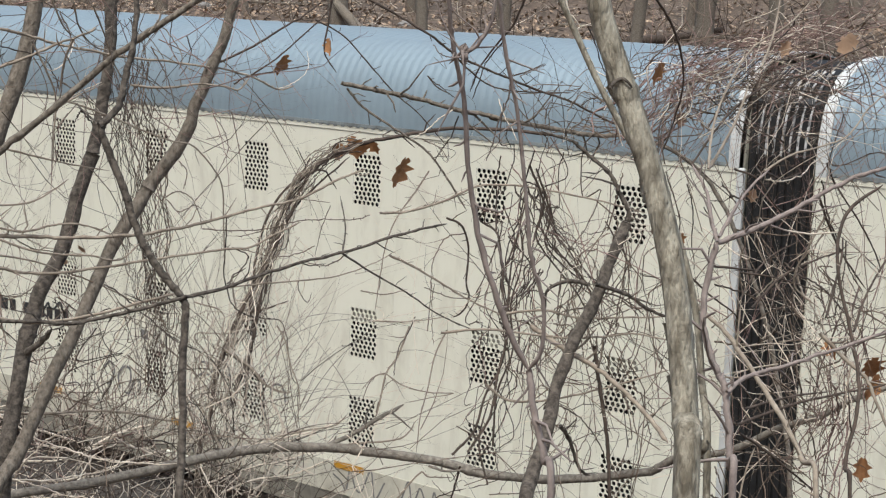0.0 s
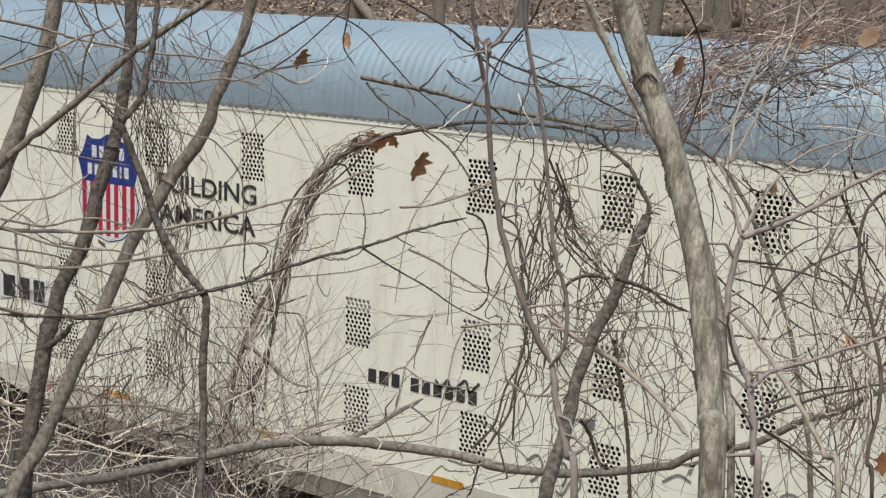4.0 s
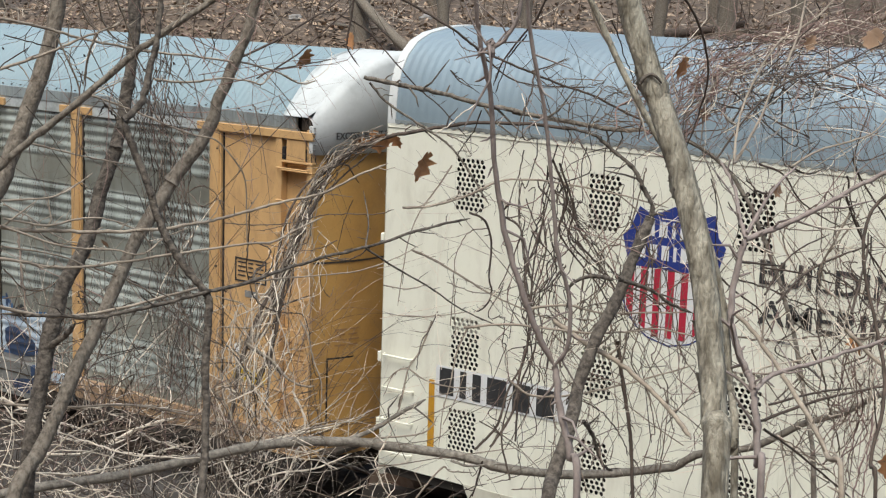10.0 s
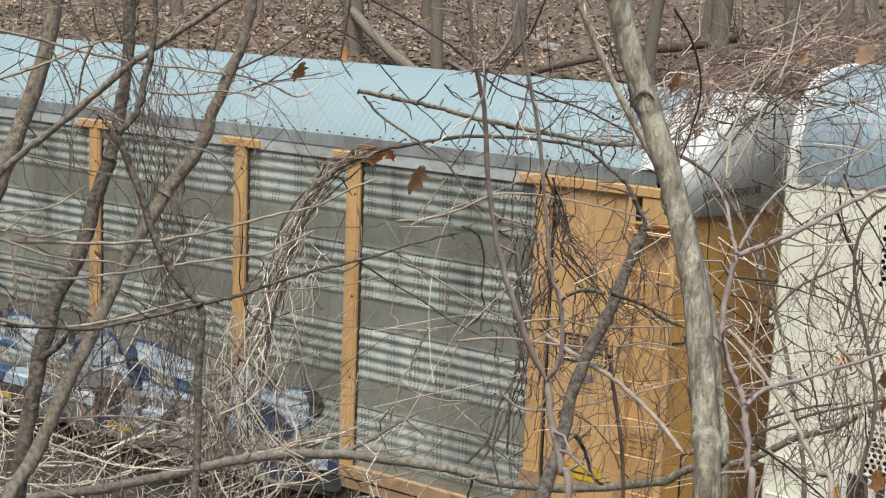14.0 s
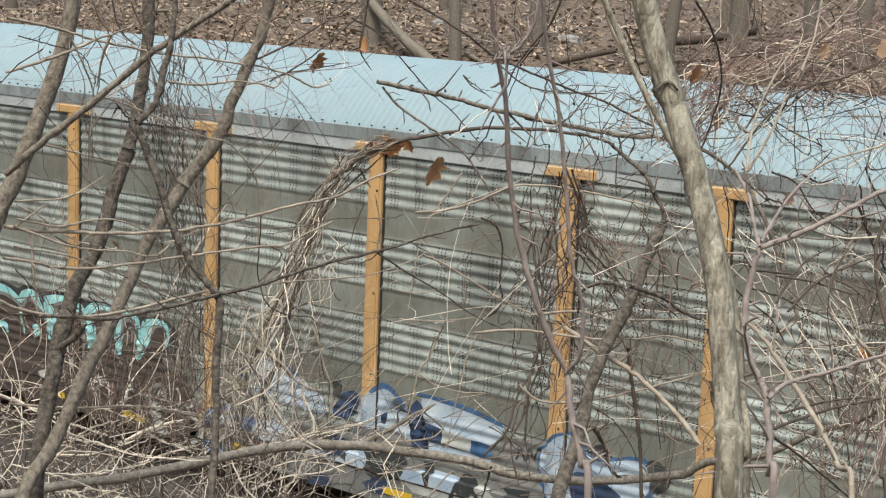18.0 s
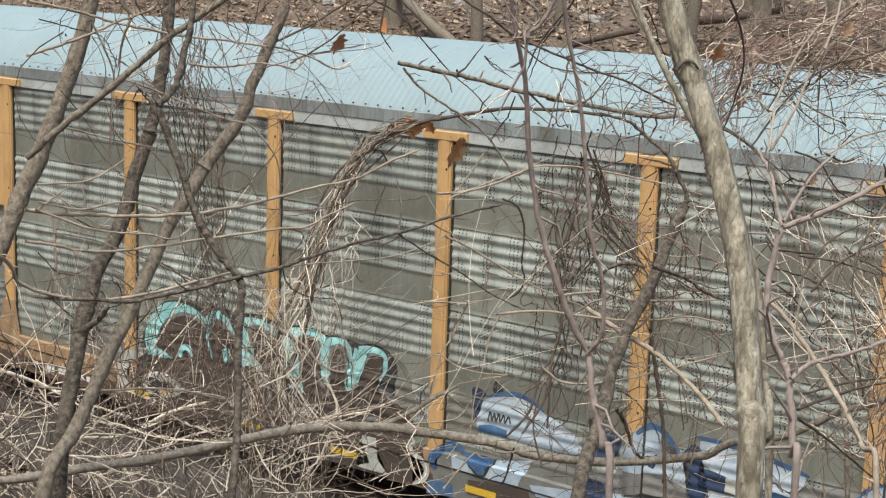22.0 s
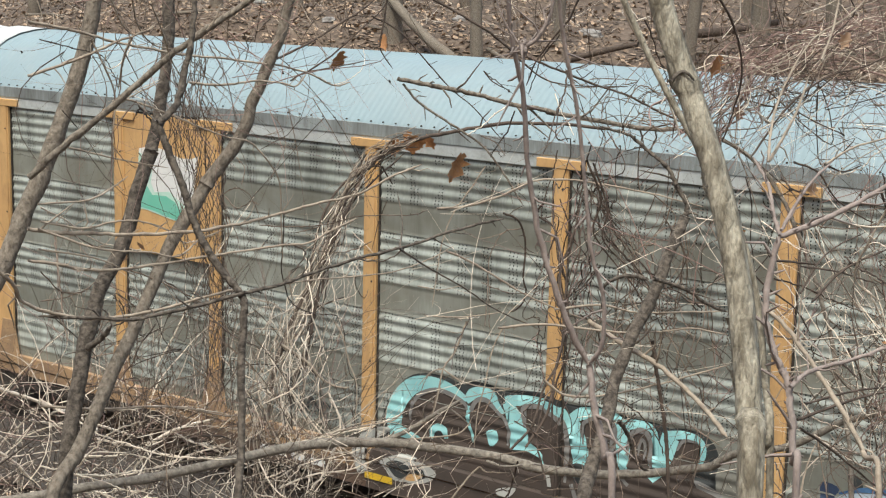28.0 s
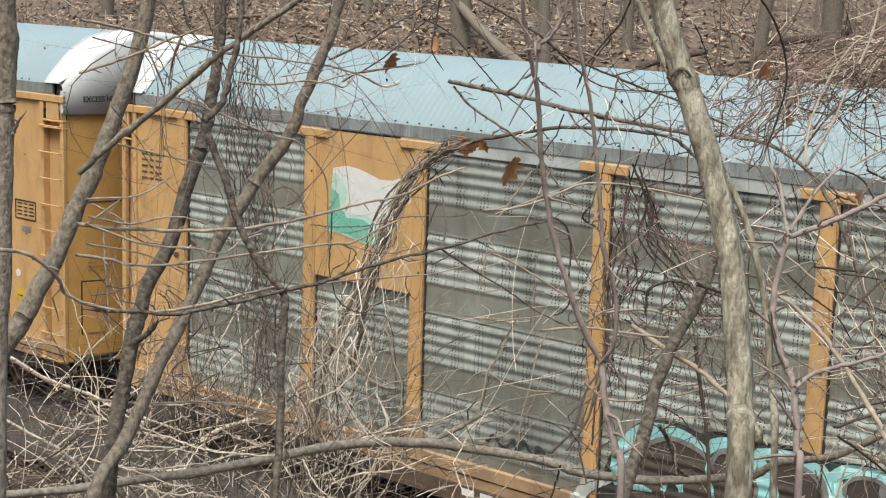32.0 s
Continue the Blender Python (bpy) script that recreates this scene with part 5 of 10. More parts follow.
    spray("pale_mark", rounded([(-43.89, 1.13), (-43.62, 1.20), (-43.72, 1.06), (-43.88, 1.05)]), PALE_MARK, car, 4)
    spray("pale_mark", [(-41.49, 1.16), (-41.25, 1.17), (-41.24, 1.05), (-41.49, 1.05)], PALE_MARK, car, 4)
    spray("pale_mark", [(-41.48, 1.03), (-41.25, 1.01), (-41.23, 0.88), (-41.06, 0.72), (-41.32, 0.71), (-41.60, 0.71), (-41.37, 0.81)], PALE_MARK, car, 4, "pale patch sprayed on the sill")
    spray("pale_drip", ribbon([(-40.75, 1.31), (-40.65, 1.12), (-40.51, 1.04), (-40.43, 0.93), (-40.48, 0.80), (-40.64, 0.70)], [0.026, 0.062, 0.088, 0.088, 0.079, 0.035]), PALE_MARK, car, 4)
    spray("sill_teal", ribbon([(-40.29, 0.98), (-40.35, 1.08), (-40.24, 1.23), (-40.06, 1.32), (-39.92, 1.28)], [0.062, 0.114, 0.114, 0.114, 0.070]), BLUE_SPRAY, car, 4, "blue sprayed swirl")
    spray("sill_teal", [(-39.96, 1.27), (-39.43, 1.30), (-39.58, 1.06), (-39.78, 1.15)], BLUE_SPRAY, car, 4)
    spray("sill_teal", [(-40.40, 0.82), (-40.03, 0.84), (-40.00, 0.67), (-40.43, 0.63)], BLUE_SPRAY, car, 3)
    spray("sill_dark", ribbon([(-39.78, 1.15), (-39.57, 1.05), (-39.42, 1.30)], [0.026, 0.040, 0.026]), BLACK_SPRAY, car, 5)
    spray("sill_white", [(-40.04, 1.21), (-39.78, 1.18), (-39.58, 1.06), (-39.42, 1.27), (-38.91, 1.39), (-39.04, 1.06), (-39.38, 1.05), (-40.03, 1.06)], PALE_SPRAY, car, 3, "white painted stretch of sill")
    spray("sill_white", [(-39.98, 1.01), (-39.41, 1.01), (-39.03, 1.00), (-39.03, 0.91), (-39.79, 0.72), (-39.95, 0.84)], SILVER_SPRAY, car, 2)
    spray("sill_white", [(-36.95, 1.19), (-36.60, 1.21), (-36.51, 1.06), (-36.94, 1.04)], PALE_SPRAY, car, 3)
    spray("sill_dark", [(-36.63, 1.33), (-36.46, 1.36), (-36.49, 1.07), (-36.53, 1.04), (-36.59, 1.19)], BLACK_SPRAY, car, 4)
    spray("sill_white", [(-36.46, 1.26), (-36.07, 1.26), (-36.14, 1.05), (-36.49, 1.06)], PALE_SPRAY, car, 3)
    spray("sill_dark", rounded([(-36.02, 1.31), (-35.84, 1.30), (-35.80, 1.17), (-35.92, 1.05), (-36.09, 1.10)]), BLACK_SPRAY, car, 4)
    spray("sill_dark", rounded([(-37.47, 1.18), (-37.24, 1.23), (-37.10, 0.85), (-37.34, 0.76), (-37.52, 0.86)]), NAVY_SPRAY, car, 3)
    spray("sill_white", [(-37.65, 1.01), (-37.44, 1.15), (-37.41, 0.93), (-37.56, 0.85)], SILVER_SPRAY, car, 3)
    spray("eye_shape", rounded([(-45.74, 1.08), (-45.52, 1.20), (-45.24, 1.22), (-44.90, 1.06), (-45.18, 0.92), (-45.51, 0.87), (-45.65, 0.97)]), PALE_MARK, car, 4, "pale eye shape sprayed on the sill")
    spray("eye_dark", rounded([(-45.63, 1.08), (-45.45, 1.15), (-45.26, 1.10), (-45.24, 0.98), (-45.44, 0.91), (-45.58, 0.99)]), BLACK_SPRAY, car, 5)
    spray("eye_glint", rounded([(-45.34, 0.93), (-45.21, 1.03), (-45.02, 1.05), (-45.19, 0.93)]), ORANGE, car, 6)
    spray("pale_mark", rounded([(-46.21, 1.20), (-46.02, 1.44), (-45.72, 1.52), (-45.65, 1.48), (-45.94, 1.28), (-46.00, 1.09), (-45.97, 0.91), (-46.13, 0.84)]), PALE_MARK, car, 4)
    spray("eye_shape", rounded([(-45.47, 1.08), (-45.29, 1.17), (-45.02, 1.20), (-44.82, 1.10), (-45.02, 0.94), (-45.34, 0.89)]), PALE_MARK, car, 4)
    spray("eye_dark", rounded([(-45.38, 1.05), (-45.24, 1.13), (-45.06, 1.13), (-45.01, 1.01), (-45.30, 0.93)]), BLACK_SPRAY, car, 5)
    spray("dark_cloud", rounded([(-39.84, 2.07), (-39.75, 2.12), (-39.62, 2.07), (-39.69, 1.94), (-39.70, 1.68), (-39.78, 1.76)]), NAVY_SPRAY, car, 0, "navy sprayed haze")
    spray("dark_cloud", rounded([(-39.53, 2.13), (-39.50, 2.25), (-39.42, 2.25), (-39.37, 2.15), (-39.45, 2.08)]), BLACK_SPRAY, car, 0)
    spray("pale_fill", rounded([(-39.73, 1.63), (-39.70, 1.84), (-39.63, 1.99), (-39.48, 2.06), (-39.22, 2.11), (-38.98, 2.10), (-38.77, 2.00), (-38.55, 1.93), (-38.31, 1.81), (-38.23, 1.65), (-38.42, 1.58), (-38.97, 1.58), (-39.35, 1.59)]), PALE_SPRAY, car, 1, "pale blue sprayed fill")
    spray("blue_rim", ribbon([(-39.62, 2.03), (-39.37, 2.12), (-39.15, 2.15), (-38.96, 2.11), (-38.77, 2.02)], [0.022, 0.053, 0.062, 0.053, 0.026]), BLUE_SPRAY, car, 2, "blue sprayed rim")
    spray("blue_stroke", ribbon([(-39.71, 1.62), (-39.54, 1.64), (-39.29, 1.63)], [0.070, 0.114, 0.097]), BLUE_SPRAY, car, 2)
    spray("squiggle", ribbon([(-39.57, 1.74), (-39.55, 1.86), (-39.51, 1.76), (-39.49, 1.85), (-39.45, 1.76), (-39.42, 1.87), (-39.39, 1.77), (-39.35, 1.86), (-39.32, 1.77), (-39.28, 1.85), (-39.24, 1.78)], [0.022, 0.022, 0.022, 0.022, 0.022, 0.022, 0.022, 0.022, 0.022, 0.022, 0.022]), BLACK_SPRAY, car, 3, "black scrawl on the pale fill")
    spray("dark_shard", [(-38.16, 2.06), (-38.05, 2.13), (-37.99, 2.03), (-38.01, 1.88), (-38.13, 1.90)], BLACK_SPRAY, car, 2)
    spray("dark_shard", [(-37.97, 1.95), (-37.80, 2.01), (-37.69, 1.95), (-37.73, 1.75), (-37.86, 1.62), (-38.08, 1.57), (-38.15, 1.69), (-38.02, 1.86)], NAVY_SPRAY, car, 1, "navy sprayed shard")
    spray("pale_fill", [(-37.85, 1.31), (-37.73, 1.68), (-37.60, 1.96), (-37.46, 2.11), (-37.30, 2.18), (-37.17, 2.12), (-37.04, 1.99), (-36.91, 1.89), (-36.85, 1.77), (-36.82, 1.53)], PALE_SPRAY, car, 2)
    spray("blue_rim", ribbon([(-37.47, 2.06), (-37.34, 2.16), (-37.19, 2.14), (-37.04, 2.02), (-36.95, 1.93)], [0.044, 0.079, 0.070, 0.062, 0.026]), BLUE_SPRAY, car, 3)
    spray("dark_shard", [(-37.33, 1.79), (-37.24, 1.85), (-37.23, 1.77), (-37.27, 1.67), (-37.34, 1.68)], NAVY_SPRAY, car, 3)
    spray("grey_fill", [(-37.85, 1.33), (-37.73, 1.58), (-37.44, 1.59), (-37.15, 1.64), (-36.83, 1.54), (-36.85, 1.43), (-37.43, 1.32)], GREY_SPRAY, car, 3, "grey sprayed foot of a letter")
    spray("dark_shard", [(-36.93, 1.93), (-36.78, 2.09), (-36.69, 2.03), (-36.66, 1.81), (-36.71, 1.57), (-36.55, 1.47), (-36.79, 1.42), (-36.86, 1.63), (-36.85, 1.87)], NAVY_SPRAY, car, 4)
    spray("pale_fill", [(-36.71, 2.13), (-36.44, 2.15), (-36.09, 2.10), (-35.67, 2.06), (-35.44, 2.02), (-35.47, 1.89), (-35.62, 1.73), (-35.92, 1.73), (-36.38, 1.74), (-36.58, 1.83), (-36.71, 1.93)], PALE_SPRAY, car, 2)
    spray("blue_rim", ribbon([(-36.78, 2.17), (-36.44, 2.16), (-36.02, 2.13), (-35.56, 2.05), (-35.41, 2.02)], [0.026, 0.057, 0.062, 0.053, 0.022]), BLUE_SPRAY, car, 3)
    spray("blue_stroke", ribbon([(-36.71, 1.74), (-36.54, 1.72), (-36.36, 1.70)], [0.176, 0.202, 0.185]), NAVY_SPRAY, car, 3)
    spray("pale_stroke", ribbon([(-36.37, 1.71), (-36.15, 1.70), (-35.92, 1.69)], [0.158, 0.176, 0.167]), PALE_MARK, car, 4)
    spray("blue_stroke", ribbon([(-35.93, 1.68), (-35.78, 1.67), (-35.62, 1.67)], [0.158, 0.194, 0.158]), BLUE_SPRAY, car, 5)
    spray("pale_fill", [(-36.57, 1.59), (-36.22, 1.59), (-35.95, 1.60), (-35.63, 1.60), (-35.64, 1.48), (-36.60, 1.36)], PALE_SPRAY, car, 1)
    spray("grey_fill", rounded([(-35.38, 1.88), (-35.07, 1.97), (-34.80, 1.98), (-34.81, 1.76), (-34.87, 1.59), (-35.45, 1.55), (-35.42, 1.72)]), GREY_SPRAY, car, 0, "scrubbed grey patch")
    spray("squiggle", ribbon([(-35.27, 1.66), (-35.21, 1.80), (-35.14, 1.67), (-35.08, 1.84), (-35.02, 1.72), (-34.96, 1.86), (-34.88, 1.76)], [0.031, 0.031, 0.031, 0.031, 0.031, 0.031, 0.031]), BLACK_SPRAY, car, 2)
    spray("pale_fill", [(-34.80, 1.98), (-34.70, 2.03), (-34.65, 1.86), (-34.69, 1.60), (-34.85, 1.59), (-34.82, 1.82)], PALE_SPRAY, car, 2)
    spray("dusty_haze", rounded([(-41.28, 2.18), (-41.06, 2.25), (-40.88, 2.16), (-40.76, 1.91), (-40.70, 1.55), (-41.02, 1.41), (-41.40, 1.61), (-41.30, 1.85)]), DUSTY_SPRAY, car, 0, "brownish overspray beside the lettering")
    spray("dusty_haze", rounded([(-40.18, 1.90), (-39.87, 2.02), (-39.74, 1.77), (-39.73, 1.51), (-40.12, 1.39), (-40.21, 1.63)]), DUSTY_SPRAY, car, 0)
    spray("pale_edge", rounded([(-34.86, 1.56), (-34.81, 2.02), (-34.54, 2.16), (-34.31, 2.03), (-34.40, 1.64)]), BLUE_SPRAY, car, 1)
    spray("pale_fill", rounded([(-34.83, 1.58), (-34.77, 1.99), (-34.55, 2.12), (-34.36, 1.99), (-34.44, 1.66)]), PALE_SPRAY, car, 2)
    spray("dark_cloud", rounded([(-34.46, 1.66), (-34.37, 1.93), (-34.12, 2.10), (-33.95, 1.96), (-33.44, 1.98), (-33.42, 1.67), (-33.93, 1.56), (-34.35, 1.55)]), BLACK_SPRAY, car, 0)
    spray("pale_edge", rounded([(-34.95, 1.88), (-34.47, 2.00), (-34.15, 1.93), (-33.56, 2.06), (-33.41, 1.74), (-33.67, 1.46), (-34.78, 1.28)]), BLUE_SPRAY, car, 1)
    spray("pale_fill", rounded([(-34.92, 1.86), (-34.48, 1.97), (-34.15, 1.89), (-33.61, 2.01), (-33.47, 1.74), (-33.71, 1.49), (-34.75, 1.32)]), PALE_SPRAY, car, 2)
    spray("dark_cloud", rounded([(-33.53, 2.00), (-33.38, 2.06), (-33.22, 1.91), (-33.26, 1.76), (-33.42, 1.69)]), BLACK_SPRAY, car, 1)
    spray("dark_cloud", rounded([(-34.51, 1.66), (-34.14, 1.70), (-33.75, 1.48), (-33.82, 1.35), (-34.39, 1.29)]), NAVY_SPRAY, car, 3)
    spray("dark_drip", ribbon([(-34.48, 2.22), (-34.46, 2.11), (-34.47, 2.02)], [0.04, 0.07, 0.05]), NAVY_SPRAY, car, 2)
    spray("sill_fill", [(-39.30, 1.27), (-38.97, 1.34), (-37.79, 1.48), (-36.61, 1.59), (-35.51, 1.73), (-35.48, 1.35), (-36.58, 1.16), (-37.77, 1.04), (-39.06, 0.87)], SILVER_SPRAY, car, 1, "grey painted stretch of sill")
    spray("sill_white", [(-38.87, 1.12), (-38.17, 1.21), (-37.74, 1.05), (-38.78, 0.99)], PALE_SPRAY, car, 5)
    spray("sill_dark", [(-38.19, 1.37), (-37.93, 1.36), (-37.80, 1.16), (-38.18, 1.08)], NAVY_SPRAY, car, 6)
    spray("sill_white", [(-37.83, 1.25), (-37.41, 1.31), (-37.52, 1.05), (-37.81, 1.04)], PALE_SPRAY, car, 5)
    spray("sill_dark", [(-37.53, 1.28), (-36.96, 1.33), (-36.94, 1.07), (-37.32, 0.98)], BLACK_SPRAY, car, 6)
    spray("sill_grey", [(-38.12, 0.99), (-37.66, 0.99), (-37.70, 0.80), (-38.07, 0.73)], GREY_SPRAY, car, 5, "grey stretch of painted sill")
    spray("sill_teal", [(-38.50, 0.79), (-38.12, 0.83), (-38.06, 0.70), (-38.44, 0.62)], NAVY_SPRAY, car, 5)
    spray("sill_brown", [(-39.79, 0.96), (-38.90, 1.05), (-38.80, 0.77), (-39.78, 0.78)], BROWN_SPRAY, car, 5, "brown stretch of painted sill")
    spray("sill_dark", [(-33.82, 1.23), (-33.33, 1.23), (-33.36, 1.02), (-33.79, 0.94)], NAVY_SPRAY, car, 5)
    spray("sill_white", [(-33.30, 1.20), (-33.05, 1.21), (-33.05, 1.08), (-33.32, 1.02)], PALE_SPRAY, car, 5)
    spray("sill_dark", [(-33.02, 1.24), (-32.89, 1.25), (-32.86, 1.12), (-33.02, 1.09)], NAVY_SPRAY, car, 5)
    spray("sill_dark", rounded([(-37.58, 1.31), (-36.96, 1.34), (-36.94, 1.05), (-37.46, 0.97)]), BLACK_SPRAY, car, 3)
    spray("sill_white", [(-36.99, 1.10), (-35.67, 1.24), (-35.43, 1.11), (-35.71, 0.95), (-36.73, 0.91)], PALE_MARK, car, 2)
    spray("sill_dark", ribbon([(-36.17, 0.84), (-36.11, 1.10), (-35.90, 1.20), (-35.67, 1.01)], [0.06, 0.07, 0.07, 0.05]), BLACK_SPRAY, car, 3)
    spray("sill_dark", [(-35.45, 1.27), (-35.05, 1.32), (-35.09, 1.12), (-35.29, 1.15)], BLACK_SPRAY, car, 3)
    spray("sill_dark", rounded([(-34.25, 0.92), (-33.50, 1.01), (-33.61, 0.82), (-34.11, 0.75)]), NAVY_SPRAY, car, 3)
    spray("sill_white", [(-33.50, 1.15), (-33.20, 1.18), (-33.18, 1.04), (-33.46, 1.02)], PALE_MARK, car, 2)
    spray("sill_dark", rounded([(-33.13, 1.17), (-32.95, 1.19), (-32.83, 0.85), (-33.19, 0.82)]), BLACK_SPRAY, car, 3)
    scribble(car, -47.6 - RX, 1.5, 1.0, 0.25, 22, BLACK_SPRAY, 0.022, 12, YN + 0.03)


rack = rack_car()
NX = RX - 27.84
tail = copy_thing(rack, pose(NX, YC, 0))
for w, place, r in list(wheels):
    if w.parent.parent == rack:
        for c in tail.children:
            if c.name.startswith("truck"):
                for q in c.children:
                    if q.name.startswith("wheelset") and abs(q.location.x - place[0]) < 0.01:
                        wheels.append((q, place, r))
tail["label"] = "second grey corrugated rack car with orange posts, coupled behind the first"
paint_letters(rack)
keyed += [(rack, RX), (tail, NX)]


# ---- trees and brush before the train ----
BARKS = {}


def limb(tree, name, r0, r1, foot, pts, mat=None):
    """A tapered stem through points under its tree; foot: the end (0 or -1) that runs on down to the ground."""
    pts = [Vector(q) for q in pts]
    rd = random.Random(len(tree.children) * 7 + int(abs(pts[0].x) * 100))
    if foot is not None:
        e = pts[foot]
        e2 = pts[1 if foot == 0 else -2]
        gz = ground_z(e.x, e.y) - 0.15
        d = (e - e2)
        d.z = 0
        k = max(0.0, e.z - gz)
        add = [Vector((e.x + d.x * 0.6, e.y + d.y * 0.6, e.z - k * 0.45)), Vector((e.x + d.x * 0.8, e.y + d.y * 0.8, gz))] if k > 0.05 else []
        pts = add[::-1] + pts if foot == 0 else pts + add
    c = spline(pts, 9)
    n = len(c)
    rad = []
    for i in range(n):
        t = i / (n - 1)
        rad.append((r0 + (r1 - r0) * t) * (1 + (0.03 if BARKS[tree.name] is PALE_BARK else 0.12) * noise.noise((t * n * 0.35, r0 * 90, 1.7)) + (0.16 if rd.random() < 0.05 and r0 < 0.05 else 0)))
    smooth = BARKS[tree.name] is PALE_BARK
    if r1 < 0.012 and foot != -1:
        rad[-3:] = [rad[-3] * 0.85, rad[-2] * 0.6, rad[-1] * 0.3]
    step = 0.21 if r0 > 0.012 else 0.5
    w = max(r0, r1) * (0.05 if smooth else 0.16 if r0 > 0.012 else 0.45)
    c = [q + Vector((noise.noise((i * step, 1.1, r0 * 77)), noise.noise((i * step, 5.1, r0 * 77)), noise.noise((i * step, 9.1, r0 * 77)))) * w if 0 < i < n - 1 else q for i, q in enumerate(c)]
    g = Geo().tube([q - tree.location for q in c], rad, 16 if max(r0, r1) > 0.02 else 7)
    lump = (0.035 if smooth else 0.085) * max(r0, r1)
    g.v = [tuple(Vector(v) + noise.noise_vector(Vector(v) * (45 if r0 > 0.02 else 90)) * lump) for v in g.v]
    ob = part(name, g, mat or BARKS[tree.name], tree, "", True)
    if r0 < 0.01 and not smooth:
        for i in range(3, n - 2, 4):
            e = (c[i + 1] - c[i]).normalized()
            side = Vector((rd.gauss(0, 1), rd.gauss(0, 0.6), rd.gauss(0.2, 1))).normalized()
            way = (side - e * side.dot(e)).normalized() + e * rd.uniform(0.2, 1.0)
            m = min(rd.choice((0.008, 0.012, 0.02, 0.03, 0.05, 0.12)), rad[i] * 14)
            q = c[i] - tree.location
            bow = Vector((rd.gauss(0, 0.25), rd.gauss(0, 0.25), rd.gauss(0, 0.25)))
            spur = Geo().tube([q, q + way * m * 0.4, q + (way + bow) * m * 0.75, q + (way + bow * 1.2) * m], [rad[i] * 0.5, rad[i] * 0.42, rad[i] * 0.33, rad[i] * 0.15], 4, False)
            part("spur", spur, mat or BARKS[tree.name], ob, "", True)
    return ob


def tree(name, at, label, mat, category="tree", group="bare trees"):
    t = thing(name, (at[0], at[1], ground_z(at[0], at[1]) - 0.05), label, category, group)
    BARKS[t.name] = mat
    return t


sapling = tree("sapling", (-0.653, 1.373), "slender olive-grey sapling trunk with ringed knots, close before the train", PALE_BARK, "tree")
limb(sapling, 'trunk', 0.0131, 0.0149, -1, [(-0.833, 1.436, 7.328), (-0.819, 1.438, 7.270), (-0.793, 1.443, 7.200), (-0.766, 1.446, 7.136), (-0.741, 1.445, 7.073), (-0.717, 1.439, 7.005), (-0.698, 1.427, 6.937), (-0.678, 1.409, 6.859), (-0.653, 1.373, 6.741)])
limb(sapling, 'branch_stub', 0.0086, 0.0053, None, [(-0.670, 1.406, 6.818), (-0.656, 1.399, 6.831), (-0.643, 1.393, 6.845)])
limb(sapling, 'knot', 0.0142, 0.0149, None, [(-0.798, 1.447, 7.206), (-0.796, 1.447, 7.200), (-0.795, 1.448, 7.196)])
limb(sapling, 'knot', 0.0149, 0.0142, None, [(-0.795, 1.448, 7.196), (-0.794, 1.448, 7.192), (-0.792, 1.449, 7.186)])
limb(sapling, 'scar', 0.0024, 0.0013, None, [(-0.794, 1.424, 7.191), (-0.790, 1.427, 7.198), (-0.784, 1.430, 7.201), (-0.779, 1.433, 7.198), (-0.774, 1.435, 7.192)], DARK_BARK)
limb(sapling, 'knot', 0.0142, 0.0149, None, [(-0.757, 1.457, 7.096), (-0.755, 1.458, 7.090), (-0.754, 1.458, 7.086)])
limb(sapling, 'knot', 0.0149, 0.0142, None, [(-0.754, 1.458, 7.086), (-0.752, 1.458, 7.081), (-0.750, 1.458, 7.075)])
limb(sapling, 'scar', 0.0024, 0.0013, None, [(-0.753, 1.434, 7.082), (-0.749, 1.437, 7.089), (-0.743, 1.440, 7.091), (-0.738, 1.443, 7.089), (-0.732, 1.444, 7.083)], DARK_BARK)
limb(sapling, 'knot', 0.0142, 0.0149, None, [(-0.714, 1.450, 6.946), (-0.712, 1.450, 6.940), (-0.710, 1.450, 6.936)])
limb(sapling, 'knot', 0.0149, 0.0142, None, [(-0.710, 1.450, 6.936), (-0.708, 1.450, 6.931), (-0.706, 1.449, 6.926)])
limb(sapling, 'scar', 0.0024, 0.0013, None, [(-0.710, 1.425, 6.934), (-0.706, 1.429, 6.941), (-0.701, 1.433, 6.944), (-0.695, 1.435, 6.942), (-0.689, 1.436, 6.935)], DARK_BARK)
limb(sapling, 'knot', 0.0142, 0.0149, None, [(-0.703, 1.442, 6.894), (-0.700, 1.442, 6.888), (-0.699, 1.442, 6.884)])
limb(sapling, 'knot', 0.0149, 0.0142, None, [(-0.699, 1.442, 6.884), (-0.697, 1.441, 6.880), (-0.695, 1.441, 6.874)])
limb(sapling, 'scar', 0.0024, 0.0013, None, [(-0.699, 1.417, 6.883), (-0.695, 1.421, 6.890), (-0.689, 1.424, 6.892), (-0.684, 1.427, 6.891), (-0.678, 1.427, 6.884)], DARK_BARK)
pale_stem = tree("slender_tree", (-0.783, 1.707), "thin pale bare stem leaning beside the sapling", PALE_BARK, "tree")
limb(pale_stem, 'trunk', 0.0039, 0.0053, -1, [(-1.052, 1.701, 7.318), (-1.021, 1.719, 7.248), (-0.985, 1.736, 7.171), (-0.940, 1.753, 7.093), (-0.890, 1.768, 7.010), (-0.851, 1.768, 6.912), (-0.826, 1.755, 6.815), (-0.783, 1.707, 6.612)])
red_stem = tree("twisted_stem", (-1.046, 1.774), "two twisted reddish bare stems joined low down", RED_BARK, "tree")
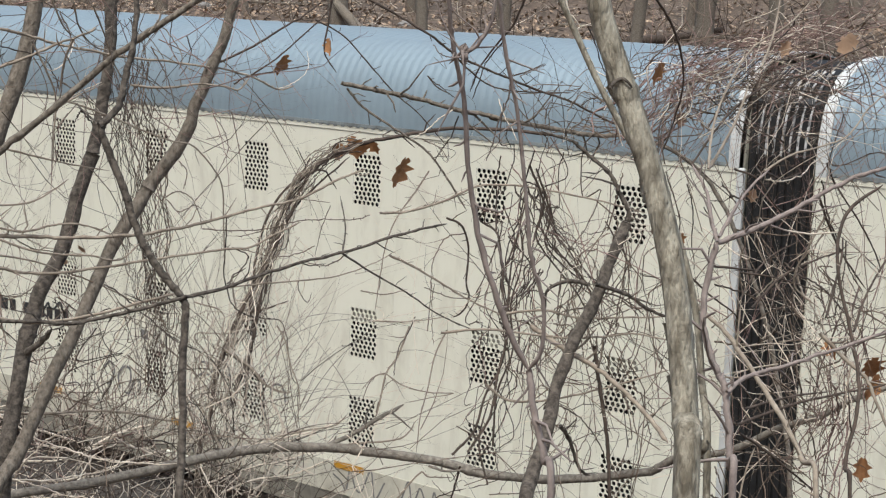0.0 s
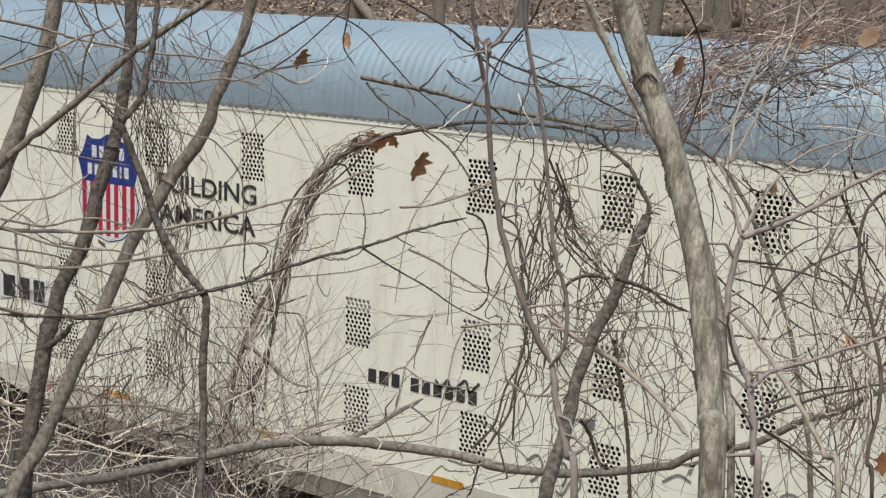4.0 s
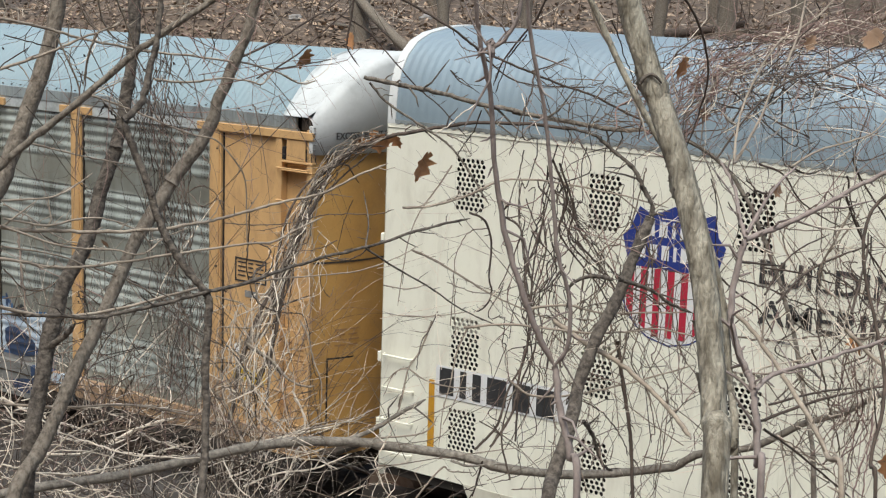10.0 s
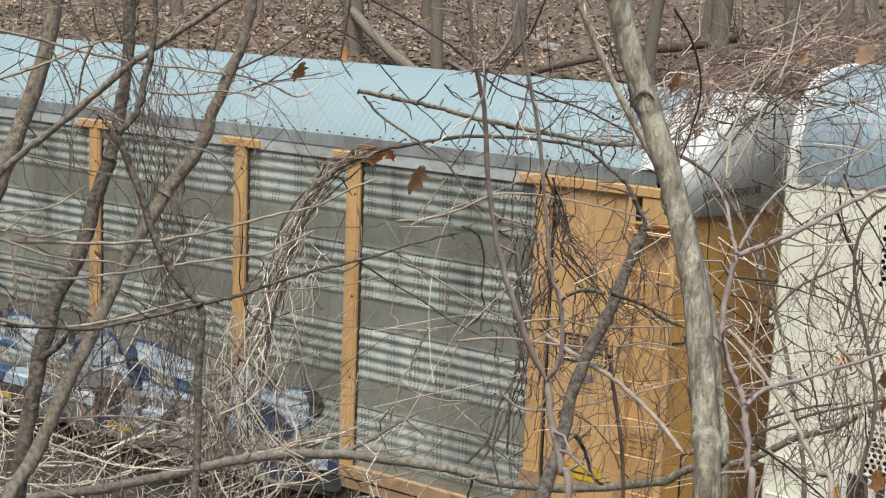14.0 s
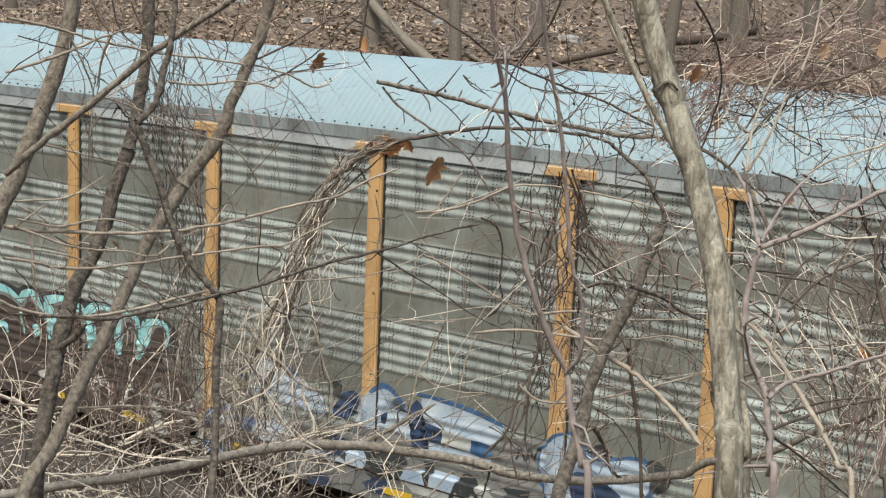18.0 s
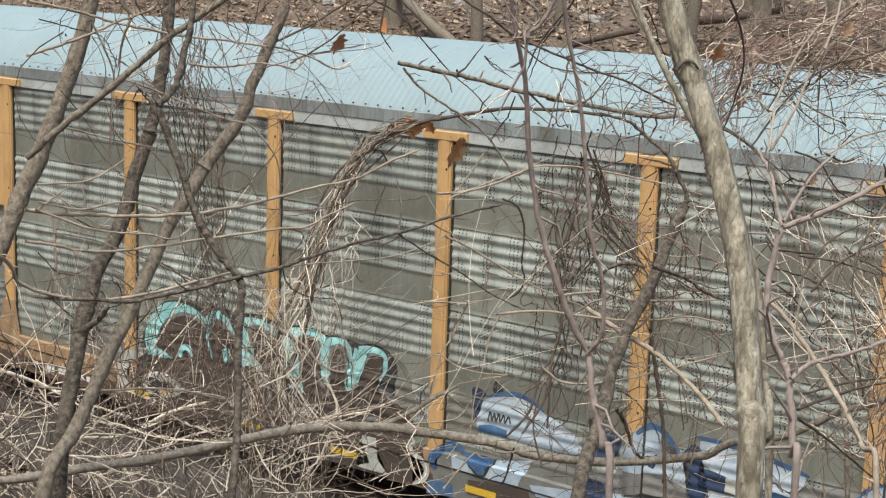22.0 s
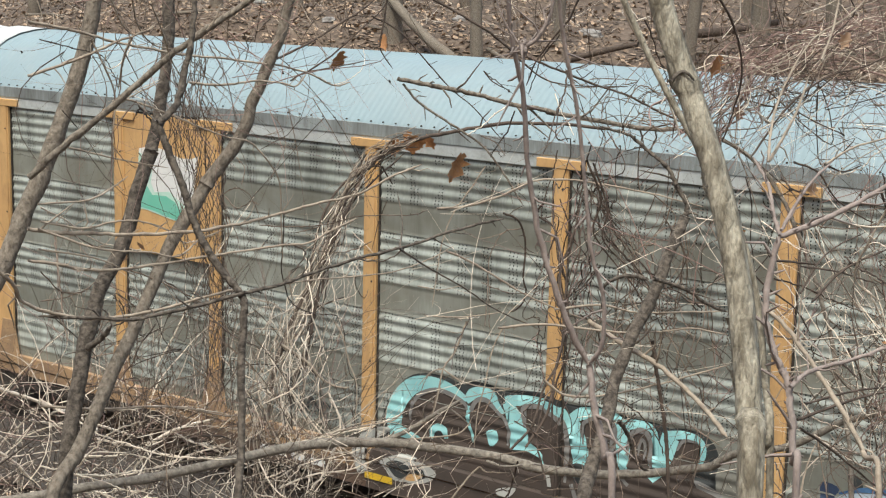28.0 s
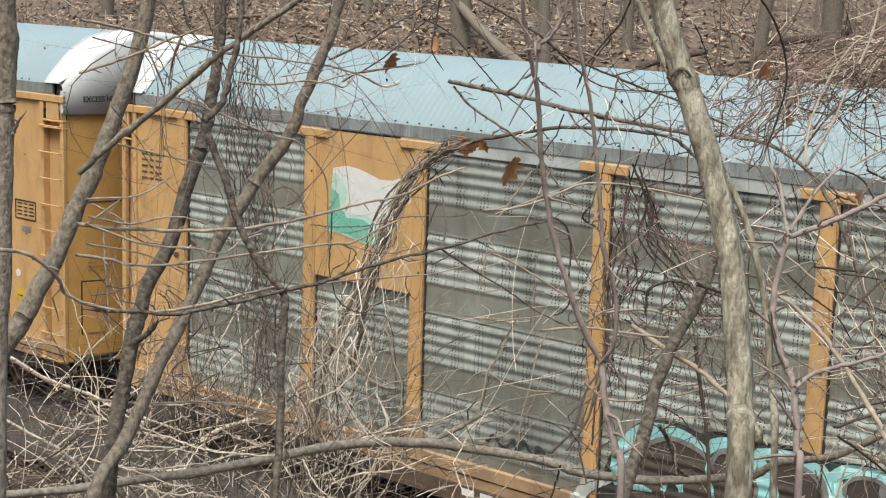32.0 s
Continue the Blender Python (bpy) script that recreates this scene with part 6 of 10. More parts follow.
limb(red_stem, 'trunk', 0.0027, 0.0050, None, [(-1.185, 1.673, 7.299), (-1.190, 1.698, 7.218), (-1.186, 1.725, 7.134), (-1.187, 1.744, 7.040), (-1.176, 1.763, 6.937), (-1.145, 1.787, 6.825), (-1.120, 1.814, 6.755)])
limb(red_stem, 'limb', 0.0027, 0.0032, None, [(-1.136, 1.718, 7.302), (-1.135, 1.741, 7.213), (-1.125, 1.764, 7.122), (-1.117, 1.780, 7.021), (-1.110, 1.791, 6.926), (-1.096, 1.807, 6.854), (-1.099, 1.812, 6.788), (-1.120, 1.814, 6.755)])
limb(red_stem, 'stem_base', 0.0050, 0.0059, -1, [(-1.120, 1.814, 6.755), (-1.103, 1.806, 6.698), (-1.079, 1.799, 6.638), (-1.046, 1.774, 6.528)])
limb(red_stem, 'twig', 0.0030, 0.0021, None, [(-1.167, 1.694, 7.201), (-1.152, 1.702, 7.213), (-1.137, 1.709, 7.243), (-1.130, 1.710, 7.287)])
limb(red_stem, 'twig', 0.0017, 0.0008, None, [(-1.170, 1.693, 7.201), (-1.189, 1.681, 7.233), (-1.202, 1.673, 7.269)])
limb(red_stem, 'knot', 0.0055, 0.0042, None, [(-1.170, 1.693, 7.212), (-1.167, 1.694, 7.201), (-1.165, 1.695, 7.188)])
left_tree = tree("bare_tree", (-4.29, 2.85), "grey-barked bare tree leaning over the bank", BARK, "tree")
limb(left_tree, 'trunk', 0.0336, 0.0253, None, [(-4.26, 3.04, 6.11), (-4.25, 3.14, 6.27), (-4.24, 3.25, 6.48), (-4.22, 3.36, 6.70), (-4.20, 3.46, 6.96), (-4.18, 3.53, 7.26)])
limb(left_tree, 'trunk_base', 0.0365, 0.0336, 0, [(-4.29, 2.85, 5.79), (-4.29, 2.92, 5.93), (-4.26, 3.04, 6.11)])
left_tree_b = tree("bare_tree", (-3.78, 3.02), "dark brown bare tree with a kinked trunk", DARK_BARK, "tree")
limb(left_tree_b, 'trunk', 0.0257, 0.0238, 0, [(-3.78, 3.02, 5.68), (-3.82, 3.10, 5.91), (-3.85, 3.17, 6.09), (-3.86, 3.24, 6.25), (-3.85, 3.33, 6.39), (-3.85, 3.39, 6.55), (-3.84, 3.45, 6.69)])
limb(left_tree_b, 'limb', 0.0214, 0.0182, None, [(-3.84, 3.45, 6.69), (-3.85, 3.50, 6.84), (-3.86, 3.54, 7.00), (-3.88, 3.57, 7.19), (-3.90, 3.59, 7.33)])
limb(left_tree_b, 'branch_stub', 0.0117, 0.0080, None, [(-3.82, 3.15, 6.08), (-3.76, 3.16, 6.12), (-3.71, 3.16, 6.17)])
curved_tree = tree("bare_tree", (-3.71, 2.89), "smooth grey bare tree with a long curved trunk", BARK, "tree")
limb(curved_tree, 'trunk', 0.0221, 0.0217, 0, [(-3.71, 2.89, 5.60), (-3.73, 3.04, 5.79), (-3.74, 3.18, 6.00), (-3.74, 3.32, 6.20), (-3.74, 3.44, 6.39), (-3.71, 3.57, 6.58)])
limb(curved_tree, 'limb', 0.0230, 0.0153, None, [(-3.71, 3.57, 6.58), (-3.64, 3.67, 6.75), (-3.62, 3.70, 6.86), (-3.59, 3.75, 6.99), (-3.56, 3.79, 7.13), (-3.54, 3.81, 7.33)])
limb(curved_tree, 'limb', 0.0112, 0.0090, None, [(-3.77, 2.90, 6.66), (-3.69, 2.96, 6.75), (-3.58, 3.07, 6.88), (-3.46, 3.17, 7.02), (-3.36, 3.24, 7.11), (-3.23, 3.33, 7.22), (-3.13, 3.37, 7.29)])
fork_tree = tree("bare_tree", (-2.81, 2.81), "dark thin bare tree with a sharp elbow and long side branches", DARK_BARK, "tree")
limb(fork_tree, 'trunk', 0.0112, 0.0105, 0, [(-2.81, 2.81, 5.79), (-2.86, 2.88, 6.02), (-2.91, 2.93, 6.23), (-2.93, 2.96, 6.38), (-2.95, 2.96, 6.42), (-2.99, 2.94, 6.47), (-3.03, 2.92, 6.53), (-3.07, 2.91, 6.60), (-3.10, 2.90, 6.69), (-3.14, 2.89, 6.78), (-3.17, 2.87, 6.87)])
limb(fork_tree, 'limb', 0.0105, 0.0075, None, [(-3.17, 2.87, 6.87), (-3.16, 2.93, 6.92), (-3.17, 2.97, 7.01), (-3.17, 3.00, 7.10), (-3.19, 3.03, 7.27)])
limb(fork_tree, 'twig', 0.0033, 0.0021, None, [(-3.17, 2.87, 6.87), (-3.27, 2.92, 6.89), (-3.36, 2.96, 6.91)])
limb(fork_tree, 'branch', 0.0053, 0.0037, None, [(-2.93, 2.96, 6.42), (-2.90, 3.07, 6.43), (-2.88, 3.18, 6.45), (-2.83, 3.32, 6.48), (-2.78, 3.45, 6.50), (-2.73, 3.58, 6.53), (-2.69, 3.70, 6.55), (-2.66, 3.80, 6.56)])
limb(fork_tree, 'branch', 0.0053, 0.0052, None, [(-2.93, 2.96, 6.42), (-3.00, 2.86, 6.39), (-3.06, 2.77, 6.37), (-3.10, 2.70, 6.36), (-3.15, 2.63, 6.37), (-3.24, 2.51, 6.38)])
limb(fork_tree, 'twig', 0.0032, 0.0021, None, [(-2.84, 3.52, 6.48), (-2.81, 3.63, 6.41), (-2.76, 3.74, 6.34), (-2.71, 3.85, 6.26), (-2.64, 3.98, 6.19)])
limb(fork_tree, 'twig', 0.0029, 0.0018, None, [(-2.84, 3.52, 6.48), (-2.91, 3.62, 6.54), (-2.99, 3.69, 6.62)])
fallen_limb = tree("fallen_limb", (-4.41, 2.40), "long fallen grey limb with a broken stub lying across the brush", LIMB_BARK, "branch")
limb(fallen_limb, 'trunk', 0.0145, 0.0187, None, [(-4.41, 2.40, 5.52), (-4.24, 2.79, 5.53), (-4.08, 3.10, 5.53), (-3.98, 3.30, 5.54), (-3.87, 3.50, 5.55), (-3.72, 3.74, 5.59), (-3.61, 3.94, 5.61), (-3.51, 4.09, 5.61), (-3.38, 4.26, 5.59)])
limb(fallen_limb, 'limb', 0.0187, 0.0153, None, [(-3.38, 4.26, 5.59), (-3.20, 4.37, 5.57), (-3.07, 4.43, 5.56), (-2.92, 4.50, 5.53), (-2.72, 4.61, 5.53), (-2.54, 4.70, 5.56), (-2.41, 4.76, 5.59)])
limb(fallen_limb, 'limb', 0.0153, 0.0085, None, [(-2.41, 4.76, 5.59), (-2.31, 4.76, 5.66), (-2.13, 4.78, 5.72), (-1.96, 4.81, 5.83), (-1.82, 4.81, 5.90), (-1.71, 4.80, 5.98), (-1.52, 4.82, 6.08)])
limb(fallen_limb, 'branch_stub', 0.0095, 0.0075, None, [(-3.45, 4.20, 5.60), (-3.38, 4.26, 5.64), (-3.31, 4.32, 5.70), (-3.23, 4.38, 5.76)])
limb(fallen_limb, 'twig', 0.0054, 0.0030, None, [(-3.08, 4.34, 5.57), (-3.00, 4.33, 5.57), (-2.92, 4.34, 5.59)])
pale_branch = tree("pale_branch", (-1.13, 3.01), "pale grey bare branch leaning across the brush", CANE, "branch")
limb(pale_branch, 'trunk', 0.0074, 0.0046, 0, [(-1.13, 3.01, 6.19), (-1.21, 3.10, 6.30), (-1.33, 3.18, 6.40), (-1.46, 3.24, 6.50), (-1.57, 3.29, 6.55), (-1.68, 3.33, 6.58)])
limb(pale_branch, 'limb', 0.0038, 0.0024, None, [(-1.49, 3.14, 6.90), (-1.50, 3.22, 6.94), (-1.50, 3.29, 7.00), (-1.51, 3.37, 7.08)])
limb(pale_branch, 'limb', 0.0029, 0.0019, None, [(-1.45, 3.05, 6.91), (-1.48, 3.12, 6.97), (-1.50, 3.19, 7.03), (-1.50, 3.27, 7.11), (-1.49, 3.35, 7.17), (-1.45, 3.44, 7.22), (-1.42, 3.52, 7.29)])
limb(pale_branch, 'twig', 0.0029, 0.0018, None, [(-1.37, 3.11, 7.13), (-1.39, 3.21, 7.20), (-1.42, 3.31, 7.30)])
limb(pale_branch, 'twig', 0.0019, 0.0012, None, [(-1.026, 2.370, 7.003), (-1.004, 2.426, 7.027), (-0.978, 2.482, 7.039), (-0.951, 2.537, 7.057), (-0.935, 2.589, 7.104), (-0.900, 2.647, 7.153)])
limb(pale_branch, 'twig', 0.0030, 0.0019, None, [(-1.50, 3.88, 6.71), (-1.54, 3.88, 6.62), (-1.57, 3.88, 6.55), (-1.57, 3.90, 6.50), (-1.51, 3.93, 6.45)])
limb(pale_branch, 'limb', 0.0058, 0.0035, None, [(-1.40, 3.65, 6.45), (-1.33, 3.66, 6.39), (-1.28, 3.67, 6.35), (-1.24, 3.66, 6.29), (-1.18, 3.66, 6.18)])
limb(pale_branch, 'twig', 0.0029, 0.0017, None, [(-1.51, 3.47, 6.01), (-1.51, 3.50, 6.09), (-1.50, 3.53, 6.16)])
right_vine = tree("woody_vine", (-1.13, 3.21), "thin brown woody vine climbing out of the brush", DARK_TWIG, "vine")
limb(right_vine, 'trunk', 0.0050, 0.0040, 0, [(-1.13, 3.21, 6.12), (-1.17, 3.27, 6.25), (-1.18, 3.35, 6.39), (-1.23, 3.40, 6.52), (-1.29, 3.44, 6.67), (-1.30, 3.50, 6.78), (-1.24, 3.56, 6.85)])
limb(right_vine, 'twig', 0.0036, 0.0023, None, [(-1.52, 3.88, 6.76), (-1.51, 3.94, 6.68), (-1.49, 4.01, 6.59), (-1.44, 4.08, 6.49)])
limb(right_vine, 'twig', 0.0029, 0.0018, None, [(-1.51, 3.89, 6.85), (-1.50, 3.94, 6.79), (-1.45, 4.00, 6.69), (-1.42, 4.05, 6.61), (-1.41, 4.10, 6.54)])
limb(right_vine, 'twig', 0.0042, 0.0028, None, [(-1.55, 3.52, 6.21), (-1.52, 3.65, 6.22), (-1.48, 3.78, 6.23), (-1.44, 3.91, 6.23), (-1.31, 4.07, 6.26)])
limb(right_vine, 'twig', 0.0035, 0.0023, None, [(-1.54, 3.54, 6.25), (-1.51, 3.77, 6.24), (-1.49, 4.00, 6.21)])
limb(right_vine, 'twig', 0.0035, 0.0023, None, [(-1.54, 3.52, 6.19), (-1.52, 3.66, 6.11), (-1.47, 3.79, 6.01), (-1.44, 3.92, 5.92)])
limb(right_vine, 'twig', 0.0029, 0.0018, None, [(-1.73, 3.80, 6.82), (-1.69, 3.87, 6.79), (-1.66, 3.92, 6.72), (-1.62, 3.99, 6.67), (-1.59, 4.05, 6.64)])
limb(right_vine, 'twig', 0.0029, 0.0018, None, [(-1.67, 3.76, 6.48), (-1.67, 3.85, 6.54), (-1.66, 3.94, 6.58), (-1.61, 4.04, 6.62)])
limb(right_vine, 'twig', 0.0029, 0.0018, None, [(-1.68, 3.77, 6.55), (-1.62, 3.87, 6.53), (-1.58, 3.96, 6.50), (-1.56, 4.03, 6.48)])
limb(right_vine, 'twig', 0.0036, 0.0023, None, [(-1.64, 3.77, 6.46), (-1.61, 3.88, 6.53), (-1.56, 3.98, 6.57), (-1.52, 4.07, 6.59)])
limb(right_vine, 'twig', 0.0029, 0.0018, None, [(-1.66, 3.83, 6.82), (-1.65, 3.94, 6.79), (-1.64, 4.05, 6.80)])
limb(right_vine, 'twig', 0.0036, 0.0023, None, [(-1.95, 3.72, 7.26), (-1.94, 3.79, 7.20), (-1.94, 3.86, 7.12), (-1.95, 3.91, 7.03), (-1.99, 3.95, 6.93), (-2.04, 3.98, 6.82)])
limb(right_vine, 'twig', 0.0029, 0.0019, None, [(-1.83, 3.75, 6.83), (-1.78, 3.85, 6.96), (-1.72, 3.96, 7.04), (-1.65, 4.05, 7.07), (-1.57, 4.15, 7.13), (-1.46, 4.26, 7.20)])
limb(right_vine, 'twig', 0.0036, 0.0023, None, [(-1.46, 3.84, 6.45), (-1.48, 3.97, 6.58), (-1.52, 4.08, 6.63)])
limb(right_vine, 'twig', 0.0036, 0.0023, None, [(-1.39, 3.86, 6.42), (-1.40, 3.95, 6.49), (-1.39, 4.04, 6.57), (-1.37, 4.13, 6.64)])
limb(right_vine, 'twig', 0.0036, 0.0023, None, [(-1.75, 3.75, 6.56), (-1.72, 3.87, 6.54), (-1.71, 3.98, 6.52)])
limb(right_vine, 'twig', 0.0029, 0.0018, None, [(-1.81, 3.71, 6.54), (-1.77, 3.79, 6.47), (-1.73, 3.87, 6.41), (-1.71, 3.94, 6.33)])
upper_right_branch = tree("overhanging_branch", (-1.55, 2.57), "pale thin overhanging branch", PALE_TWIG, "branch")
limb(upper_right_branch, 'trunk', 0.0040, 0.0019, None, [(-1.55, 2.57, 7.31), (-1.56, 2.62, 7.22), (-1.54, 2.68, 7.14), (-1.53, 2.74, 7.06), (-1.52, 2.79, 6.97)])
forked_stem = tree("forked_stem", (-0.740, 1.686), "thin grey bare stem forking at waist height", RED_BARK, "tree")
limb(forked_stem, 'trunk', 0.0051, 0.0042, 0, [(-0.740, 1.686, 6.629), (-0.761, 1.716, 6.718), (-0.778, 1.735, 6.784), (-0.789, 1.743, 6.809), (-0.801, 1.747, 6.824), (-0.818, 1.752, 6.853), (-0.831, 1.760, 6.887), (-0.834, 1.777, 6.942), (-0.831, 1.790, 6.978)])
limb(forked_stem, 'limb', 0.0031, 0.0020, None, [(-0.831, 1.790, 6.978), (-0.856, 1.820, 7.001), (-0.880, 1.851, 7.032), (-0.915, 1.875, 7.064)])
limb(forked_stem, 'limb', 0.0024, 0.0015, None, [(-0.831, 1.792, 6.985), (-0.831, 1.834, 7.016), (-0.828, 1.876, 7.043), (-0.822, 1.918, 7.063)])
limb(forked_stem, 'limb', 0.0038, 0.0026, None, [(-0.831, 1.790, 6.978), (-0.803, 1.828, 6.993), (-0.768, 1.869, 7.017), (-0.739, 1.906, 7.042), (-0.709, 1.941, 7.063), (-0.664, 1.981, 7.084)])
limb(forked_stem, 'limb', 0.0031, 0.0022, None, [(-0.777, 1.729, 6.803), (-0.773, 1.761, 6.814), (-0.762, 1.793, 6.819), (-0.737, 1.831, 6.827), (-0.715, 1.868, 6.837), (-0.680, 1.911, 6.852), (-0.624, 1.960, 6.879)])
dead_branch = tree("dead_branch", (-1.79, 4.55), "dead broken-off branch with a blunt tip", BARK, "branch")
limb(dead_branch, 'trunk', 0.0088, 0.0098, None, [(-3.71, 4.57, 6.89), (-3.65, 4.65, 6.87), (-3.57, 4.73, 6.85), (-3.50, 4.81, 6.83), (-3.42, 4.89, 6.80), (-3.34, 4.97, 6.78), (-3.22, 5.07, 6.75), (-3.12, 5.16, 6.73), (-3.02, 5.24, 6.71), (-2.91, 5.33, 6.71)])
limb(dead_branch, 'limb', 0.0048, 0.0038, None, [(-3.69, 4.58, 6.87), (-3.65, 4.63, 6.80), (-3.57, 4.70, 6.73), (-3.49, 4.78, 6.66), (-3.44, 4.82, 6.60), (-3.39, 4.87, 6.50), (-3.34, 4.90, 6.41)])
limb(dead_branch, 'base', 0.0070, 0.0095, -1, [(-2.91, 5.33, 6.71), (-2.67, 5.25, 6.69), (-2.43, 5.15, 6.58), (-2.19, 5.01, 6.31), (-1.97, 4.82, 5.94), (-1.79, 4.55, 5.54)])
leaning_tree = tree("bare_tree", (-2.26, 3.66), "dark leaning bare tree wound with vines", DARK_BARK, "tree")
limb(leaning_tree, 'trunk', 0.0224, 0.0174, 0, [(-2.26, 3.66, 5.68), (-2.30, 3.77, 5.84), (-2.32, 3.88, 5.96), (-2.35, 3.97, 6.06), (-2.35, 4.07, 6.20), (-2.34, 4.18, 6.33), (-2.34, 4.27, 6.45), (-2.34, 4.35, 6.54)])
limb(leaning_tree, 'limb', 0.0095, 0.0042, None, [(-2.34, 4.35, 6.54), (-2.34, 4.36, 6.58), (-2.37, 4.35, 6.63), (-2.40, 4.34, 6.69), (-2.46, 4.32, 6.74), (-2.52, 4.29, 6.79), (-2.61, 4.24, 6.82)])
limb(leaning_tree, 'branch', 0.0075, 0.0047, None, [(-2.31, 4.11, 6.38), (-2.30, 4.17, 6.36), (-2.26, 4.24, 6.33), (-2.22, 4.31, 6.28), (-2.18, 4.37, 6.25)])
limb(leaning_tree, 'branch', 0.0068, 0.0042, None, [(-2.37, 4.18, 6.36), (-2.44, 4.18, 6.36), (-2.49, 4.17, 6.34), (-2.52, 4.17, 6.31), (-2.53, 4.18, 6.23)])
limb(leaning_tree, 'branch', 0.0065, 0.0041, None, [(-2.28, 3.89, 5.98), (-2.28, 3.95, 5.92), (-2.27, 4.00, 5.82), (-2.27, 4.07, 5.78)])
arching_vine = tree("woody_vine", (-4.57, 4.70), "woody vine arching over the brush with dead leaves", DARK_TWIG, "vine")
limb(arching_vine, 'trunk', 0.0108, 0.0086, 0, [(-4.57, 4.70, 5.15), (-4.60, 4.80, 5.35), (-4.63, 4.88, 5.53), (-4.64, 4.95, 5.66), (-4.63, 5.02, 5.78), (-4.61, 5.12, 5.94), (-4.58, 5.22, 6.10), (-4.57, 5.29, 6.22), (-4.54, 5.38, 6.39)])
limb(arching_vine, 'stem', 0.0099, 0.0075, None, [(-4.54, 5.38, 6.39), (-4.50, 5.45, 6.46), (-4.39, 5.57, 6.53), (-4.26, 5.70, 6.57), (-4.08, 5.85, 6.61), (-3.88, 6.01, 6.61), (-3.68, 6.15, 6.59)])
limb(arching_vine, 'stem', 0.0096, 0.0063, None, [(-4.53, 4.88, 5.47), (-4.54, 4.99, 5.63), (-4.57, 5.07, 5.77), (-4.61, 5.16, 5.96), (-4.63, 5.26, 6.15), (-4.61, 5.38, 6.34), (-4.54, 5.53, 6.46)])
limb(arching_vine, 'stem', 0.0073, 0.0045, None, [(-4.60, 5.05, 5.77), (-4.64, 5.12, 5.96), (-4.66, 5.21, 6.16), (-4.64, 5.31, 6.30), (-4.56, 5.45, 6.42), (-4.43, 5.62, 6.52)])
limb(arching_vine, 'stem', 0.0061, 0.0038, None, [(-4.56, 5.11, 5.87), (-4.60, 5.19, 6.06), (-4.58, 5.32, 6.23), (-4.53, 5.45, 6.35), (-4.47, 5.58, 6.46)])
limb(arching_vine, 'stem', 0.0061, 0.0038, None, [(-4.54, 4.95, 5.33), (-4.61, 5.06, 5.53), (-4.67, 5.16, 5.71), (-4.76, 5.21, 5.88)])
long_branch = tree("long_branch", (-3.60, 2.76), "long thin bare branch reaching over the bank", CANE, "branch")
limb(long_branch, 'trunk', 0.0064, 0.0035, None, [(-3.60, 2.76, 6.54), (-3.57, 2.85, 6.52), (-3.54, 2.95, 6.51), (-3.49, 3.06, 6.50), (-3.42, 3.19, 6.50), (-3.36, 3.30, 6.51), (-3.33, 3.40, 6.52), (-3.29, 3.49, 6.54), (-3.22, 3.60, 6.57), (-3.17, 3.71, 6.59), (-3.10, 3.82, 6.65), (-3.06, 3.90, 6.68)])
limb(long_branch, 'branch', 0.0048, 0.0031, None, [(-3.59, 2.75, 6.45), (-3.55, 2.84, 6.43), (-3.54, 2.90, 6.41), (-3.50, 3.00, 6.40), (-3.44, 3.10, 6.41), (-3.39, 3.21, 6.42), (-3.34, 3.31, 6.43), (-3.24, 3.45, 6.45), (-3.21, 3.52, 6.45), (-3.17, 3.60, 6.49), (-3.14, 3.68, 6.52)])
limb(long_branch, 'twig', 0.0036, 0.0023, None, [(-3.58, 2.79, 6.56), (-3.54, 2.91, 6.53), (-3.52, 3.00, 6.54), (-3.50, 3.07, 6.54), (-3.49, 3.14, 6.52), (-3.48, 3.21, 6.49)])
limb(long_branch, 'twig', 0.0036, 0.0023, None, [(-3.58, 2.78, 6.54), (-3.51, 2.91, 6.48), (-3.48, 2.99, 6.46), (-3.44, 3.08, 6.45), (-3.41, 3.16, 6.43), (-3.40, 3.24, 6.47), (-3.37, 3.32, 6.50)])
limb(long_branch, 'twig', 0.0032, 0.0020, None, [(-3.58, 2.78, 6.48), (-3.54, 2.97, 6.43), (-3.52, 3.12, 6.35)])
limb(long_branch, 'twig', 0.0032, 0.0020, None, [(-3.59, 2.79, 6.61), (-3.55, 2.94, 6.61), (-3.56, 3.05, 6.64), (-3.59, 3.13, 6.66)])
limb(long_branch, 'twig', 0.0045, 0.0029, None, [(-3.96, 3.06, 5.88), (-3.90, 3.24, 5.84), (-3.84, 3.43, 5.82), (-3.82, 3.57, 5.79), (-3.78, 3.71, 5.74), (-3.79, 3.81, 5.72)])
top_branch = tree("overhanging_branch", (-3.80, 2.93), "thin tan bare branch overhanging the bank", CANE, "branch")
limb(top_branch, 'trunk', 0.0050, 0.0028, None, [(-3.80, 2.93, 7.12), (-3.78, 3.04, 7.10), (-3.77, 3.13, 7.08), (-3.75, 3.25, 7.05), (-3.72, 3.36, 7.03), (-3.69, 3.47, 7.01), (-3.65, 3.58, 7.00), (-3.59, 3.72, 6.98), (-3.58, 3.80, 6.97), (-3.55, 3.91, 6.94), (-3.53, 4.00, 6.90), (-3.52, 4.08, 6.91)])
limb(top_branch, 'branch', 0.0050, 0.0031, None, [(-3.79, 2.92, 6.96), (-3.75, 3.01, 6.99), (-3.72, 3.09, 7.02), (-3.68, 3.17, 7.06), (-3.64, 3.24, 7.09), (-3.63, 3.28, 7.11)])
limb(top_branch, 'twig', 0.0033, 0.0020, None, [(-3.65, 3.11, 7.22), (-3.66, 3.17, 7.12), (-3.68, 3.23, 7.08)])
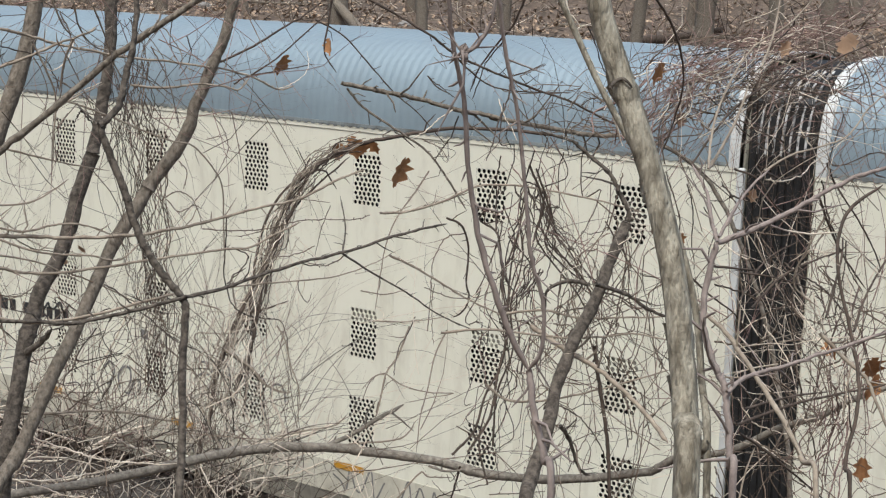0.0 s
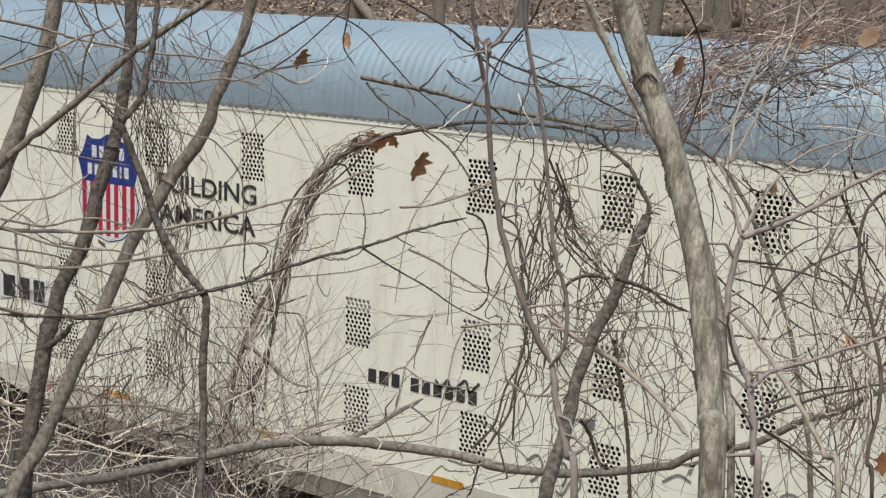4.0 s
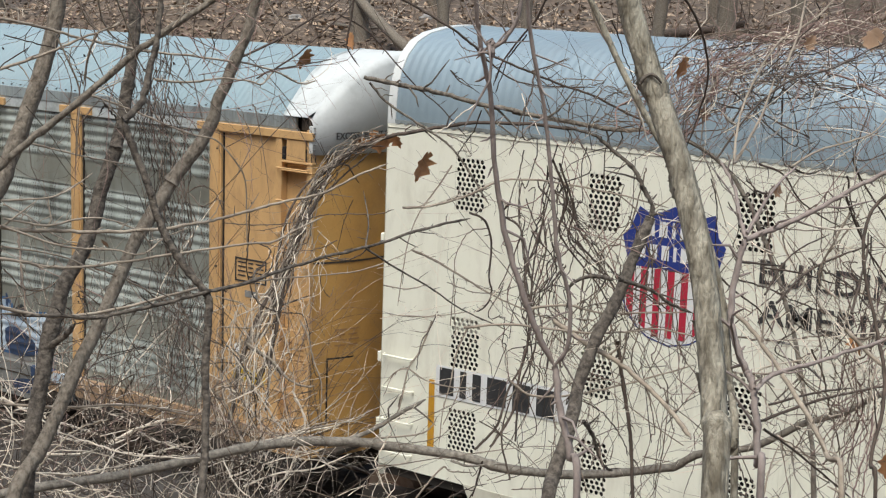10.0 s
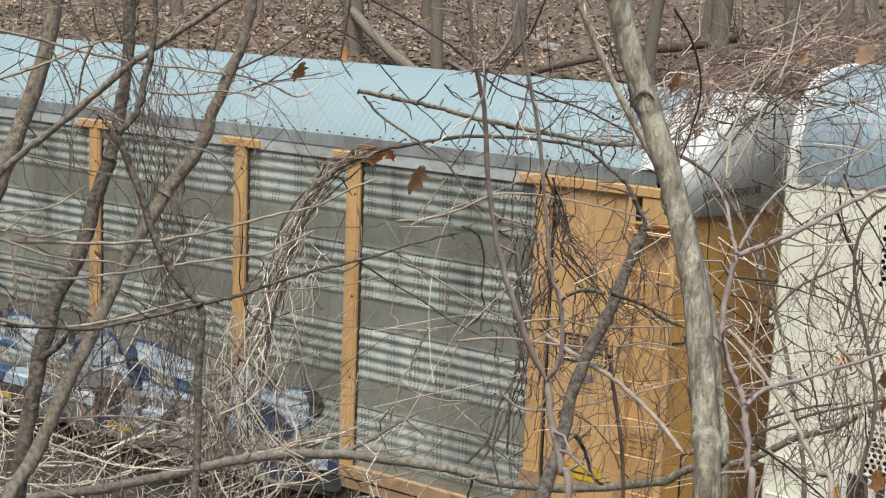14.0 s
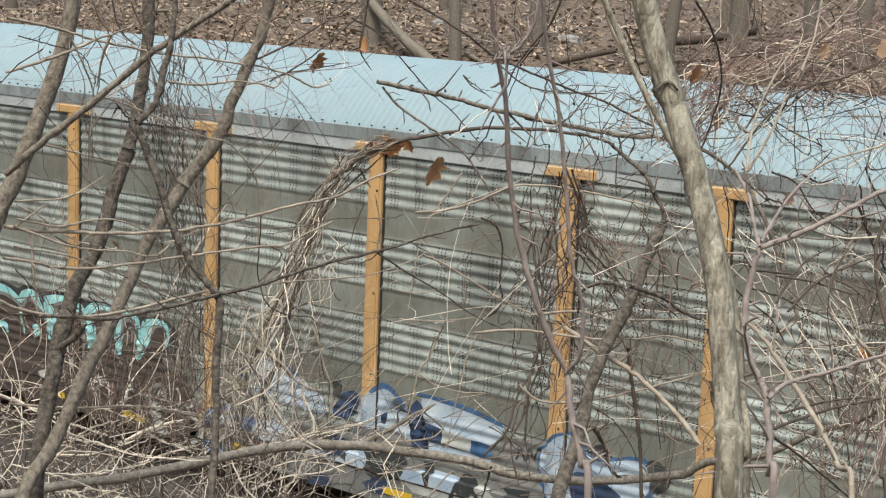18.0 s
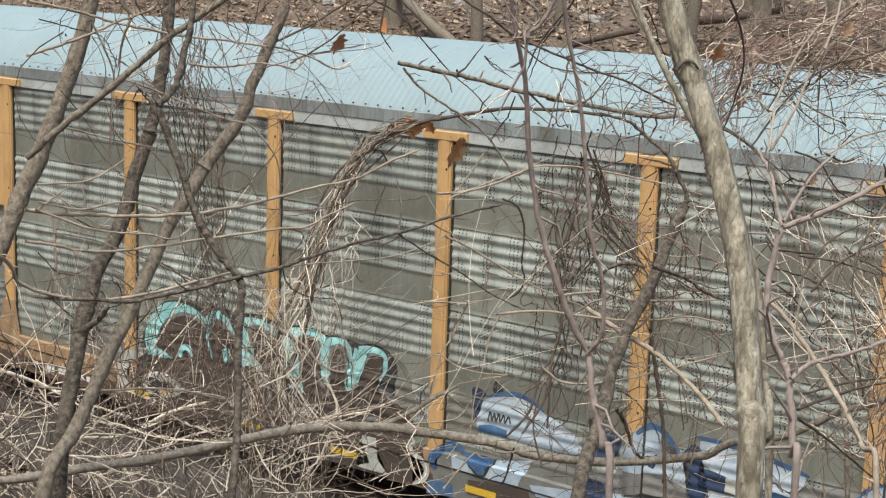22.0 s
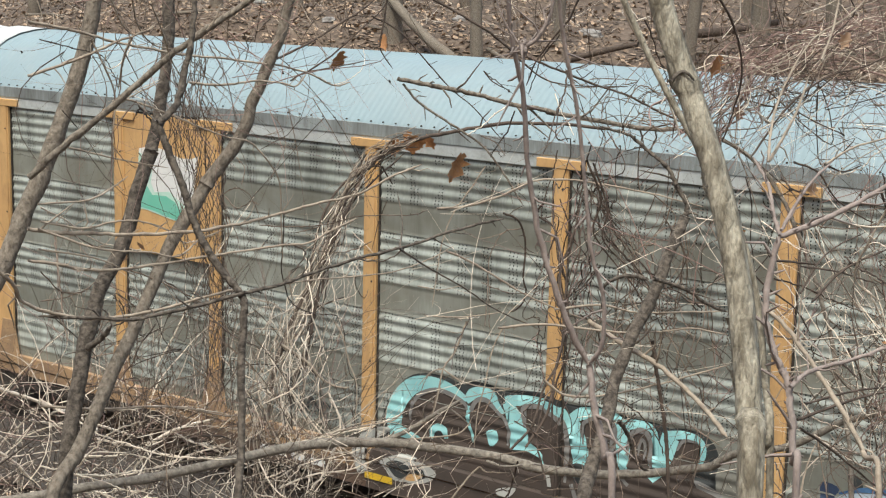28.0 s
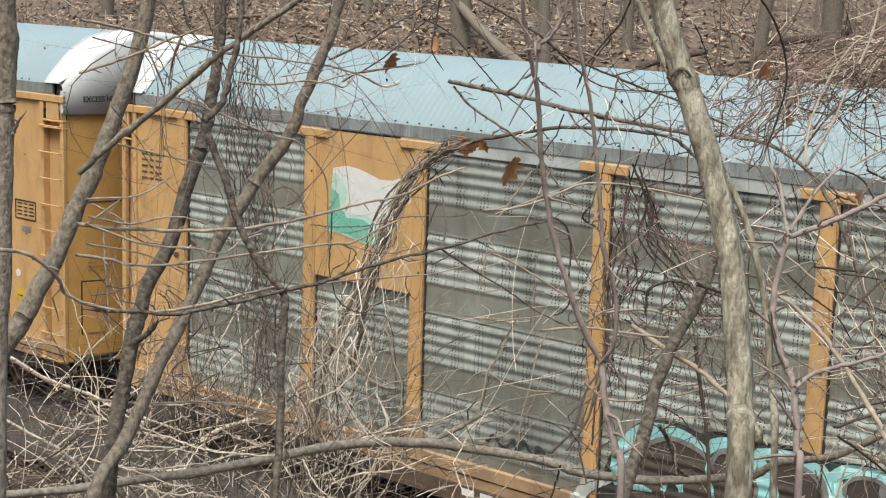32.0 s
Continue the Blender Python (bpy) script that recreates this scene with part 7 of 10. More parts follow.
limb(top_branch, 'twig', 0.0042, 0.0026, None, [(-3.60, 3.16, 7.08), (-3.65, 3.17, 7.01), (-3.70, 3.19, 6.91)])
limb(top_branch, 'twig', 0.0033, 0.0020, None, [(-3.68, 3.07, 7.07), (-3.67, 3.11, 6.99), (-3.67, 3.15, 6.90), (-3.68, 3.15, 6.78), (-3.70, 3.16, 6.68)])
limb(top_branch, 'twig', 0.0032, 0.0019, None, [(-3.31, 3.19, 7.11), (-3.29, 3.21, 7.15), (-3.28, 3.22, 7.19)])
limb(top_branch, 'twig', 0.0043, 0.0027, None, [(-3.63, 3.42, 6.93), (-3.61, 3.49, 6.92), (-3.58, 3.56, 6.92), (-3.55, 3.64, 6.93), (-3.51, 3.73, 6.92), (-3.50, 3.78, 6.91), (-3.50, 3.83, 6.95)])
limb(top_branch, 'twig', 0.0033, 0.0022, None, [(-3.62, 3.12, 6.90), (-3.60, 3.21, 6.87), (-3.57, 3.31, 6.83), (-3.54, 3.40, 6.79), (-3.52, 3.48, 6.76), (-3.50, 3.56, 6.74), (-3.48, 3.62, 6.68), (-3.48, 3.68, 6.60), (-3.49, 3.70, 6.46), (-3.50, 3.72, 6.33)])
limb(top_branch, 'twig', 0.0029, 0.0018, None, [(-3.63, 3.12, 6.87), (-3.63, 3.19, 6.90), (-3.61, 3.29, 6.94)])
limb(top_branch, 'twig', 0.0033, 0.0021, None, [(-3.71, 2.99, 6.75), (-3.71, 3.10, 6.72), (-3.69, 3.21, 6.69), (-3.65, 3.35, 6.66)])
limb(top_branch, 'twig', 0.0029, 0.0018, None, [(-3.57, 3.21, 7.18), (-3.59, 3.28, 7.08), (-3.62, 3.34, 7.00), (-3.64, 3.41, 6.93)])
limb(top_branch, 'twig', 0.0029, 0.0018, None, [(-3.61, 3.17, 7.19), (-3.64, 3.22, 7.11), (-3.66, 3.30, 7.05), (-3.65, 3.40, 7.03)])
upper_branch = tree("overhanging_branch", (-3.54, 4.34), "thin dark overhanging twig branch", DARK_TWIG, "branch")
limb(upper_branch, 'trunk', 0.0049, 0.0040, None, [(-3.54, 4.34, 7.26), (-3.47, 4.42, 7.21), (-3.40, 4.49, 7.16), (-3.31, 4.58, 7.09), (-3.26, 4.65, 7.03), (-3.18, 4.72, 6.98), (-3.10, 4.79, 6.94), (-3.02, 4.86, 6.90), (-2.92, 4.94, 6.86), (-2.84, 5.01, 6.81), (-2.77, 5.07, 6.77)])
limb(upper_branch, 'twig', 0.0044, 0.0027, None, [(-2.99, 4.73, 7.27), (-3.06, 4.75, 7.14), (-3.13, 4.76, 7.07), (-3.21, 4.76, 6.97), (-3.26, 4.78, 6.88)])
limb(upper_branch, 'twig', 0.0034, 0.0021, None, [(-3.21, 4.58, 7.03), (-3.19, 4.66, 6.97), (-3.14, 4.74, 6.91), (-3.06, 4.85, 6.89), (-2.94, 4.98, 6.89)])
limb(upper_branch, 'twig', 0.0029, 0.0018, None, [(-3.04, 4.69, 6.95), (-3.01, 4.77, 6.97), (-2.98, 4.85, 7.00)])
limb(upper_branch, 'branch', 0.0047, 0.0029, None, [(-4.12, 4.34, 6.95), (-4.07, 4.47, 7.01), (-4.02, 4.58, 7.08), (-3.97, 4.69, 7.15), (-3.95, 4.78, 7.22)])
limb(upper_branch, 'twig', 0.0034, 0.0021, None, [(-4.11, 4.49, 6.89), (-4.05, 4.58, 6.96), (-3.99, 4.68, 7.06), (-3.94, 4.75, 7.14), (-3.93, 4.79, 7.21)])
limb(upper_branch, 'twig', 0.0034, 0.0021, None, [(-4.15, 4.45, 6.86), (-4.13, 4.51, 6.89), (-4.07, 4.61, 6.91), (-3.99, 4.74, 6.94)])
limb(upper_branch, 'twig', 0.0042, 0.0025, None, [(-3.81, 4.63, 7.24), (-3.82, 4.62, 7.11), (-3.83, 4.61, 7.00), (-3.79, 4.64, 6.92)])
limb(upper_branch, 'twig', 0.0033, 0.0021, None, [(-3.86, 4.59, 7.12), (-3.80, 4.69, 7.06), (-3.74, 4.78, 6.95), (-3.68, 4.87, 6.84), (-3.62, 4.95, 6.76), (-3.54, 5.04, 6.63)])
limb(upper_branch, 'twig', 0.0031, 0.0019, None, [(-3.51, 4.85, 6.92), (-3.48, 4.87, 6.88), (-3.43, 4.90, 6.85)])
tan_branch = tree("tan_branch", (-3.01, 3.92), "thin tan bare branch with knobbly side twigs", CANE, "branch")
limb(tan_branch, 'trunk', 0.0043, 0.0028, None, [(-3.01, 3.92, 6.54), (-2.97, 4.01, 6.54), (-2.90, 4.11, 6.57), (-2.83, 4.22, 6.62), (-2.74, 4.33, 6.62), (-2.67, 4.43, 6.60), (-2.55, 4.54, 6.57), (-2.43, 4.65, 6.53)])
limb(tan_branch, 'branch', 0.0041, 0.0025, None, [(-3.09, 4.08, 6.37), (-3.04, 4.15, 6.33), (-2.98, 4.23, 6.27), (-2.92, 4.31, 6.21), (-2.85, 4.39, 6.16), (-2.76, 4.49, 6.11)])
limb(tan_branch, 'twig', 0.0030, 0.0018, None, [(-3.13, 4.35, 6.63), (-3.16, 4.32, 6.56), (-3.20, 4.26, 6.46), (-3.22, 4.23, 6.36), (-3.22, 4.20, 6.24), (-3.22, 4.18, 6.14)])
limb(tan_branch, 'twig', 0.0026, 0.0016, None, [(-3.27, 4.16, 6.21), (-3.20, 4.21, 6.20), (-3.14, 4.26, 6.22)])
limb(tan_branch, 'twig', 0.0028, 0.0017, None, [(-3.21, 4.17, 6.11), (-3.12, 4.24, 6.11), (-3.01, 4.33, 6.13)])
limb(tan_branch, 'twig', 0.0028, 0.0018, None, [(-3.37, 3.56, 6.29), (-3.34, 3.69, 6.29), (-3.27, 3.86, 6.29), (-3.24, 4.00, 6.29), (-3.20, 4.14, 6.32), (-3.19, 4.25, 6.35)])
limb(tan_branch, 'twig', 0.0031, 0.0019, None, [(-3.60, 4.10, 6.04), (-3.57, 4.11, 5.99), (-3.54, 4.11, 5.90), (-3.50, 4.11, 5.82), (-3.48, 4.08, 5.70)])
limb(tan_branch, 'twig', 0.0039, 0.0023, None, [(-3.23, 4.40, 6.05), (-3.25, 4.36, 5.94), (-3.27, 4.32, 5.88), (-3.27, 4.29, 5.78), (-3.27, 4.26, 5.72)])
limb(tan_branch, 'twig', 0.0025, 0.0016, None, [(-3.27, 4.32, 5.88), (-3.30, 4.29, 5.87), (-3.33, 4.25, 5.82)])
limb(tan_branch, 'twig', 0.0027, 0.0016, None, [(-3.27, 4.32, 5.88), (-3.21, 4.35, 5.84), (-3.13, 4.40, 5.82), (-3.06, 4.45, 5.82), (-3.13, 4.40, 5.80), (-3.20, 4.34, 5.78)])
limb(tan_branch, 'twig', 0.0031, 0.0019, None, [(-3.12, 4.48, 6.04), (-3.14, 4.44, 5.95), (-3.14, 4.40, 5.83), (-3.14, 4.36, 5.73), (-3.13, 4.33, 5.61)])
limb(tan_branch, 'twig', 0.0040, 0.0024, None, [(-3.41, 4.24, 5.60), (-3.35, 4.29, 5.61), (-3.27, 4.36, 5.62), (-3.23, 4.40, 5.64), (-3.21, 4.43, 5.69)])
limb(tan_branch, 'twig', 0.0036, 0.0021, None, [(-3.62, 4.07, 5.62), (-3.52, 4.17, 5.65), (-3.44, 4.24, 5.67), (-3.41, 4.28, 5.71)])
limb(tan_branch, 'twig', 0.0067, 0.0040, None, [(-4.26, 4.52, 5.77), (-4.17, 4.58, 5.70), (-4.11, 4.61, 5.63), (-4.05, 4.65, 5.60), (-4.02, 4.68, 5.60)])
limb(tan_branch, 'twig', 0.0036, 0.0021, None, [(-3.22, 4.30, 5.39), (-3.16, 4.39, 5.51), (-3.13, 4.41, 5.50), (-3.06, 4.46, 5.50)])
bank_stick = tree("bank_stick", (-4.88, 3.73), "bleached fallen sticks lying over the bank", PALE_TWIG, "branch")
limb(bank_stick, 'trunk', 0.0056, 0.0036, None, [(-4.88, 3.73, 5.50), (-4.87, 3.88, 5.44), (-4.85, 4.03, 5.36), (-4.81, 4.21, 5.29), (-4.76, 4.38, 5.22), (-4.66, 4.62, 5.17), (-4.62, 4.79, 5.14)])
limb(bank_stick, 'twig', 0.0059, 0.0036, None, [(-5.02, 4.05, 5.16), (-4.94, 4.22, 5.13), (-4.90, 4.35, 5.13), (-4.80, 4.55, 5.18), (-4.76, 4.68, 5.20)])
limb(bank_stick, 'twig', 0.0047, 0.0029, None, [(-5.03, 4.09, 5.23), (-4.95, 4.27, 5.21), (-4.90, 4.45, 5.24), (-4.90, 4.55, 5.24)])
limb(bank_stick, 'branch_stub', 0.0085, 0.0065, None, [(-5.14, 4.56, 5.14), (-5.07, 4.66, 5.20), (-5.01, 4.74, 5.23), (-4.95, 4.81, 5.25)])
limb(bank_stick, 'twig', 0.0050, 0.0030, None, [(-5.05, 4.68, 5.18), (-4.97, 4.74, 5.14), (-4.90, 4.80, 5.11)])
limb(bank_stick, 'twig', 0.0056, 0.0033, None, [(-4.19, 4.43, 5.37), (-4.11, 4.52, 5.39), (-4.01, 4.62, 5.42), (-3.91, 4.71, 5.45)])
limb(bank_stick, 'twig', 0.0044, 0.0027, None, [(-4.15, 4.40, 5.21), (-4.06, 4.50, 5.26), (-3.95, 4.61, 5.28), (-3.85, 4.72, 5.34)])
limb(bank_stick, 'twig', 0.0044, 0.0027, None, [(-4.23, 4.50, 5.63), (-4.09, 4.56, 5.43), (-3.99, 4.60, 5.34)])
limb(bank_stick, 'twig', 0.0044, 0.0027, None, [(-4.09, 4.62, 5.58), (-4.03, 4.63, 5.47), (-4.02, 4.60, 5.39), (-4.03, 4.53, 5.25)])
dark_vine = tree("woody_vine", (-2.95, 4.21), "dark woody vine twisting up before the train", DARK_TWIG, "vine")
limb(dark_vine, 'twig', 0.0041, 0.0025, None, [(-2.95, 4.21, 6.50), (-2.92, 4.26, 6.47), (-2.91, 4.29, 6.39), (-2.92, 4.30, 6.27), (-2.92, 4.32, 6.21), (-2.96, 4.33, 6.15), (-3.00, 4.33, 6.13)])
limb(dark_vine, 'twig', 0.0036, 0.0023, None, [(-2.84, 4.29, 6.54), (-2.88, 4.31, 6.49), (-2.85, 4.38, 6.43), (-2.84, 4.41, 6.26), (-2.83, 4.45, 6.13)])
limb(dark_vine, 'stem', 0.0043, 0.0027, None, [(-2.70, 3.93, 5.79), (-2.67, 4.01, 5.86), (-2.68, 4.08, 5.96), (-2.67, 4.16, 6.06), (-2.70, 4.22, 6.20), (-2.73, 4.28, 6.34), (-2.74, 4.34, 6.48)])
limb(dark_vine, 'stem', 0.0043, 0.0027, None, [(-2.66, 3.96, 5.80), (-2.64, 4.05, 5.90), (-2.66, 4.12, 6.03), (-2.67, 4.19, 6.17), (-2.73, 4.23, 6.31), (-2.73, 4.31, 6.45), (-2.73, 4.37, 6.60)])
limb(dark_vine, 'stem', 0.0035, 0.0022, None, [(-2.65, 4.09, 5.79), (-2.68, 4.15, 5.95), (-2.67, 4.22, 6.09), (-2.71, 4.26, 6.23), (-2.71, 4.32, 6.38), (-2.75, 4.34, 6.52)])
limb(dark_vine, 'stem', 0.0039, 0.0024, None, [(-2.63, 4.21, 6.71), (-2.60, 4.26, 6.58), (-2.63, 4.27, 6.47), (-2.58, 4.32, 6.37), (-2.53, 4.38, 6.28), (-2.48, 4.43, 6.16)])
limb(dark_vine, 'stem', 0.0035, 0.0022, None, [(-2.61, 4.22, 6.70), (-2.58, 4.27, 6.55), (-2.60, 4.28, 6.45), (-2.56, 4.34, 6.37), (-2.50, 4.40, 6.30), (-2.47, 4.44, 6.20)])
limb(dark_vine, 'stem', 0.0060, 0.0061, None, [(-2.33, 4.16, 6.17), (-2.31, 4.17, 6.05), (-2.28, 4.17, 5.92), (-2.26, 4.17, 5.80), (-2.22, 4.13, 5.56)])
limb(dark_vine, 'twig', 0.0036, 0.0022, None, [(-2.69, 4.13, 5.64), (-2.77, 4.19, 5.76), (-2.79, 4.28, 5.90)])
crossing_branch = tree("crossing_branch", (-2.66, 4.10), "smooth tan branch crossing before the train", CANE, "branch")
limb(crossing_branch, 'trunk', 0.0043, 0.0027, None, [(-2.66, 4.10, 6.23), (-2.56, 4.22, 6.24), (-2.49, 4.32, 6.21), (-2.38, 4.43, 6.21), (-2.27, 4.55, 6.21)])
limb(crossing_branch, 'limb', 0.0087, 0.0072, None, [(-2.56, 4.15, 6.20), (-2.42, 4.13, 6.15), (-2.29, 4.10, 6.12), (-2.17, 4.06, 6.08), (-2.04, 4.01, 6.02), (-1.95, 3.95, 5.98)])
limb(crossing_branch, 'twig', 0.0042, 0.0026, None, [(-2.55, 3.88, 6.06), (-2.50, 3.93, 6.01), (-2.44, 4.01, 6.00), (-2.38, 4.08, 6.01), (-2.31, 4.17, 6.03), (-2.25, 4.25, 6.05), (-2.15, 4.35, 6.09)])
limb(crossing_branch, 'twig', 0.0042, 0.0026, None, [(-2.69, 3.83, 6.21), (-2.59, 3.93, 6.22), (-2.47, 4.05, 6.20), (-2.40, 4.13, 6.19), (-2.34, 4.20, 6.19), (-2.26, 4.28, 6.20), (-2.17, 4.36, 6.18)])
edge_tree = tree("bare_tree", (-3.21, 2.21), "straight grey bare tree trunk", BARK, "tree")
limb(edge_tree, 'trunk', 0.0255, 0.0270, -1, [(-3.39, 2.39, 6.92), (-3.39, 2.38, 6.85), (-3.36, 2.35, 6.58), (-3.32, 2.30, 6.26), (-3.21, 2.21, 5.82)])
limb(edge_tree, 'limb', 0.0263, 0.0255, None, [(-3.40, 2.40, 7.30), (-3.40, 2.40, 7.07), (-3.39, 2.39, 6.92)])
limb(edge_tree, 'branch_stub', 0.0066, 0.0029, None, [(-3.38, 2.38, 6.82), (-3.36, 2.39, 6.85), (-3.33, 2.39, 6.89)])
sweeping_branch = tree("sweeping_branch", (-3.24, 2.17), "smooth grey branch sweeping low over the bank", CANE, "branch")
limb(sweeping_branch, 'trunk', 0.0056, 0.0038, None, [(-3.24, 2.17, 6.58), (-3.21, 2.31, 6.56), (-3.20, 2.40, 6.49), (-3.22, 2.45, 6.43), (-3.20, 2.56, 6.38), (-3.14, 2.72, 6.36), (-3.06, 2.91, 6.39), (-3.02, 3.04, 6.41)])
bank_branch = tree("bank_branch", (-6.15, 3.85), "bleached branch lying over the bank", PALE_TWIG, "branch")
limb(bank_branch, 'trunk', 0.0130, 0.0057, None, [(-6.15, 3.85, 5.56), (-6.09, 4.17, 5.45), (-6.05, 4.40, 5.29), (-6.02, 4.64, 5.17), (-5.92, 4.92, 5.01), (-5.86, 5.17, 4.89)])
limb(bank_branch, 'branch', 0.0091, 0.0056, None, [(-6.02, 3.94, 5.30), (-5.94, 4.19, 5.10), (-5.91, 4.39, 4.96), (-5.91, 4.52, 4.81), (-5.96, 4.59, 4.66)])

# ---- twigs, vines and canes ----
VIEW = pose(0, 0, 7.3, 79.99, -1.94, 35.45).to_3x3()


def spot(a, b, d):
    """A place d metres off, a and b (in tenths) to the right of and above the main line of sight."""
    return Vector((0, 0, 7.3)) + (VIEW @ Vector((a / 10, b / 10, -1))).normalized() * d


def sprig(g, rd, p, way, length, r, bend=0.3, sag=0.0, curl=0.17, seg=9, sides=4, kids=0, kid_len=0.3, depth=0):
    """A thin stem that kinks from node to node, with side twigs and short spurs."""
    d = way.normalized()
    seg = max(4, min(16, int(length / 0.075))) if depth == 0 else seg
    turn = Vector((rd.gauss(0, 1), rd.gauss(0, 1), rd.gauss(0, 1))) * bend * 0.9 / seg
    pts, rad, q, s = [p.copy()], [r], p.copy(), 1
    for i in range(seg):
        s = -s
        k = curl * (0.9 if rd.random() < 0.8 else 2.2) / math.sqrt(seg) * 1.6
        d = (d + turn + Vector((rd.gauss(0, k) + s * curl * 0.25, rd.gauss(0, k), rd.gauss(0, k) - sag * 1.6 / math.sqrt(seg) + s * curl * 0.2))).normalized()
        q = q + d * (length / seg) * rd.uniform(0.6, 1.4)
        pts.append(q.copy())
        rad.append(r * (1 - 0.78 * (i + 1) / seg) * (1.12 if i % 3 == 0 else 1.0))
    g.tube(pts, rad, sides, False)
    for k in range(kids):
        i = rd.randrange(1, seg)
        e = (pts[i] - pts[i - 1]).normalized()
        side = Vector((rd.gauss(0, 1), rd.gauss(0, 1), rd.gauss(0, 1) + 0.2)).normalized()
        sprig(g, rd, pts[i], e * 0.7 + side * 0.8, length * kid_len * rd.uniform(0.4, 1.2), rad[i] * 0.62, bend, sag, curl, max(4, min(seg - 2, 7)), 3 if r < 0.004 else sides,
              rd.choice((0, 1, 2)) if depth < 1 and kids > 2 else 0, 0.35, depth + 1)
    if depth == 0 and kids:
        for i in range(2, seg, 3):
            side = Vector((rd.gauss(0, 1), rd.gauss(0, 1), rd.gauss(0, 1))).normalized()
            e = (pts[i] - pts[i - 1]).normalized() * 0.5 + side
            n = rd.uniform(0.008, 0.035)
            g.tube([pts[i], pts[i] + e * n * 0.5, pts[i] + e * n + Vector((0, 0, n * 0.3))], [rad[i] * 0.6, rad[i] * 0.45, rad[i] * 0.2], 3, False)
    return pts


def fine_stem(g, rd, pts, r0, r1, buds=0.5, kids=0, sides=5):
    """A smooth thin stem through points, a little crooked at its nodes, with buds and curved side twigs."""
    c = spline(pts, 6)
    n = len(c)
    if n < 4:
        return
    node = [Vector((rd.gauss(0, 1), rd.gauss(0, 1), rd.gauss(0, 1))) * r0 * 0.55 for _ in range(n)]
    c = [q + (e if 0 < i < n - 1 else e * 0) for i, (q, e) in enumerate(zip(c, node))]
    rad = [(r0 + (r1 - r0) * i / (n - 1)) * (1.16 if i % 4 == 2 else 1.0) for i in range(n)]
    rad[-1] *= 0.4
    g.tube(c, rad, sides, False)
    side = 1
    for i in range(2, n - 1):
        e = (c[i + 1] - c[i - 1]).normalized()
        if i % 2 == 0 and rd.random() < buds:
            side = -side
            w = (e.cross(Vector((0.8, 0.6, 0.1))) * side + e * 0.9).normalized()
            m = r0 * rd.uniform(2.5, 5.0)
            g.tube([c[i], c[i] + w * m * 0.5, c[i] + w * m], [rad[i] * 0.6, rad[i] * 0.85, rad[i] * 0.2], 4, False)
    for k in range(kids):
        i = rd.randrange(2, n - 1)
        e = (c[i] - c[i - 1]).normalized()
        w = Vector((rd.gauss(0, 1), rd.gauss(0, 0.7), rd.gauss(0.1, 1))).normalized()
        m, bow = rd.uniform(0.04, 0.22), Vector((rd.gauss(0, 0.5), rd.gauss(0, 0.4), rd.gauss(0, 0.5)))
        way = (e + w * 0.8).normalized()
        q = c[i]
        fine_stem(g, rd, [q, q + way * m * 0.35, q + (way + bow * 0.35) * m * 0.7, q + (way + bow) * m], rad[i] * 0.62, rad[i] * 0.3, 0.5, 0, 3)


def twig(host, r, d, pts, mat=None):
    """One thin budded twig under its shrub, through places d metres off."""
    rd = random.Random(len(host.children) * 13 + int(r * 1e5))
    lean = rd.gauss(0, 0.12)
    g = Geo()
    fine_stem(g, rd, [spot(a, b, d + lean * i) - host.location for i, (a, b) in enumerate(pts)], r, r * 0.62, 0.75, rd.choice((0, 1, 1, 2)))
    part("twig", g, mat or BARKS[host.name], host, "", True)


def bundle(name, label, mat, n, seed, way, spread, d, r, share, kids, wild=0.34):
    """Many strands that follow one course, each for a share of it or more."""
    rd, g = random.Random(seed), Geo()
    m = len(way)
    for i in range(n):
        k = max(3, round(m * rd.uniform(share, 1.0)))
        lo = rd.randrange(0, m - k + 1)
        oa, ob_, od = rd.gauss(0, spread * 0.7), rd.gauss(0, spread * 0.7), rd.gauss(0, 0.18)
        line = spline([(a + oa, b + ob_, 0) for a, b in way[lo:lo + k]], 2)
        pts = [spot(q.x + rd.gauss(0, spread * wild), q.y + rd.gauss(0, spread * wild), d + od + rd.gauss(0, 0.05)) for q in line]
        q = rd.uniform(*r)
        fine_stem(g, rd, pts, q, q * 0.5, 0.4, rd.randrange(0, kids + 1), 4)
    return tagged(new(name, g.mesh(name, mat, True)), label, "brush", kind="stuff")


def thicket(name, label, mat, n, seed, box, dist, way, length, r, smooth=True, **kw):
    """Many stems begun in a part of the view's cone; box: a0, a1, b0, b1."""
    rd, g = random.Random(seed), Geo()
    for i in range(n):
        p = spot(rd.uniform(box[0], box[1]), rd.uniform(box[2], box[3]), rd.uniform(*dist))
        w = VIEW @ Vector((rd.gauss(way[0], way[3]), rd.gauss(way[1], way[3]), rd.gauss(way[2], way[3] * 0.6)))
        sprig(g, rd, p, w, rd.uniform(*length), rd.uniform(*r), **kw)
    return tagged(new(name, g.mesh(name, mat, smooth)), label, "brush", kind="stuff")


def canes(name, label, mat, n, seed, slant, ys, height, r, lean, kids=2):
    """Stems that grow from the ground and arch over; slant: how far along the track for each metre towards it."""
    rd, g = random.Random(seed), Geo()
    for i in range(n):
        y = rd.uniform(*ys)
        x = -y * rd.uniform(*slant)
        p = Vector((x, y, ground_z(x, y) - 0.05))
        sprig(g, rd, p, Vector((rd.gauss(lean[0], 0.5), rd.gauss(lean[1], 0.5), 1.0)), rd.uniform(*height), rd.uniform(*r), 1.1, 0.16, 0.13, 10, 4, kids, 0.32)
    return tagged(new(name, g.mesh(name, mat, True)), label, "brush", kind="stuff")


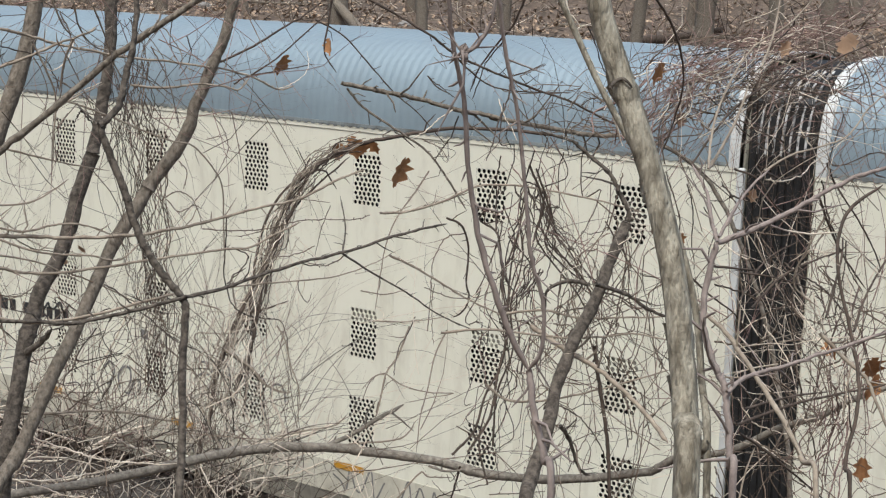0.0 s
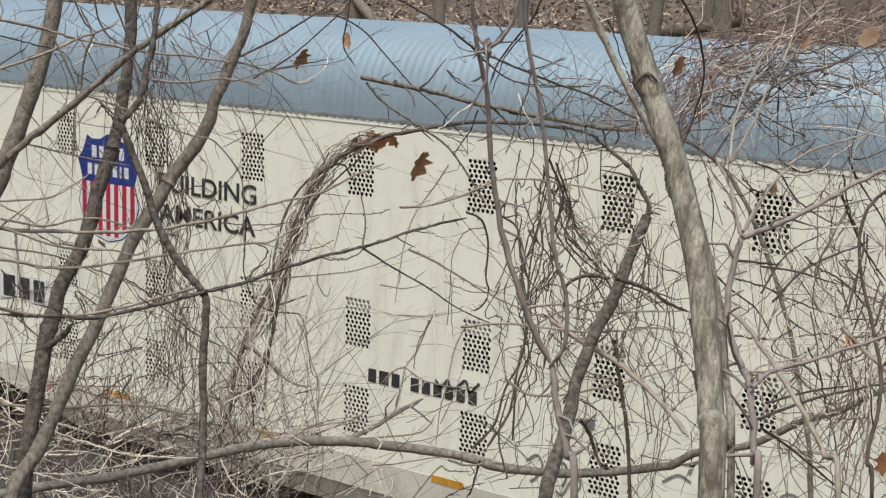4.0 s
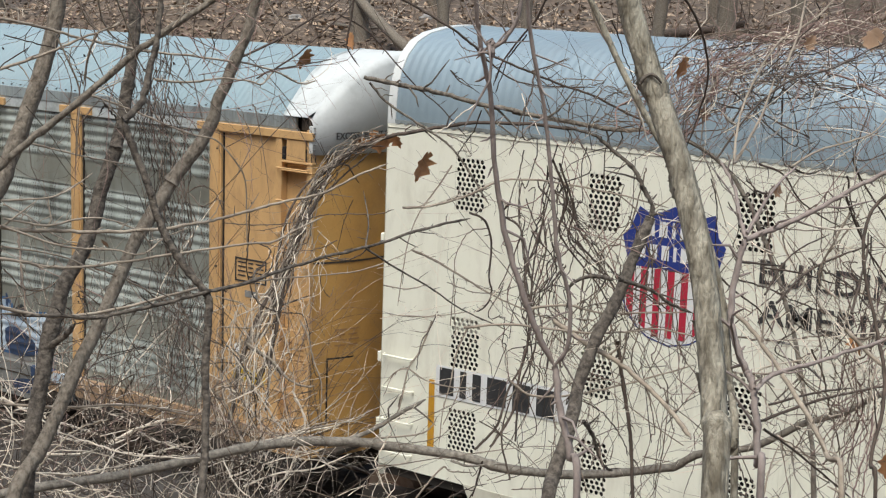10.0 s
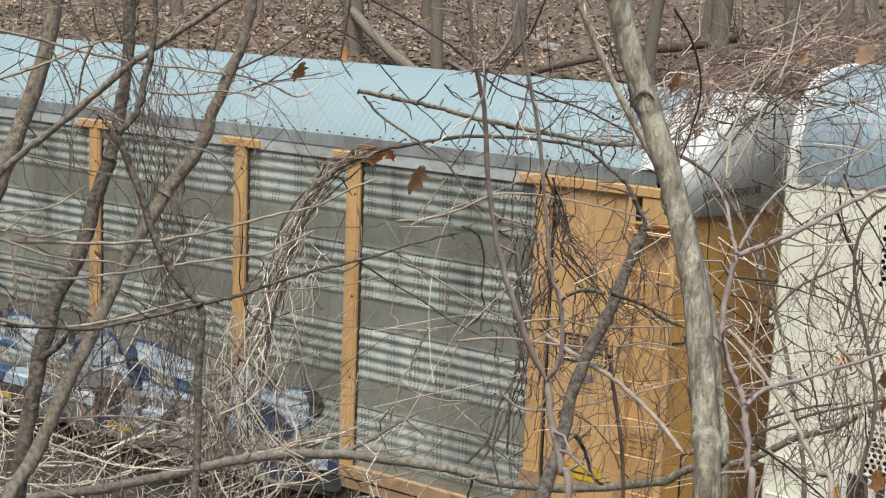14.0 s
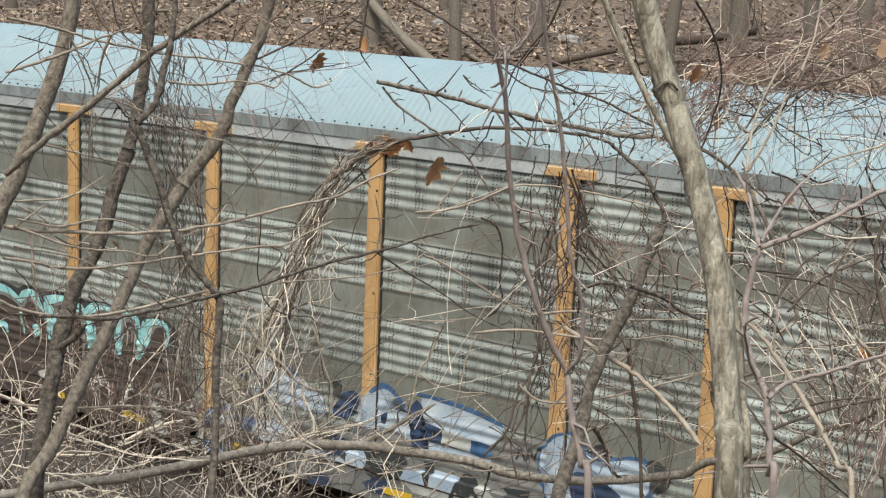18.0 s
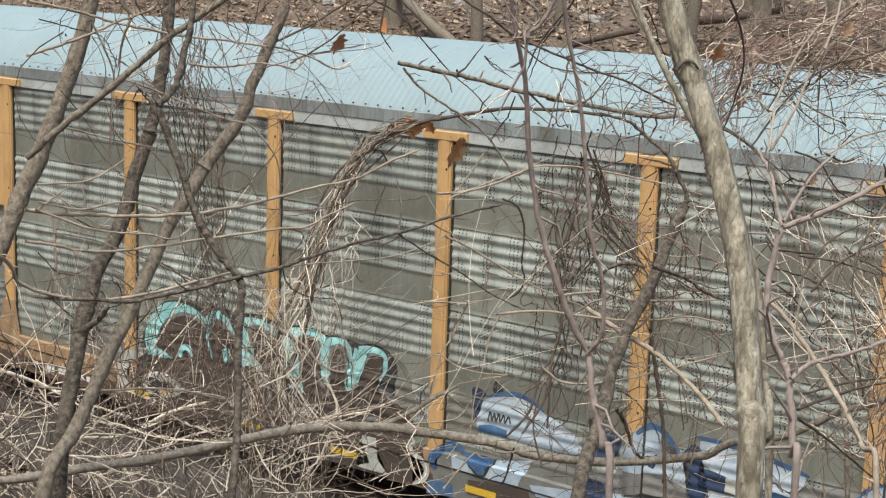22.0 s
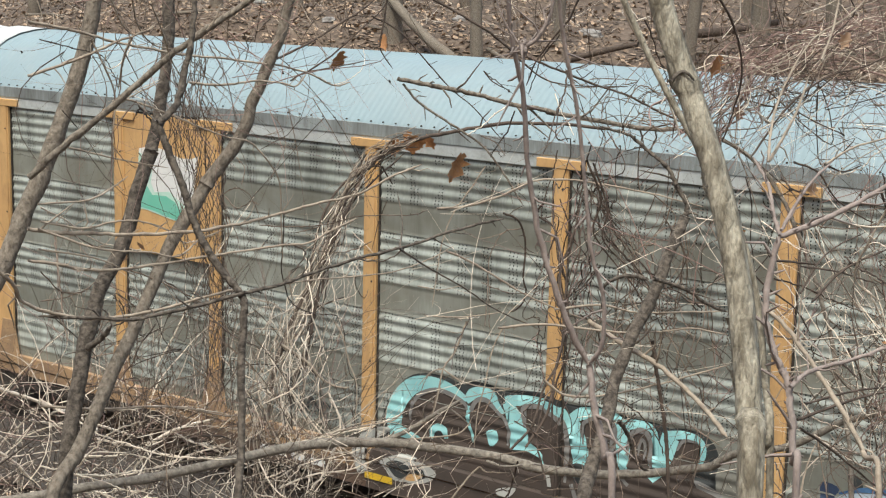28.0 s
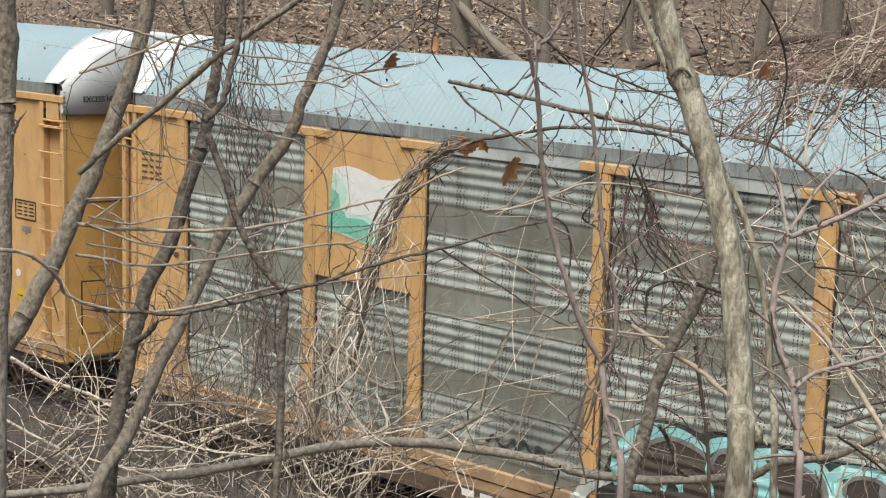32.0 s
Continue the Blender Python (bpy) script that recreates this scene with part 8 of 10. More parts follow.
# brush on the bank, growing up before the train's foot
canes("brush_canes", "bleached bare canes arching over the bank", PALE_TWIG, 42, 31, (0.94, 1.5), (7.0, 12.0), (0.9, 2.9), (0.0045, 0.009), (0.1, -0.2))
canes("brush_canes", "brown bare canes and briars along the bank", TWIG, 70, 32, (0.93, 1.5), (7.0, 12.5), (0.9, 2.9), (0.0035, 0.007), (0.2, -0.1))
canes("brush_canes", "dark thin stems standing in the brush", DARK_TWIG, 60, 33, (0.95, 1.5), (7.0, 12), (1.0, 2.8), (0.004, 0.008), (0.1, 0.0))
canes("brush_canes", "bleached canes low beside the track", PALE_TWIG, 34, 34, (0.86, 2.0), (9.0, 13.5), (0.6, 1.5), (0.004, 0.008), (0.0, -0.2))
canes("brush_canes", "brown brush low beside the track", TWIG, 34, 35, (0.86, 2.0), (10.0, 13.5), (0.6, 1.6), (0.0035, 0.008), (0.0, -0.1))
thicket("brush_tangle", "tangled bleached twigs lying over the bank", PALE_TWIG, 30, 36, (-3.4, -1.15, -1.75, -0.75), (6.5, 10), (0.3, 0.3, 0.2, 0.9), (0.3, 0.9), (0.0028, 0.0052), bend=1.2, kids=1)
thicket("brush_tangle", "tangled brown twigs lying over the bank", TWIG, 36, 37, (-3.4, -1.15, -1.8, -0.6), (6.5, 10), (0.3, 0.3, 0.2, 0.9), (0.3, 0.9), (0.0020, 0.0043), bend=1.2, kids=1)
canes("brush_canes", "tall bleached canes clustered on the bank", PALE_TWIG, 26, 38, (0.885, 1.0), (8.0, 11.0), (1.6, 3.4), (0.0035, 0.007), (0.05, -0.05), 3)
canes("brush_canes", "tall brown canes clustered on the bank", TWIG, 40, 39, (0.885, 1.0), (8.0, 11.0), (1.6, 3.4), (0.0035, 0.007), (0.05, -0.05), 3)
# single twigs of the shrubs
hanging_briar = tree("hanging_briar", spot(-0.88, 1.28, 5.6).xy, "thin dark briar with small buds hanging before the roofs", TWIG, "shrub", "bare shrubs")
twig(hanging_briar, 0.0017, 5.36, [(-1.44, 1.17), (-1.27, 1.13), (-1.16, 1.08), (-1.07, 1.04), (-0.96, 1.08), (-0.89, 1.14), (-0.87, 1.21), (-0.88, 1.28)], PALE_TWIG)
twig(hanging_briar, 0.0018, 5.60, [(-1.49, 0.87), (-1.42, 0.77), (-1.39, 0.66), (-1.42, 0.57), (-1.48, 0.45)])
twig(hanging_briar, 0.0016, 5.84, [(-1.53, 0.71), (-1.44, 0.73), (-1.41, 0.75)])
twig(hanging_briar, 0.0024, 5.48, [(-1.40, 0.21), (-1.41, -0.01), (-1.42, -0.16), (-1.39, -0.29), (-1.35, -0.38), (-1.26, -0.43), (-1.17, -0.45), (-1.06, -0.46), (-1.02, -0.54), (-1.00, -0.67), (-0.98, -0.82), (-0.94, -0.89), (-0.94, -1.00), (-0.93, -1.19)], DARK_TWIG)
twig(hanging_briar, 0.0029, 5.72, [(0.39, 1.35), (0.32, 1.26), (0.27, 1.19), (0.23, 1.08), (0.19, 0.97)], DARK_TWIG)
twig(hanging_briar, 0.0021, 5.36, [(-0.10, 1.12), (-0.03, 1.06), (0.09, 0.97)], DARK_TWIG)
twig(hanging_briar, 0.0022, 5.60, [(0.09, 1.24), (0.16, 1.17), (0.25, 1.09), (0.36, 1.04), (0.47, 1.01), (0.67, 1.01), (0.83, 1.01)])
twig(hanging_briar, 0.0021, 5.84, [(-0.06, 1.32), (-0.01, 1.26), (0.08, 1.24), (0.12, 1.27)])
twig(hanging_briar, 0.0019, 5.48, [(0.50, 1.12), (0.59, 1.16), (0.67, 1.20)])
twig(hanging_briar, 0.0032, 5.72, [(0.44, 1.10), (0.42, 0.97), (0.36, 0.82), (0.32, 0.68), (0.28, 0.57)], DARK_TWIG)
twig(hanging_briar, 0.0025, 5.36, [(0.94, 1.44), (0.98, 1.35), (1.03, 1.19), (1.07, 1.10), (1.09, 1.02)], DARK_TWIG)
twig(hanging_briar, 0.0027, 5.60, [(0.10, 0.86), (0.05, 0.73), (-0.01, 0.64), (-0.06, 0.56)], DARK_TWIG)
twig(hanging_briar, 0.0023, 5.84, [(-0.12, 0.70), (-0.03, 0.66), (0.04, 0.57)])
twig(hanging_briar, 0.0026, 5.48, [(0.06, 0.90), (-0.03, 0.84), (-0.12, 0.76), (-0.21, 0.71)], PALE_TWIG)
twig(hanging_briar, 0.0023, 5.72, [(0.36, 0.97), (0.39, 0.88), (0.45, 0.77), (0.48, 0.70)], PALE_TWIG)
twig(hanging_briar, 0.0019, 5.36, [(-0.10, -0.53), (-0.08, -0.31), (-0.08, -0.20)])
twig(hanging_briar, 0.0022, 5.60, [(0.14, 0.10), (0.03, 0.08), (-0.03, 0.00), (-0.07, -0.11), (-0.07, -0.31), (-0.07, -0.49), (-0.06, -0.62)])
twig(hanging_briar, 0.0030, 5.84, [(-0.12, 0.28), (0.04, 0.32), (0.17, 0.37)])
twig(hanging_briar, 0.0019, 5.48, [(-0.12, -0.25), (0.04, -0.31), (0.19, -0.32), (0.34, -0.27)])
twig(hanging_briar, 0.0023, 5.72, [(-0.18, -0.44), (-0.23, -0.55), (-0.29, -0.65), (-0.31, -0.75), (-0.32, -0.82)], DARK_TWIG)
arch_twigs = tree("arch_twigs", spot(-0.47, 0.22, 6.6).xy, "thin pale and brown twigs spreading round the arching vine", TWIG, "shrub", "bare shrubs")
twig(arch_twigs, 0.0025, 6.36, [(-1.56, 0.13), (-1.38, 0.12), (-1.24, 0.12), (-1.09, 0.14), (-0.94, 0.18), (-0.80, 0.19), (-0.58, 0.19), (-0.47, 0.22)])
twig(arch_twigs, 0.0029, 6.60, [(-0.62, -0.03), (-0.71, -0.09), (-0.80, -0.11), (-0.87, -0.09), (-0.94, -0.08)])
twig(arch_twigs, 0.0022, 6.84, [(-0.93, -0.20), (-0.94, -0.25), (-0.90, -0.33), (-0.87, -0.34), (-0.85, -0.28)])
twig(arch_twigs, 0.0020, 6.48, [(-0.73, 0.28), (-0.78, 0.15), (-0.81, 0.04), (-0.83, -0.05)])
twig(arch_twigs, 0.0027, 6.72, [(-0.49, -0.46), (-0.36, -0.47), (-0.21, -0.48), (-0.13, -0.47)], PALE_TWIG)
twig(arch_twigs, 0.0023, 6.36, [(-0.83, 0.02), (-0.94, -0.03), (-1.09, -0.05), (-1.27, -0.01), (-1.37, 0.01)])
twig(arch_twigs, 0.0034, 6.60, [(-1.37, 0.01), (-1.26, -0.05), (-1.35, -0.18), (-1.41, -0.23)], DARK_TWIG)
twig(arch_twigs, 0.0032, 6.84, [(-1.56, -0.89), (-1.42, -1.04), (-1.28, -1.21), (-1.10, -1.32)], PALE_TWIG)
twig(arch_twigs, 0.0031, 6.48, [(-1.53, -0.67), (-1.39, -0.89), (-1.24, -1.08)], PALE_TWIG)
twig(arch_twigs, 0.0040, 6.72, [(-1.42, -0.67), (-1.31, -0.73), (-1.24, -0.80), (-1.17, -0.87)], DARK_TWIG)
twig(arch_twigs, 0.0030, 6.36, [(-1.13, -1.26), (-1.06, -1.21), (-0.95, -1.19), (-0.84, -1.21)], PALE_TWIG)
twig(arch_twigs, 0.0031, 6.60, [(-1.11, -1.00), (-1.04, -1.11), (-1.01, -1.24)], PALE_TWIG)
twig(arch_twigs, 0.0038, 6.84, [(-1.30, -1.65), (-1.17, -1.52), (-1.10, -1.41), (-1.07, -1.33)], PALE_TWIG)
twig(arch_twigs, 0.0036, 6.48, [(-0.43, -1.06), (-0.40, -0.93), (-0.37, -0.82)])
twig(arch_twigs, 0.0024, 6.72, [(-0.36, -0.80), (-0.43, -0.82), (-0.49, -0.89), (-0.53, -0.99)])
twig(arch_twigs, 0.0020, 6.36, [(-1.09, -0.23), (-1.06, -0.42), (-1.02, -0.56)], PALE_TWIG)
twig(arch_twigs, 0.0021, 6.60, [(-0.89, 0.02), (-0.94, -0.09), (-1.00, -0.18)], PALE_TWIG)
twig(arch_twigs, 0.0022, 6.84, [(-1.16, 0.12), (-1.27, 0.09), (-1.35, 0.08)])
twig(arch_twigs, 0.0023, 6.48, [(-1.09, 0.24), (-1.02, 0.30), (-0.89, 0.32), (-0.73, 0.30)])
climbing_briar = tree("climbing_briar", spot(1.31, -0.15, 5.4).xy, "dark budded briar stems climbing before the train", DARK_TWIG, "shrub", "bare shrubs")
twig(climbing_briar, 0.0020, 5.16, [(0.87, -0.05), (0.96, -0.11), (1.05, -0.15), (1.21, -0.16), (1.31, -0.15)], PALE_TWIG)
twig(climbing_briar, 0.0030, 5.40, [(0.66, -1.11), (0.77, -1.17), (0.85, -1.26), (0.88, -1.41), (0.90, -1.46)], TWIG)
twig(climbing_briar, 0.0022, 5.64, [(0.81, -1.44), (0.86, -1.33), (0.94, -1.19), (0.96, -1.04)], TWIG)
twig(climbing_briar, 0.0029, 5.28, [(0.66, -1.00), (0.81, -1.04), (0.92, -1.13), (1.01, -1.26), (1.05, -1.37)])
twig(climbing_briar, 0.0044, 5.52, [(0.11, -1.41), (0.08, -1.52), (0.02, -1.66)])
twig(climbing_briar, 0.0024, 5.16, [(-0.13, -1.66), (0.00, -1.59), (0.15, -1.55)])
twig(climbing_briar, 0.0021, 5.40, [(0.30, -1.59), (0.48, -1.58), (0.66, -1.57)], TWIG)
twig(climbing_briar, 0.0029, 5.64, [(0.61, 0.42), (0.64, 0.24), (0.59, 0.06), (0.56, -0.16), (0.52, -0.31)])
twig(climbing_briar, 0.0025, 5.28, [(0.54, 0.39), (0.50, 0.20), (0.52, -0.02), (0.45, -0.20), (0.41, -0.46), (0.42, -0.67)])
twig(climbing_briar, 0.0031, 5.52, [(0.67, 0.39), (0.63, 0.20), (0.68, 0.06), (0.81, -0.09), (0.94, -0.24)])
twig(climbing_briar, 0.0024, 5.16, [(0.61, 0.17), (0.70, 0.02), (0.85, -0.13), (0.98, -0.27)])
twig(climbing_briar, 0.0023, 5.40, [(0.74, 0.28), (0.70, 0.17), (0.78, 0.02), (0.88, -0.13)])
twig(climbing_briar, 0.0029, 5.64, [(0.39, -0.09), (0.43, -0.31), (0.39, -0.53), (0.43, -0.75), (0.35, -1.00), (0.26, -1.19)])
twig(climbing_briar, 0.0025, 5.28, [(0.36, 0.39), (0.34, 0.20), (0.37, -0.02), (0.39, -0.24), (0.41, -0.53)])
twig(climbing_briar, 0.0024, 5.52, [(0.83, -0.31), (0.88, -0.53), (0.92, -0.75), (0.97, -0.97), (0.99, -1.26)], TWIG)
twig(climbing_briar, 0.0029, 5.16, [(0.52, -0.46), (0.61, -0.53), (0.66, -0.64), (0.77, -0.64)], TWIG)
twig(climbing_briar, 0.0026, 5.40, [(0.48, -0.31), (0.57, -0.27), (0.67, -0.29)])
twig(climbing_briar, 0.0027, 5.64, [(0.63, -0.13), (0.56, -0.27), (0.54, -0.42), (0.63, -0.53)])
twig(climbing_briar, 0.0021, 5.28, [(0.41, -0.75), (0.48, -0.82), (0.52, -0.93)], TWIG)
twig(climbing_briar, 0.0026, 5.52, [(1.03, -0.31), (1.14, -0.38), (1.18, -0.49), (1.25, -0.64)], TWIG)
twig(climbing_briar, 0.0027, 5.16, [(0.99, -0.27), (1.14, -0.31), (1.25, -0.38), (1.31, -0.44)])
twig(climbing_briar, 0.0026, 5.40, [(1.10, -0.46), (1.05, -0.60), (0.96, -0.75)])
twig(climbing_briar, 0.0022, 5.64, [(0.32, -0.86), (0.41, -1.04), (0.30, -1.26), (0.19, -1.41)])
tangled_shrub = tree("tangled_shrub", spot(2.72, -0.28, 4.8).xy, "tangled budded shrub stems at the edge of the bank", TWIG, "shrub", "bare shrubs")
twig(tangled_shrub, 0.0027, 4.56, [(2.45, 0.44), (2.49, 0.23), (2.54, 0.09), (2.60, -0.06), (2.65, -0.17), (2.72, -0.28)], DARK_TWIG)
twig(tangled_shrub, 0.0032, 4.80, [(2.21, -0.09), (2.31, -0.17), (2.41, -0.22), (2.52, -0.31), (2.60, -0.42)], DARK_TWIG)
twig(tangled_shrub, 0.0020, 5.04, [(2.32, -0.07), (2.40, 0.02), (2.49, 0.13), (2.56, 0.27)], PALE_TWIG)
twig(tangled_shrub, 0.0028, 4.68, [(1.76, -0.23), (1.91, -0.27), (2.09, -0.35), (2.31, -0.44), (2.49, -0.49), (2.73, -0.50)], DARK_TWIG)
twig(tangled_shrub, 0.0019, 4.92, [(2.03, -0.31), (2.12, -0.22), (2.23, -0.15), (2.34, -0.09), (2.49, -0.01), (2.73, 0.02)], PALE_TWIG)
twig(tangled_shrub, 0.0023, 4.56, [(2.61, 0.05), (2.60, -0.13), (2.56, -0.31), (2.53, -0.46)], DARK_TWIG)
twig(tangled_shrub, 0.0036, 4.80, [(2.29, -0.13), (2.31, -0.24), (2.38, -0.35), (2.43, -0.46), (2.49, -0.57)], PALE_TWIG)
twig(tangled_shrub, 0.0024, 5.04, [(1.74, -0.51), (1.87, -0.42), (1.98, -0.33), (2.07, -0.24)])
twig(tangled_shrub, 0.0026, 4.68, [(1.94, 0.18), (1.96, 0.05), (1.92, -0.09), (1.94, -0.31)])
twig(tangled_shrub, 0.0037, 4.92, [(1.98, 0.31), (1.87, 0.35), (1.80, 0.44)], DARK_TWIG)
twig(tangled_shrub, 0.0014, 4.56, [(2.03, 0.20), (2.27, 0.20), (2.49, 0.23), (2.56, 0.26)])
twig(tangled_shrub, 0.0019, 4.80, [(2.01, 0.11), (2.23, 0.09), (2.49, 0.14), (2.73, 0.25)])
twig(tangled_shrub, 0.0036, 5.04, [(1.76, -0.60), (1.94, -0.62), (2.12, -0.61), (2.31, -0.59), (2.41, -0.61), (2.49, -0.66)])
twig(tangled_shrub, 0.0033, 4.68, [(2.23, -0.68), (2.31, -0.86), (2.34, -1.04), (2.40, -1.26), (2.41, -1.37)])
twig(tangled_shrub, 0.0029, 4.92, [(1.70, -1.59), (1.80, -1.63), (1.92, -1.71)])
twig(tangled_shrub, 0.0023, 4.56, [(1.76, -1.41), (1.80, -1.52), (1.82, -1.66)], DARK_TWIG)
twig(tangled_shrub, 0.0034, 4.80, [(2.49, -0.82), (2.56, -1.01), (2.51, -1.23), (2.45, -1.48)], RED_TWIG)
twig(tangled_shrub, 0.0036, 5.04, [(2.63, -1.04), (2.60, -1.26), (2.52, -1.52), (2.49, -1.71)], RED_TWIG)
twig(tangled_shrub, 0.0024, 4.68, [(1.94, -1.21), (2.12, -1.30), (2.27, -1.41), (2.42, -1.52), (2.60, -1.66)])
twig(tangled_shrub, 0.0019, 4.92, [(2.01, -1.23), (2.20, -1.37), (2.38, -1.46)], PALE_TWIG)
twig(tangled_shrub, 0.0018, 4.56, [(2.11, -1.26), (2.12, -1.48), (2.23, -1.66)])
twig(tangled_shrub, 0.0027, 4.80, [(2.09, 0.45), (2.18, 0.44), (2.31, 0.47), (2.40, 0.56), (2.49, 0.62), (2.60, 0.71)], PALE_TWIG)
twig(tangled_shrub, 0.0034, 5.04, [(2.27, 1.12), (2.45, 1.07), (2.60, 1.00), (2.73, 0.92)], RED_TWIG)
twig(tangled_shrub, 0.0022, 4.68, [(1.31, 1.17), (1.41, 1.28), (1.54, 1.35), (1.72, 1.37), (1.94, 1.40)])
twig(tangled_shrub, 0.0023, 4.92, [(1.72, -0.82), (1.80, -0.90), (1.89, -0.97)])
twig(tangled_shrub, 0.0018, 4.56, [(1.69, 0.27), (1.76, 0.13), (1.72, -0.06), (1.80, -0.20)], DARK_TWIG)
twig(tangled_shrub, 0.0023, 4.80, [(1.58, 0.42), (1.62, 0.24), (1.61, 0.05), (1.63, -0.13)], DARK_TWIG)
twig(tangled_shrub, 0.0020, 5.04, [(1.43, 0.35), (1.49, 0.16), (1.45, -0.02)], DARK_TWIG)
twig(tangled_shrub, 0.0020, 4.68, [(2.31, 0.78), (2.38, 0.67), (2.45, 0.56), (2.52, 0.45)], PALE_TWIG)
twig(tangled_shrub, 0.0019, 4.92, [(2.20, 0.78), (2.21, 0.64), (2.23, 0.51)], PALE_TWIG)
twig(tangled_shrub, 0.0018, 4.56, [(2.34, -0.68), (2.45, -0.82), (2.49, -1.01), (2.41, -1.19)])
twig(tangled_shrub, 0.0023, 4.80, [(2.12, -0.82), (2.27, -0.97), (2.38, -1.04), (2.52, -1.01)])
twig(tangled_shrub, 0.0024, 5.04, [(1.91, -0.97), (2.01, -1.12), (2.12, -1.17), (2.27, -1.21)], PALE_TWIG)
twig(tangled_shrub, 0.0018, 4.68, [(2.71, -0.02), (2.67, -0.17), (2.72, -0.31)])
twig(tangled_shrub, 0.0023, 4.92, [(2.73, -0.71), (2.60, -0.75), (2.45, -0.86), (2.34, -1.01)], PALE_TWIG)
twig(tangled_shrub, 0.0018, 4.56, [(1.76, -1.04), (1.87, -1.12), (2.01, -1.17)])
bank_briar = tree("bank_briar", spot(-2.25, 0.78, 5.2).xy, "thin budded briar stems among the leaning trees", TWIG, "shrub", "bare shrubs")
twig(bank_briar, 0.0035, 4.96, [(-2.35, 0.91), (-2.30, 0.85), (-2.25, 0.78)], DARK_TWIG)
twig(bank_briar, 0.0021, 5.20, [(-2.45, 0.96), (-2.34, 1.02), (-2.21, 1.08)], PALE_TWIG)
twig(bank_briar, 0.0026, 5.44, [(-2.48, 1.53), (-2.41, 1.38), (-2.45, 1.24), (-2.46, 1.13), (-2.48, 0.98), (-2.52, 0.83)], DARK_TWIG)
twig(bank_briar, 0.0022, 5.08, [(-3.00, 1.35), (-2.78, 1.29), (-2.59, 1.24), (-2.52, 1.13), (-2.48, 1.02)], DARK_TWIG)
twig(bank_briar, 0.0019, 5.32, [(-2.39, 1.36), (-2.41, 1.27), (-2.48, 1.18), (-2.56, 1.16), (-2.57, 1.22), (-2.56, 1.27)], PALE_TWIG)
twig(bank_briar, 0.0022, 4.96, [(-1.89, 1.31), (-1.82, 1.18), (-1.78, 1.09), (-1.73, 0.90), (-1.71, 0.81)], DARK_TWIG)
twig(bank_briar, 0.0027, 5.20, [(-3.00, 0.25), (-2.82, 0.16), (-2.63, 0.03), (-2.45, -0.01), (-2.30, -0.04), (-2.16, -0.06)], PALE_TWIG)
twig(bank_briar, 0.0024, 5.44, [(-2.78, 0.07), (-2.67, 0.01), (-2.45, -0.03), (-2.34, -0.05)])
twig(bank_briar, 0.0024, 5.08, [(-3.00, -0.17), (-2.86, -0.30), (-2.71, -0.29), (-2.60, -0.19)])
twig(bank_briar, 0.0023, 5.32, [(-3.00, -0.36), (-2.86, -0.34), (-2.71, -0.29)])
twig(bank_briar, 0.0035, 4.96, [(-2.91, 0.06), (-2.89, -0.12), (-2.86, -0.41), (-2.84, -0.65)])
twig(bank_briar, 0.0021, 5.20, [(-2.12, 0.06), (-2.06, 0.02), (-1.97, 0.03), (-1.86, 0.07)], PALE_TWIG)
twig(bank_briar, 0.0028, 5.44, [(-2.19, -0.23), (-2.05, -0.32), (-1.90, -0.45), (-1.75, -0.58), (-1.61, -0.65)], DARK_TWIG)
twig(bank_briar, 0.0024, 5.08, [(-2.41, -0.16), (-2.27, -0.21), (-2.08, -0.30), (-1.94, -0.38), (-1.79, -0.49)])
twig(bank_briar, 0.0025, 5.32, [(-2.64, -0.38), (-2.56, -0.45), (-2.53, -0.52), (-2.45, -0.49), (-2.47, -0.38), (-2.53, -0.34)], DARK_TWIG)
twig(bank_briar, 0.0020, 4.96, [(-1.82, 1.45), (-1.75, 1.36), (-1.69, 1.25), (-1.71, 1.16)])
twig(bank_briar, 0.0018, 5.20, [(-1.75, 1.49), (-1.77, 1.34), (-1.73, 1.23)])
twig(bank_briar, 0.0021, 5.44, [(-1.66, 1.38), (-1.63, 1.27), (-1.66, 1.18), (-1.71, 1.12)])
twig(bank_briar, 0.0020, 5.08, [(-1.79, 0.32), (-1.71, 0.24), (-1.62, 0.28), (-1.56, 0.26)])
twig(bank_briar, 0.0021, 5.32, [(-1.82, 0.32), (-1.73, 0.37), (-1.64, 0.34), (-1.59, 0.26), (-1.56, 0.13)])
twig(bank_briar, 0.0020, 4.96, [(-1.71, 0.57), (-1.66, 0.50), (-1.68, 0.39)])
twig(bank_briar, 0.0018, 5.20, [(-2.65, 1.24), (-2.59, 1.13), (-2.56, 0.98), (-2.61, 0.83)])
bank_sticks = tree("bank_sticks", spot(-1.72, -1.39, 5.6).xy, "bleached dead sticks lying over the dark bank", PALE_TWIG, "shrub", "bare shrubs")
twig(bank_sticks, 0.0030, 5.36, [(-3.01, -1.00), (-2.82, -1.11), (-2.64, -1.22), (-2.42, -1.30), (-2.27, -1.35), (-2.09, -1.38), (-1.72, -1.39)])
twig(bank_sticks, 0.0033, 5.60, [(-2.93, -1.09), (-2.82, -1.07), (-2.73, -1.06), (-2.46, -1.07), (-2.27, -1.05), (-2.05, -1.06), (-1.90, -1.08), (-1.76, -1.10)])
twig(bank_sticks, 0.0042, 5.84, [(-2.81, -1.55), (-2.64, -1.61), (-2.46, -1.66), (-2.27, -1.65), (-2.13, -1.67), (-2.02, -1.71)])
twig(bank_sticks, 0.0028, 5.48, [(-2.77, -1.49), (-2.57, -1.50), (-2.38, -1.47), (-2.20, -1.44), (-2.07, -1.39)])
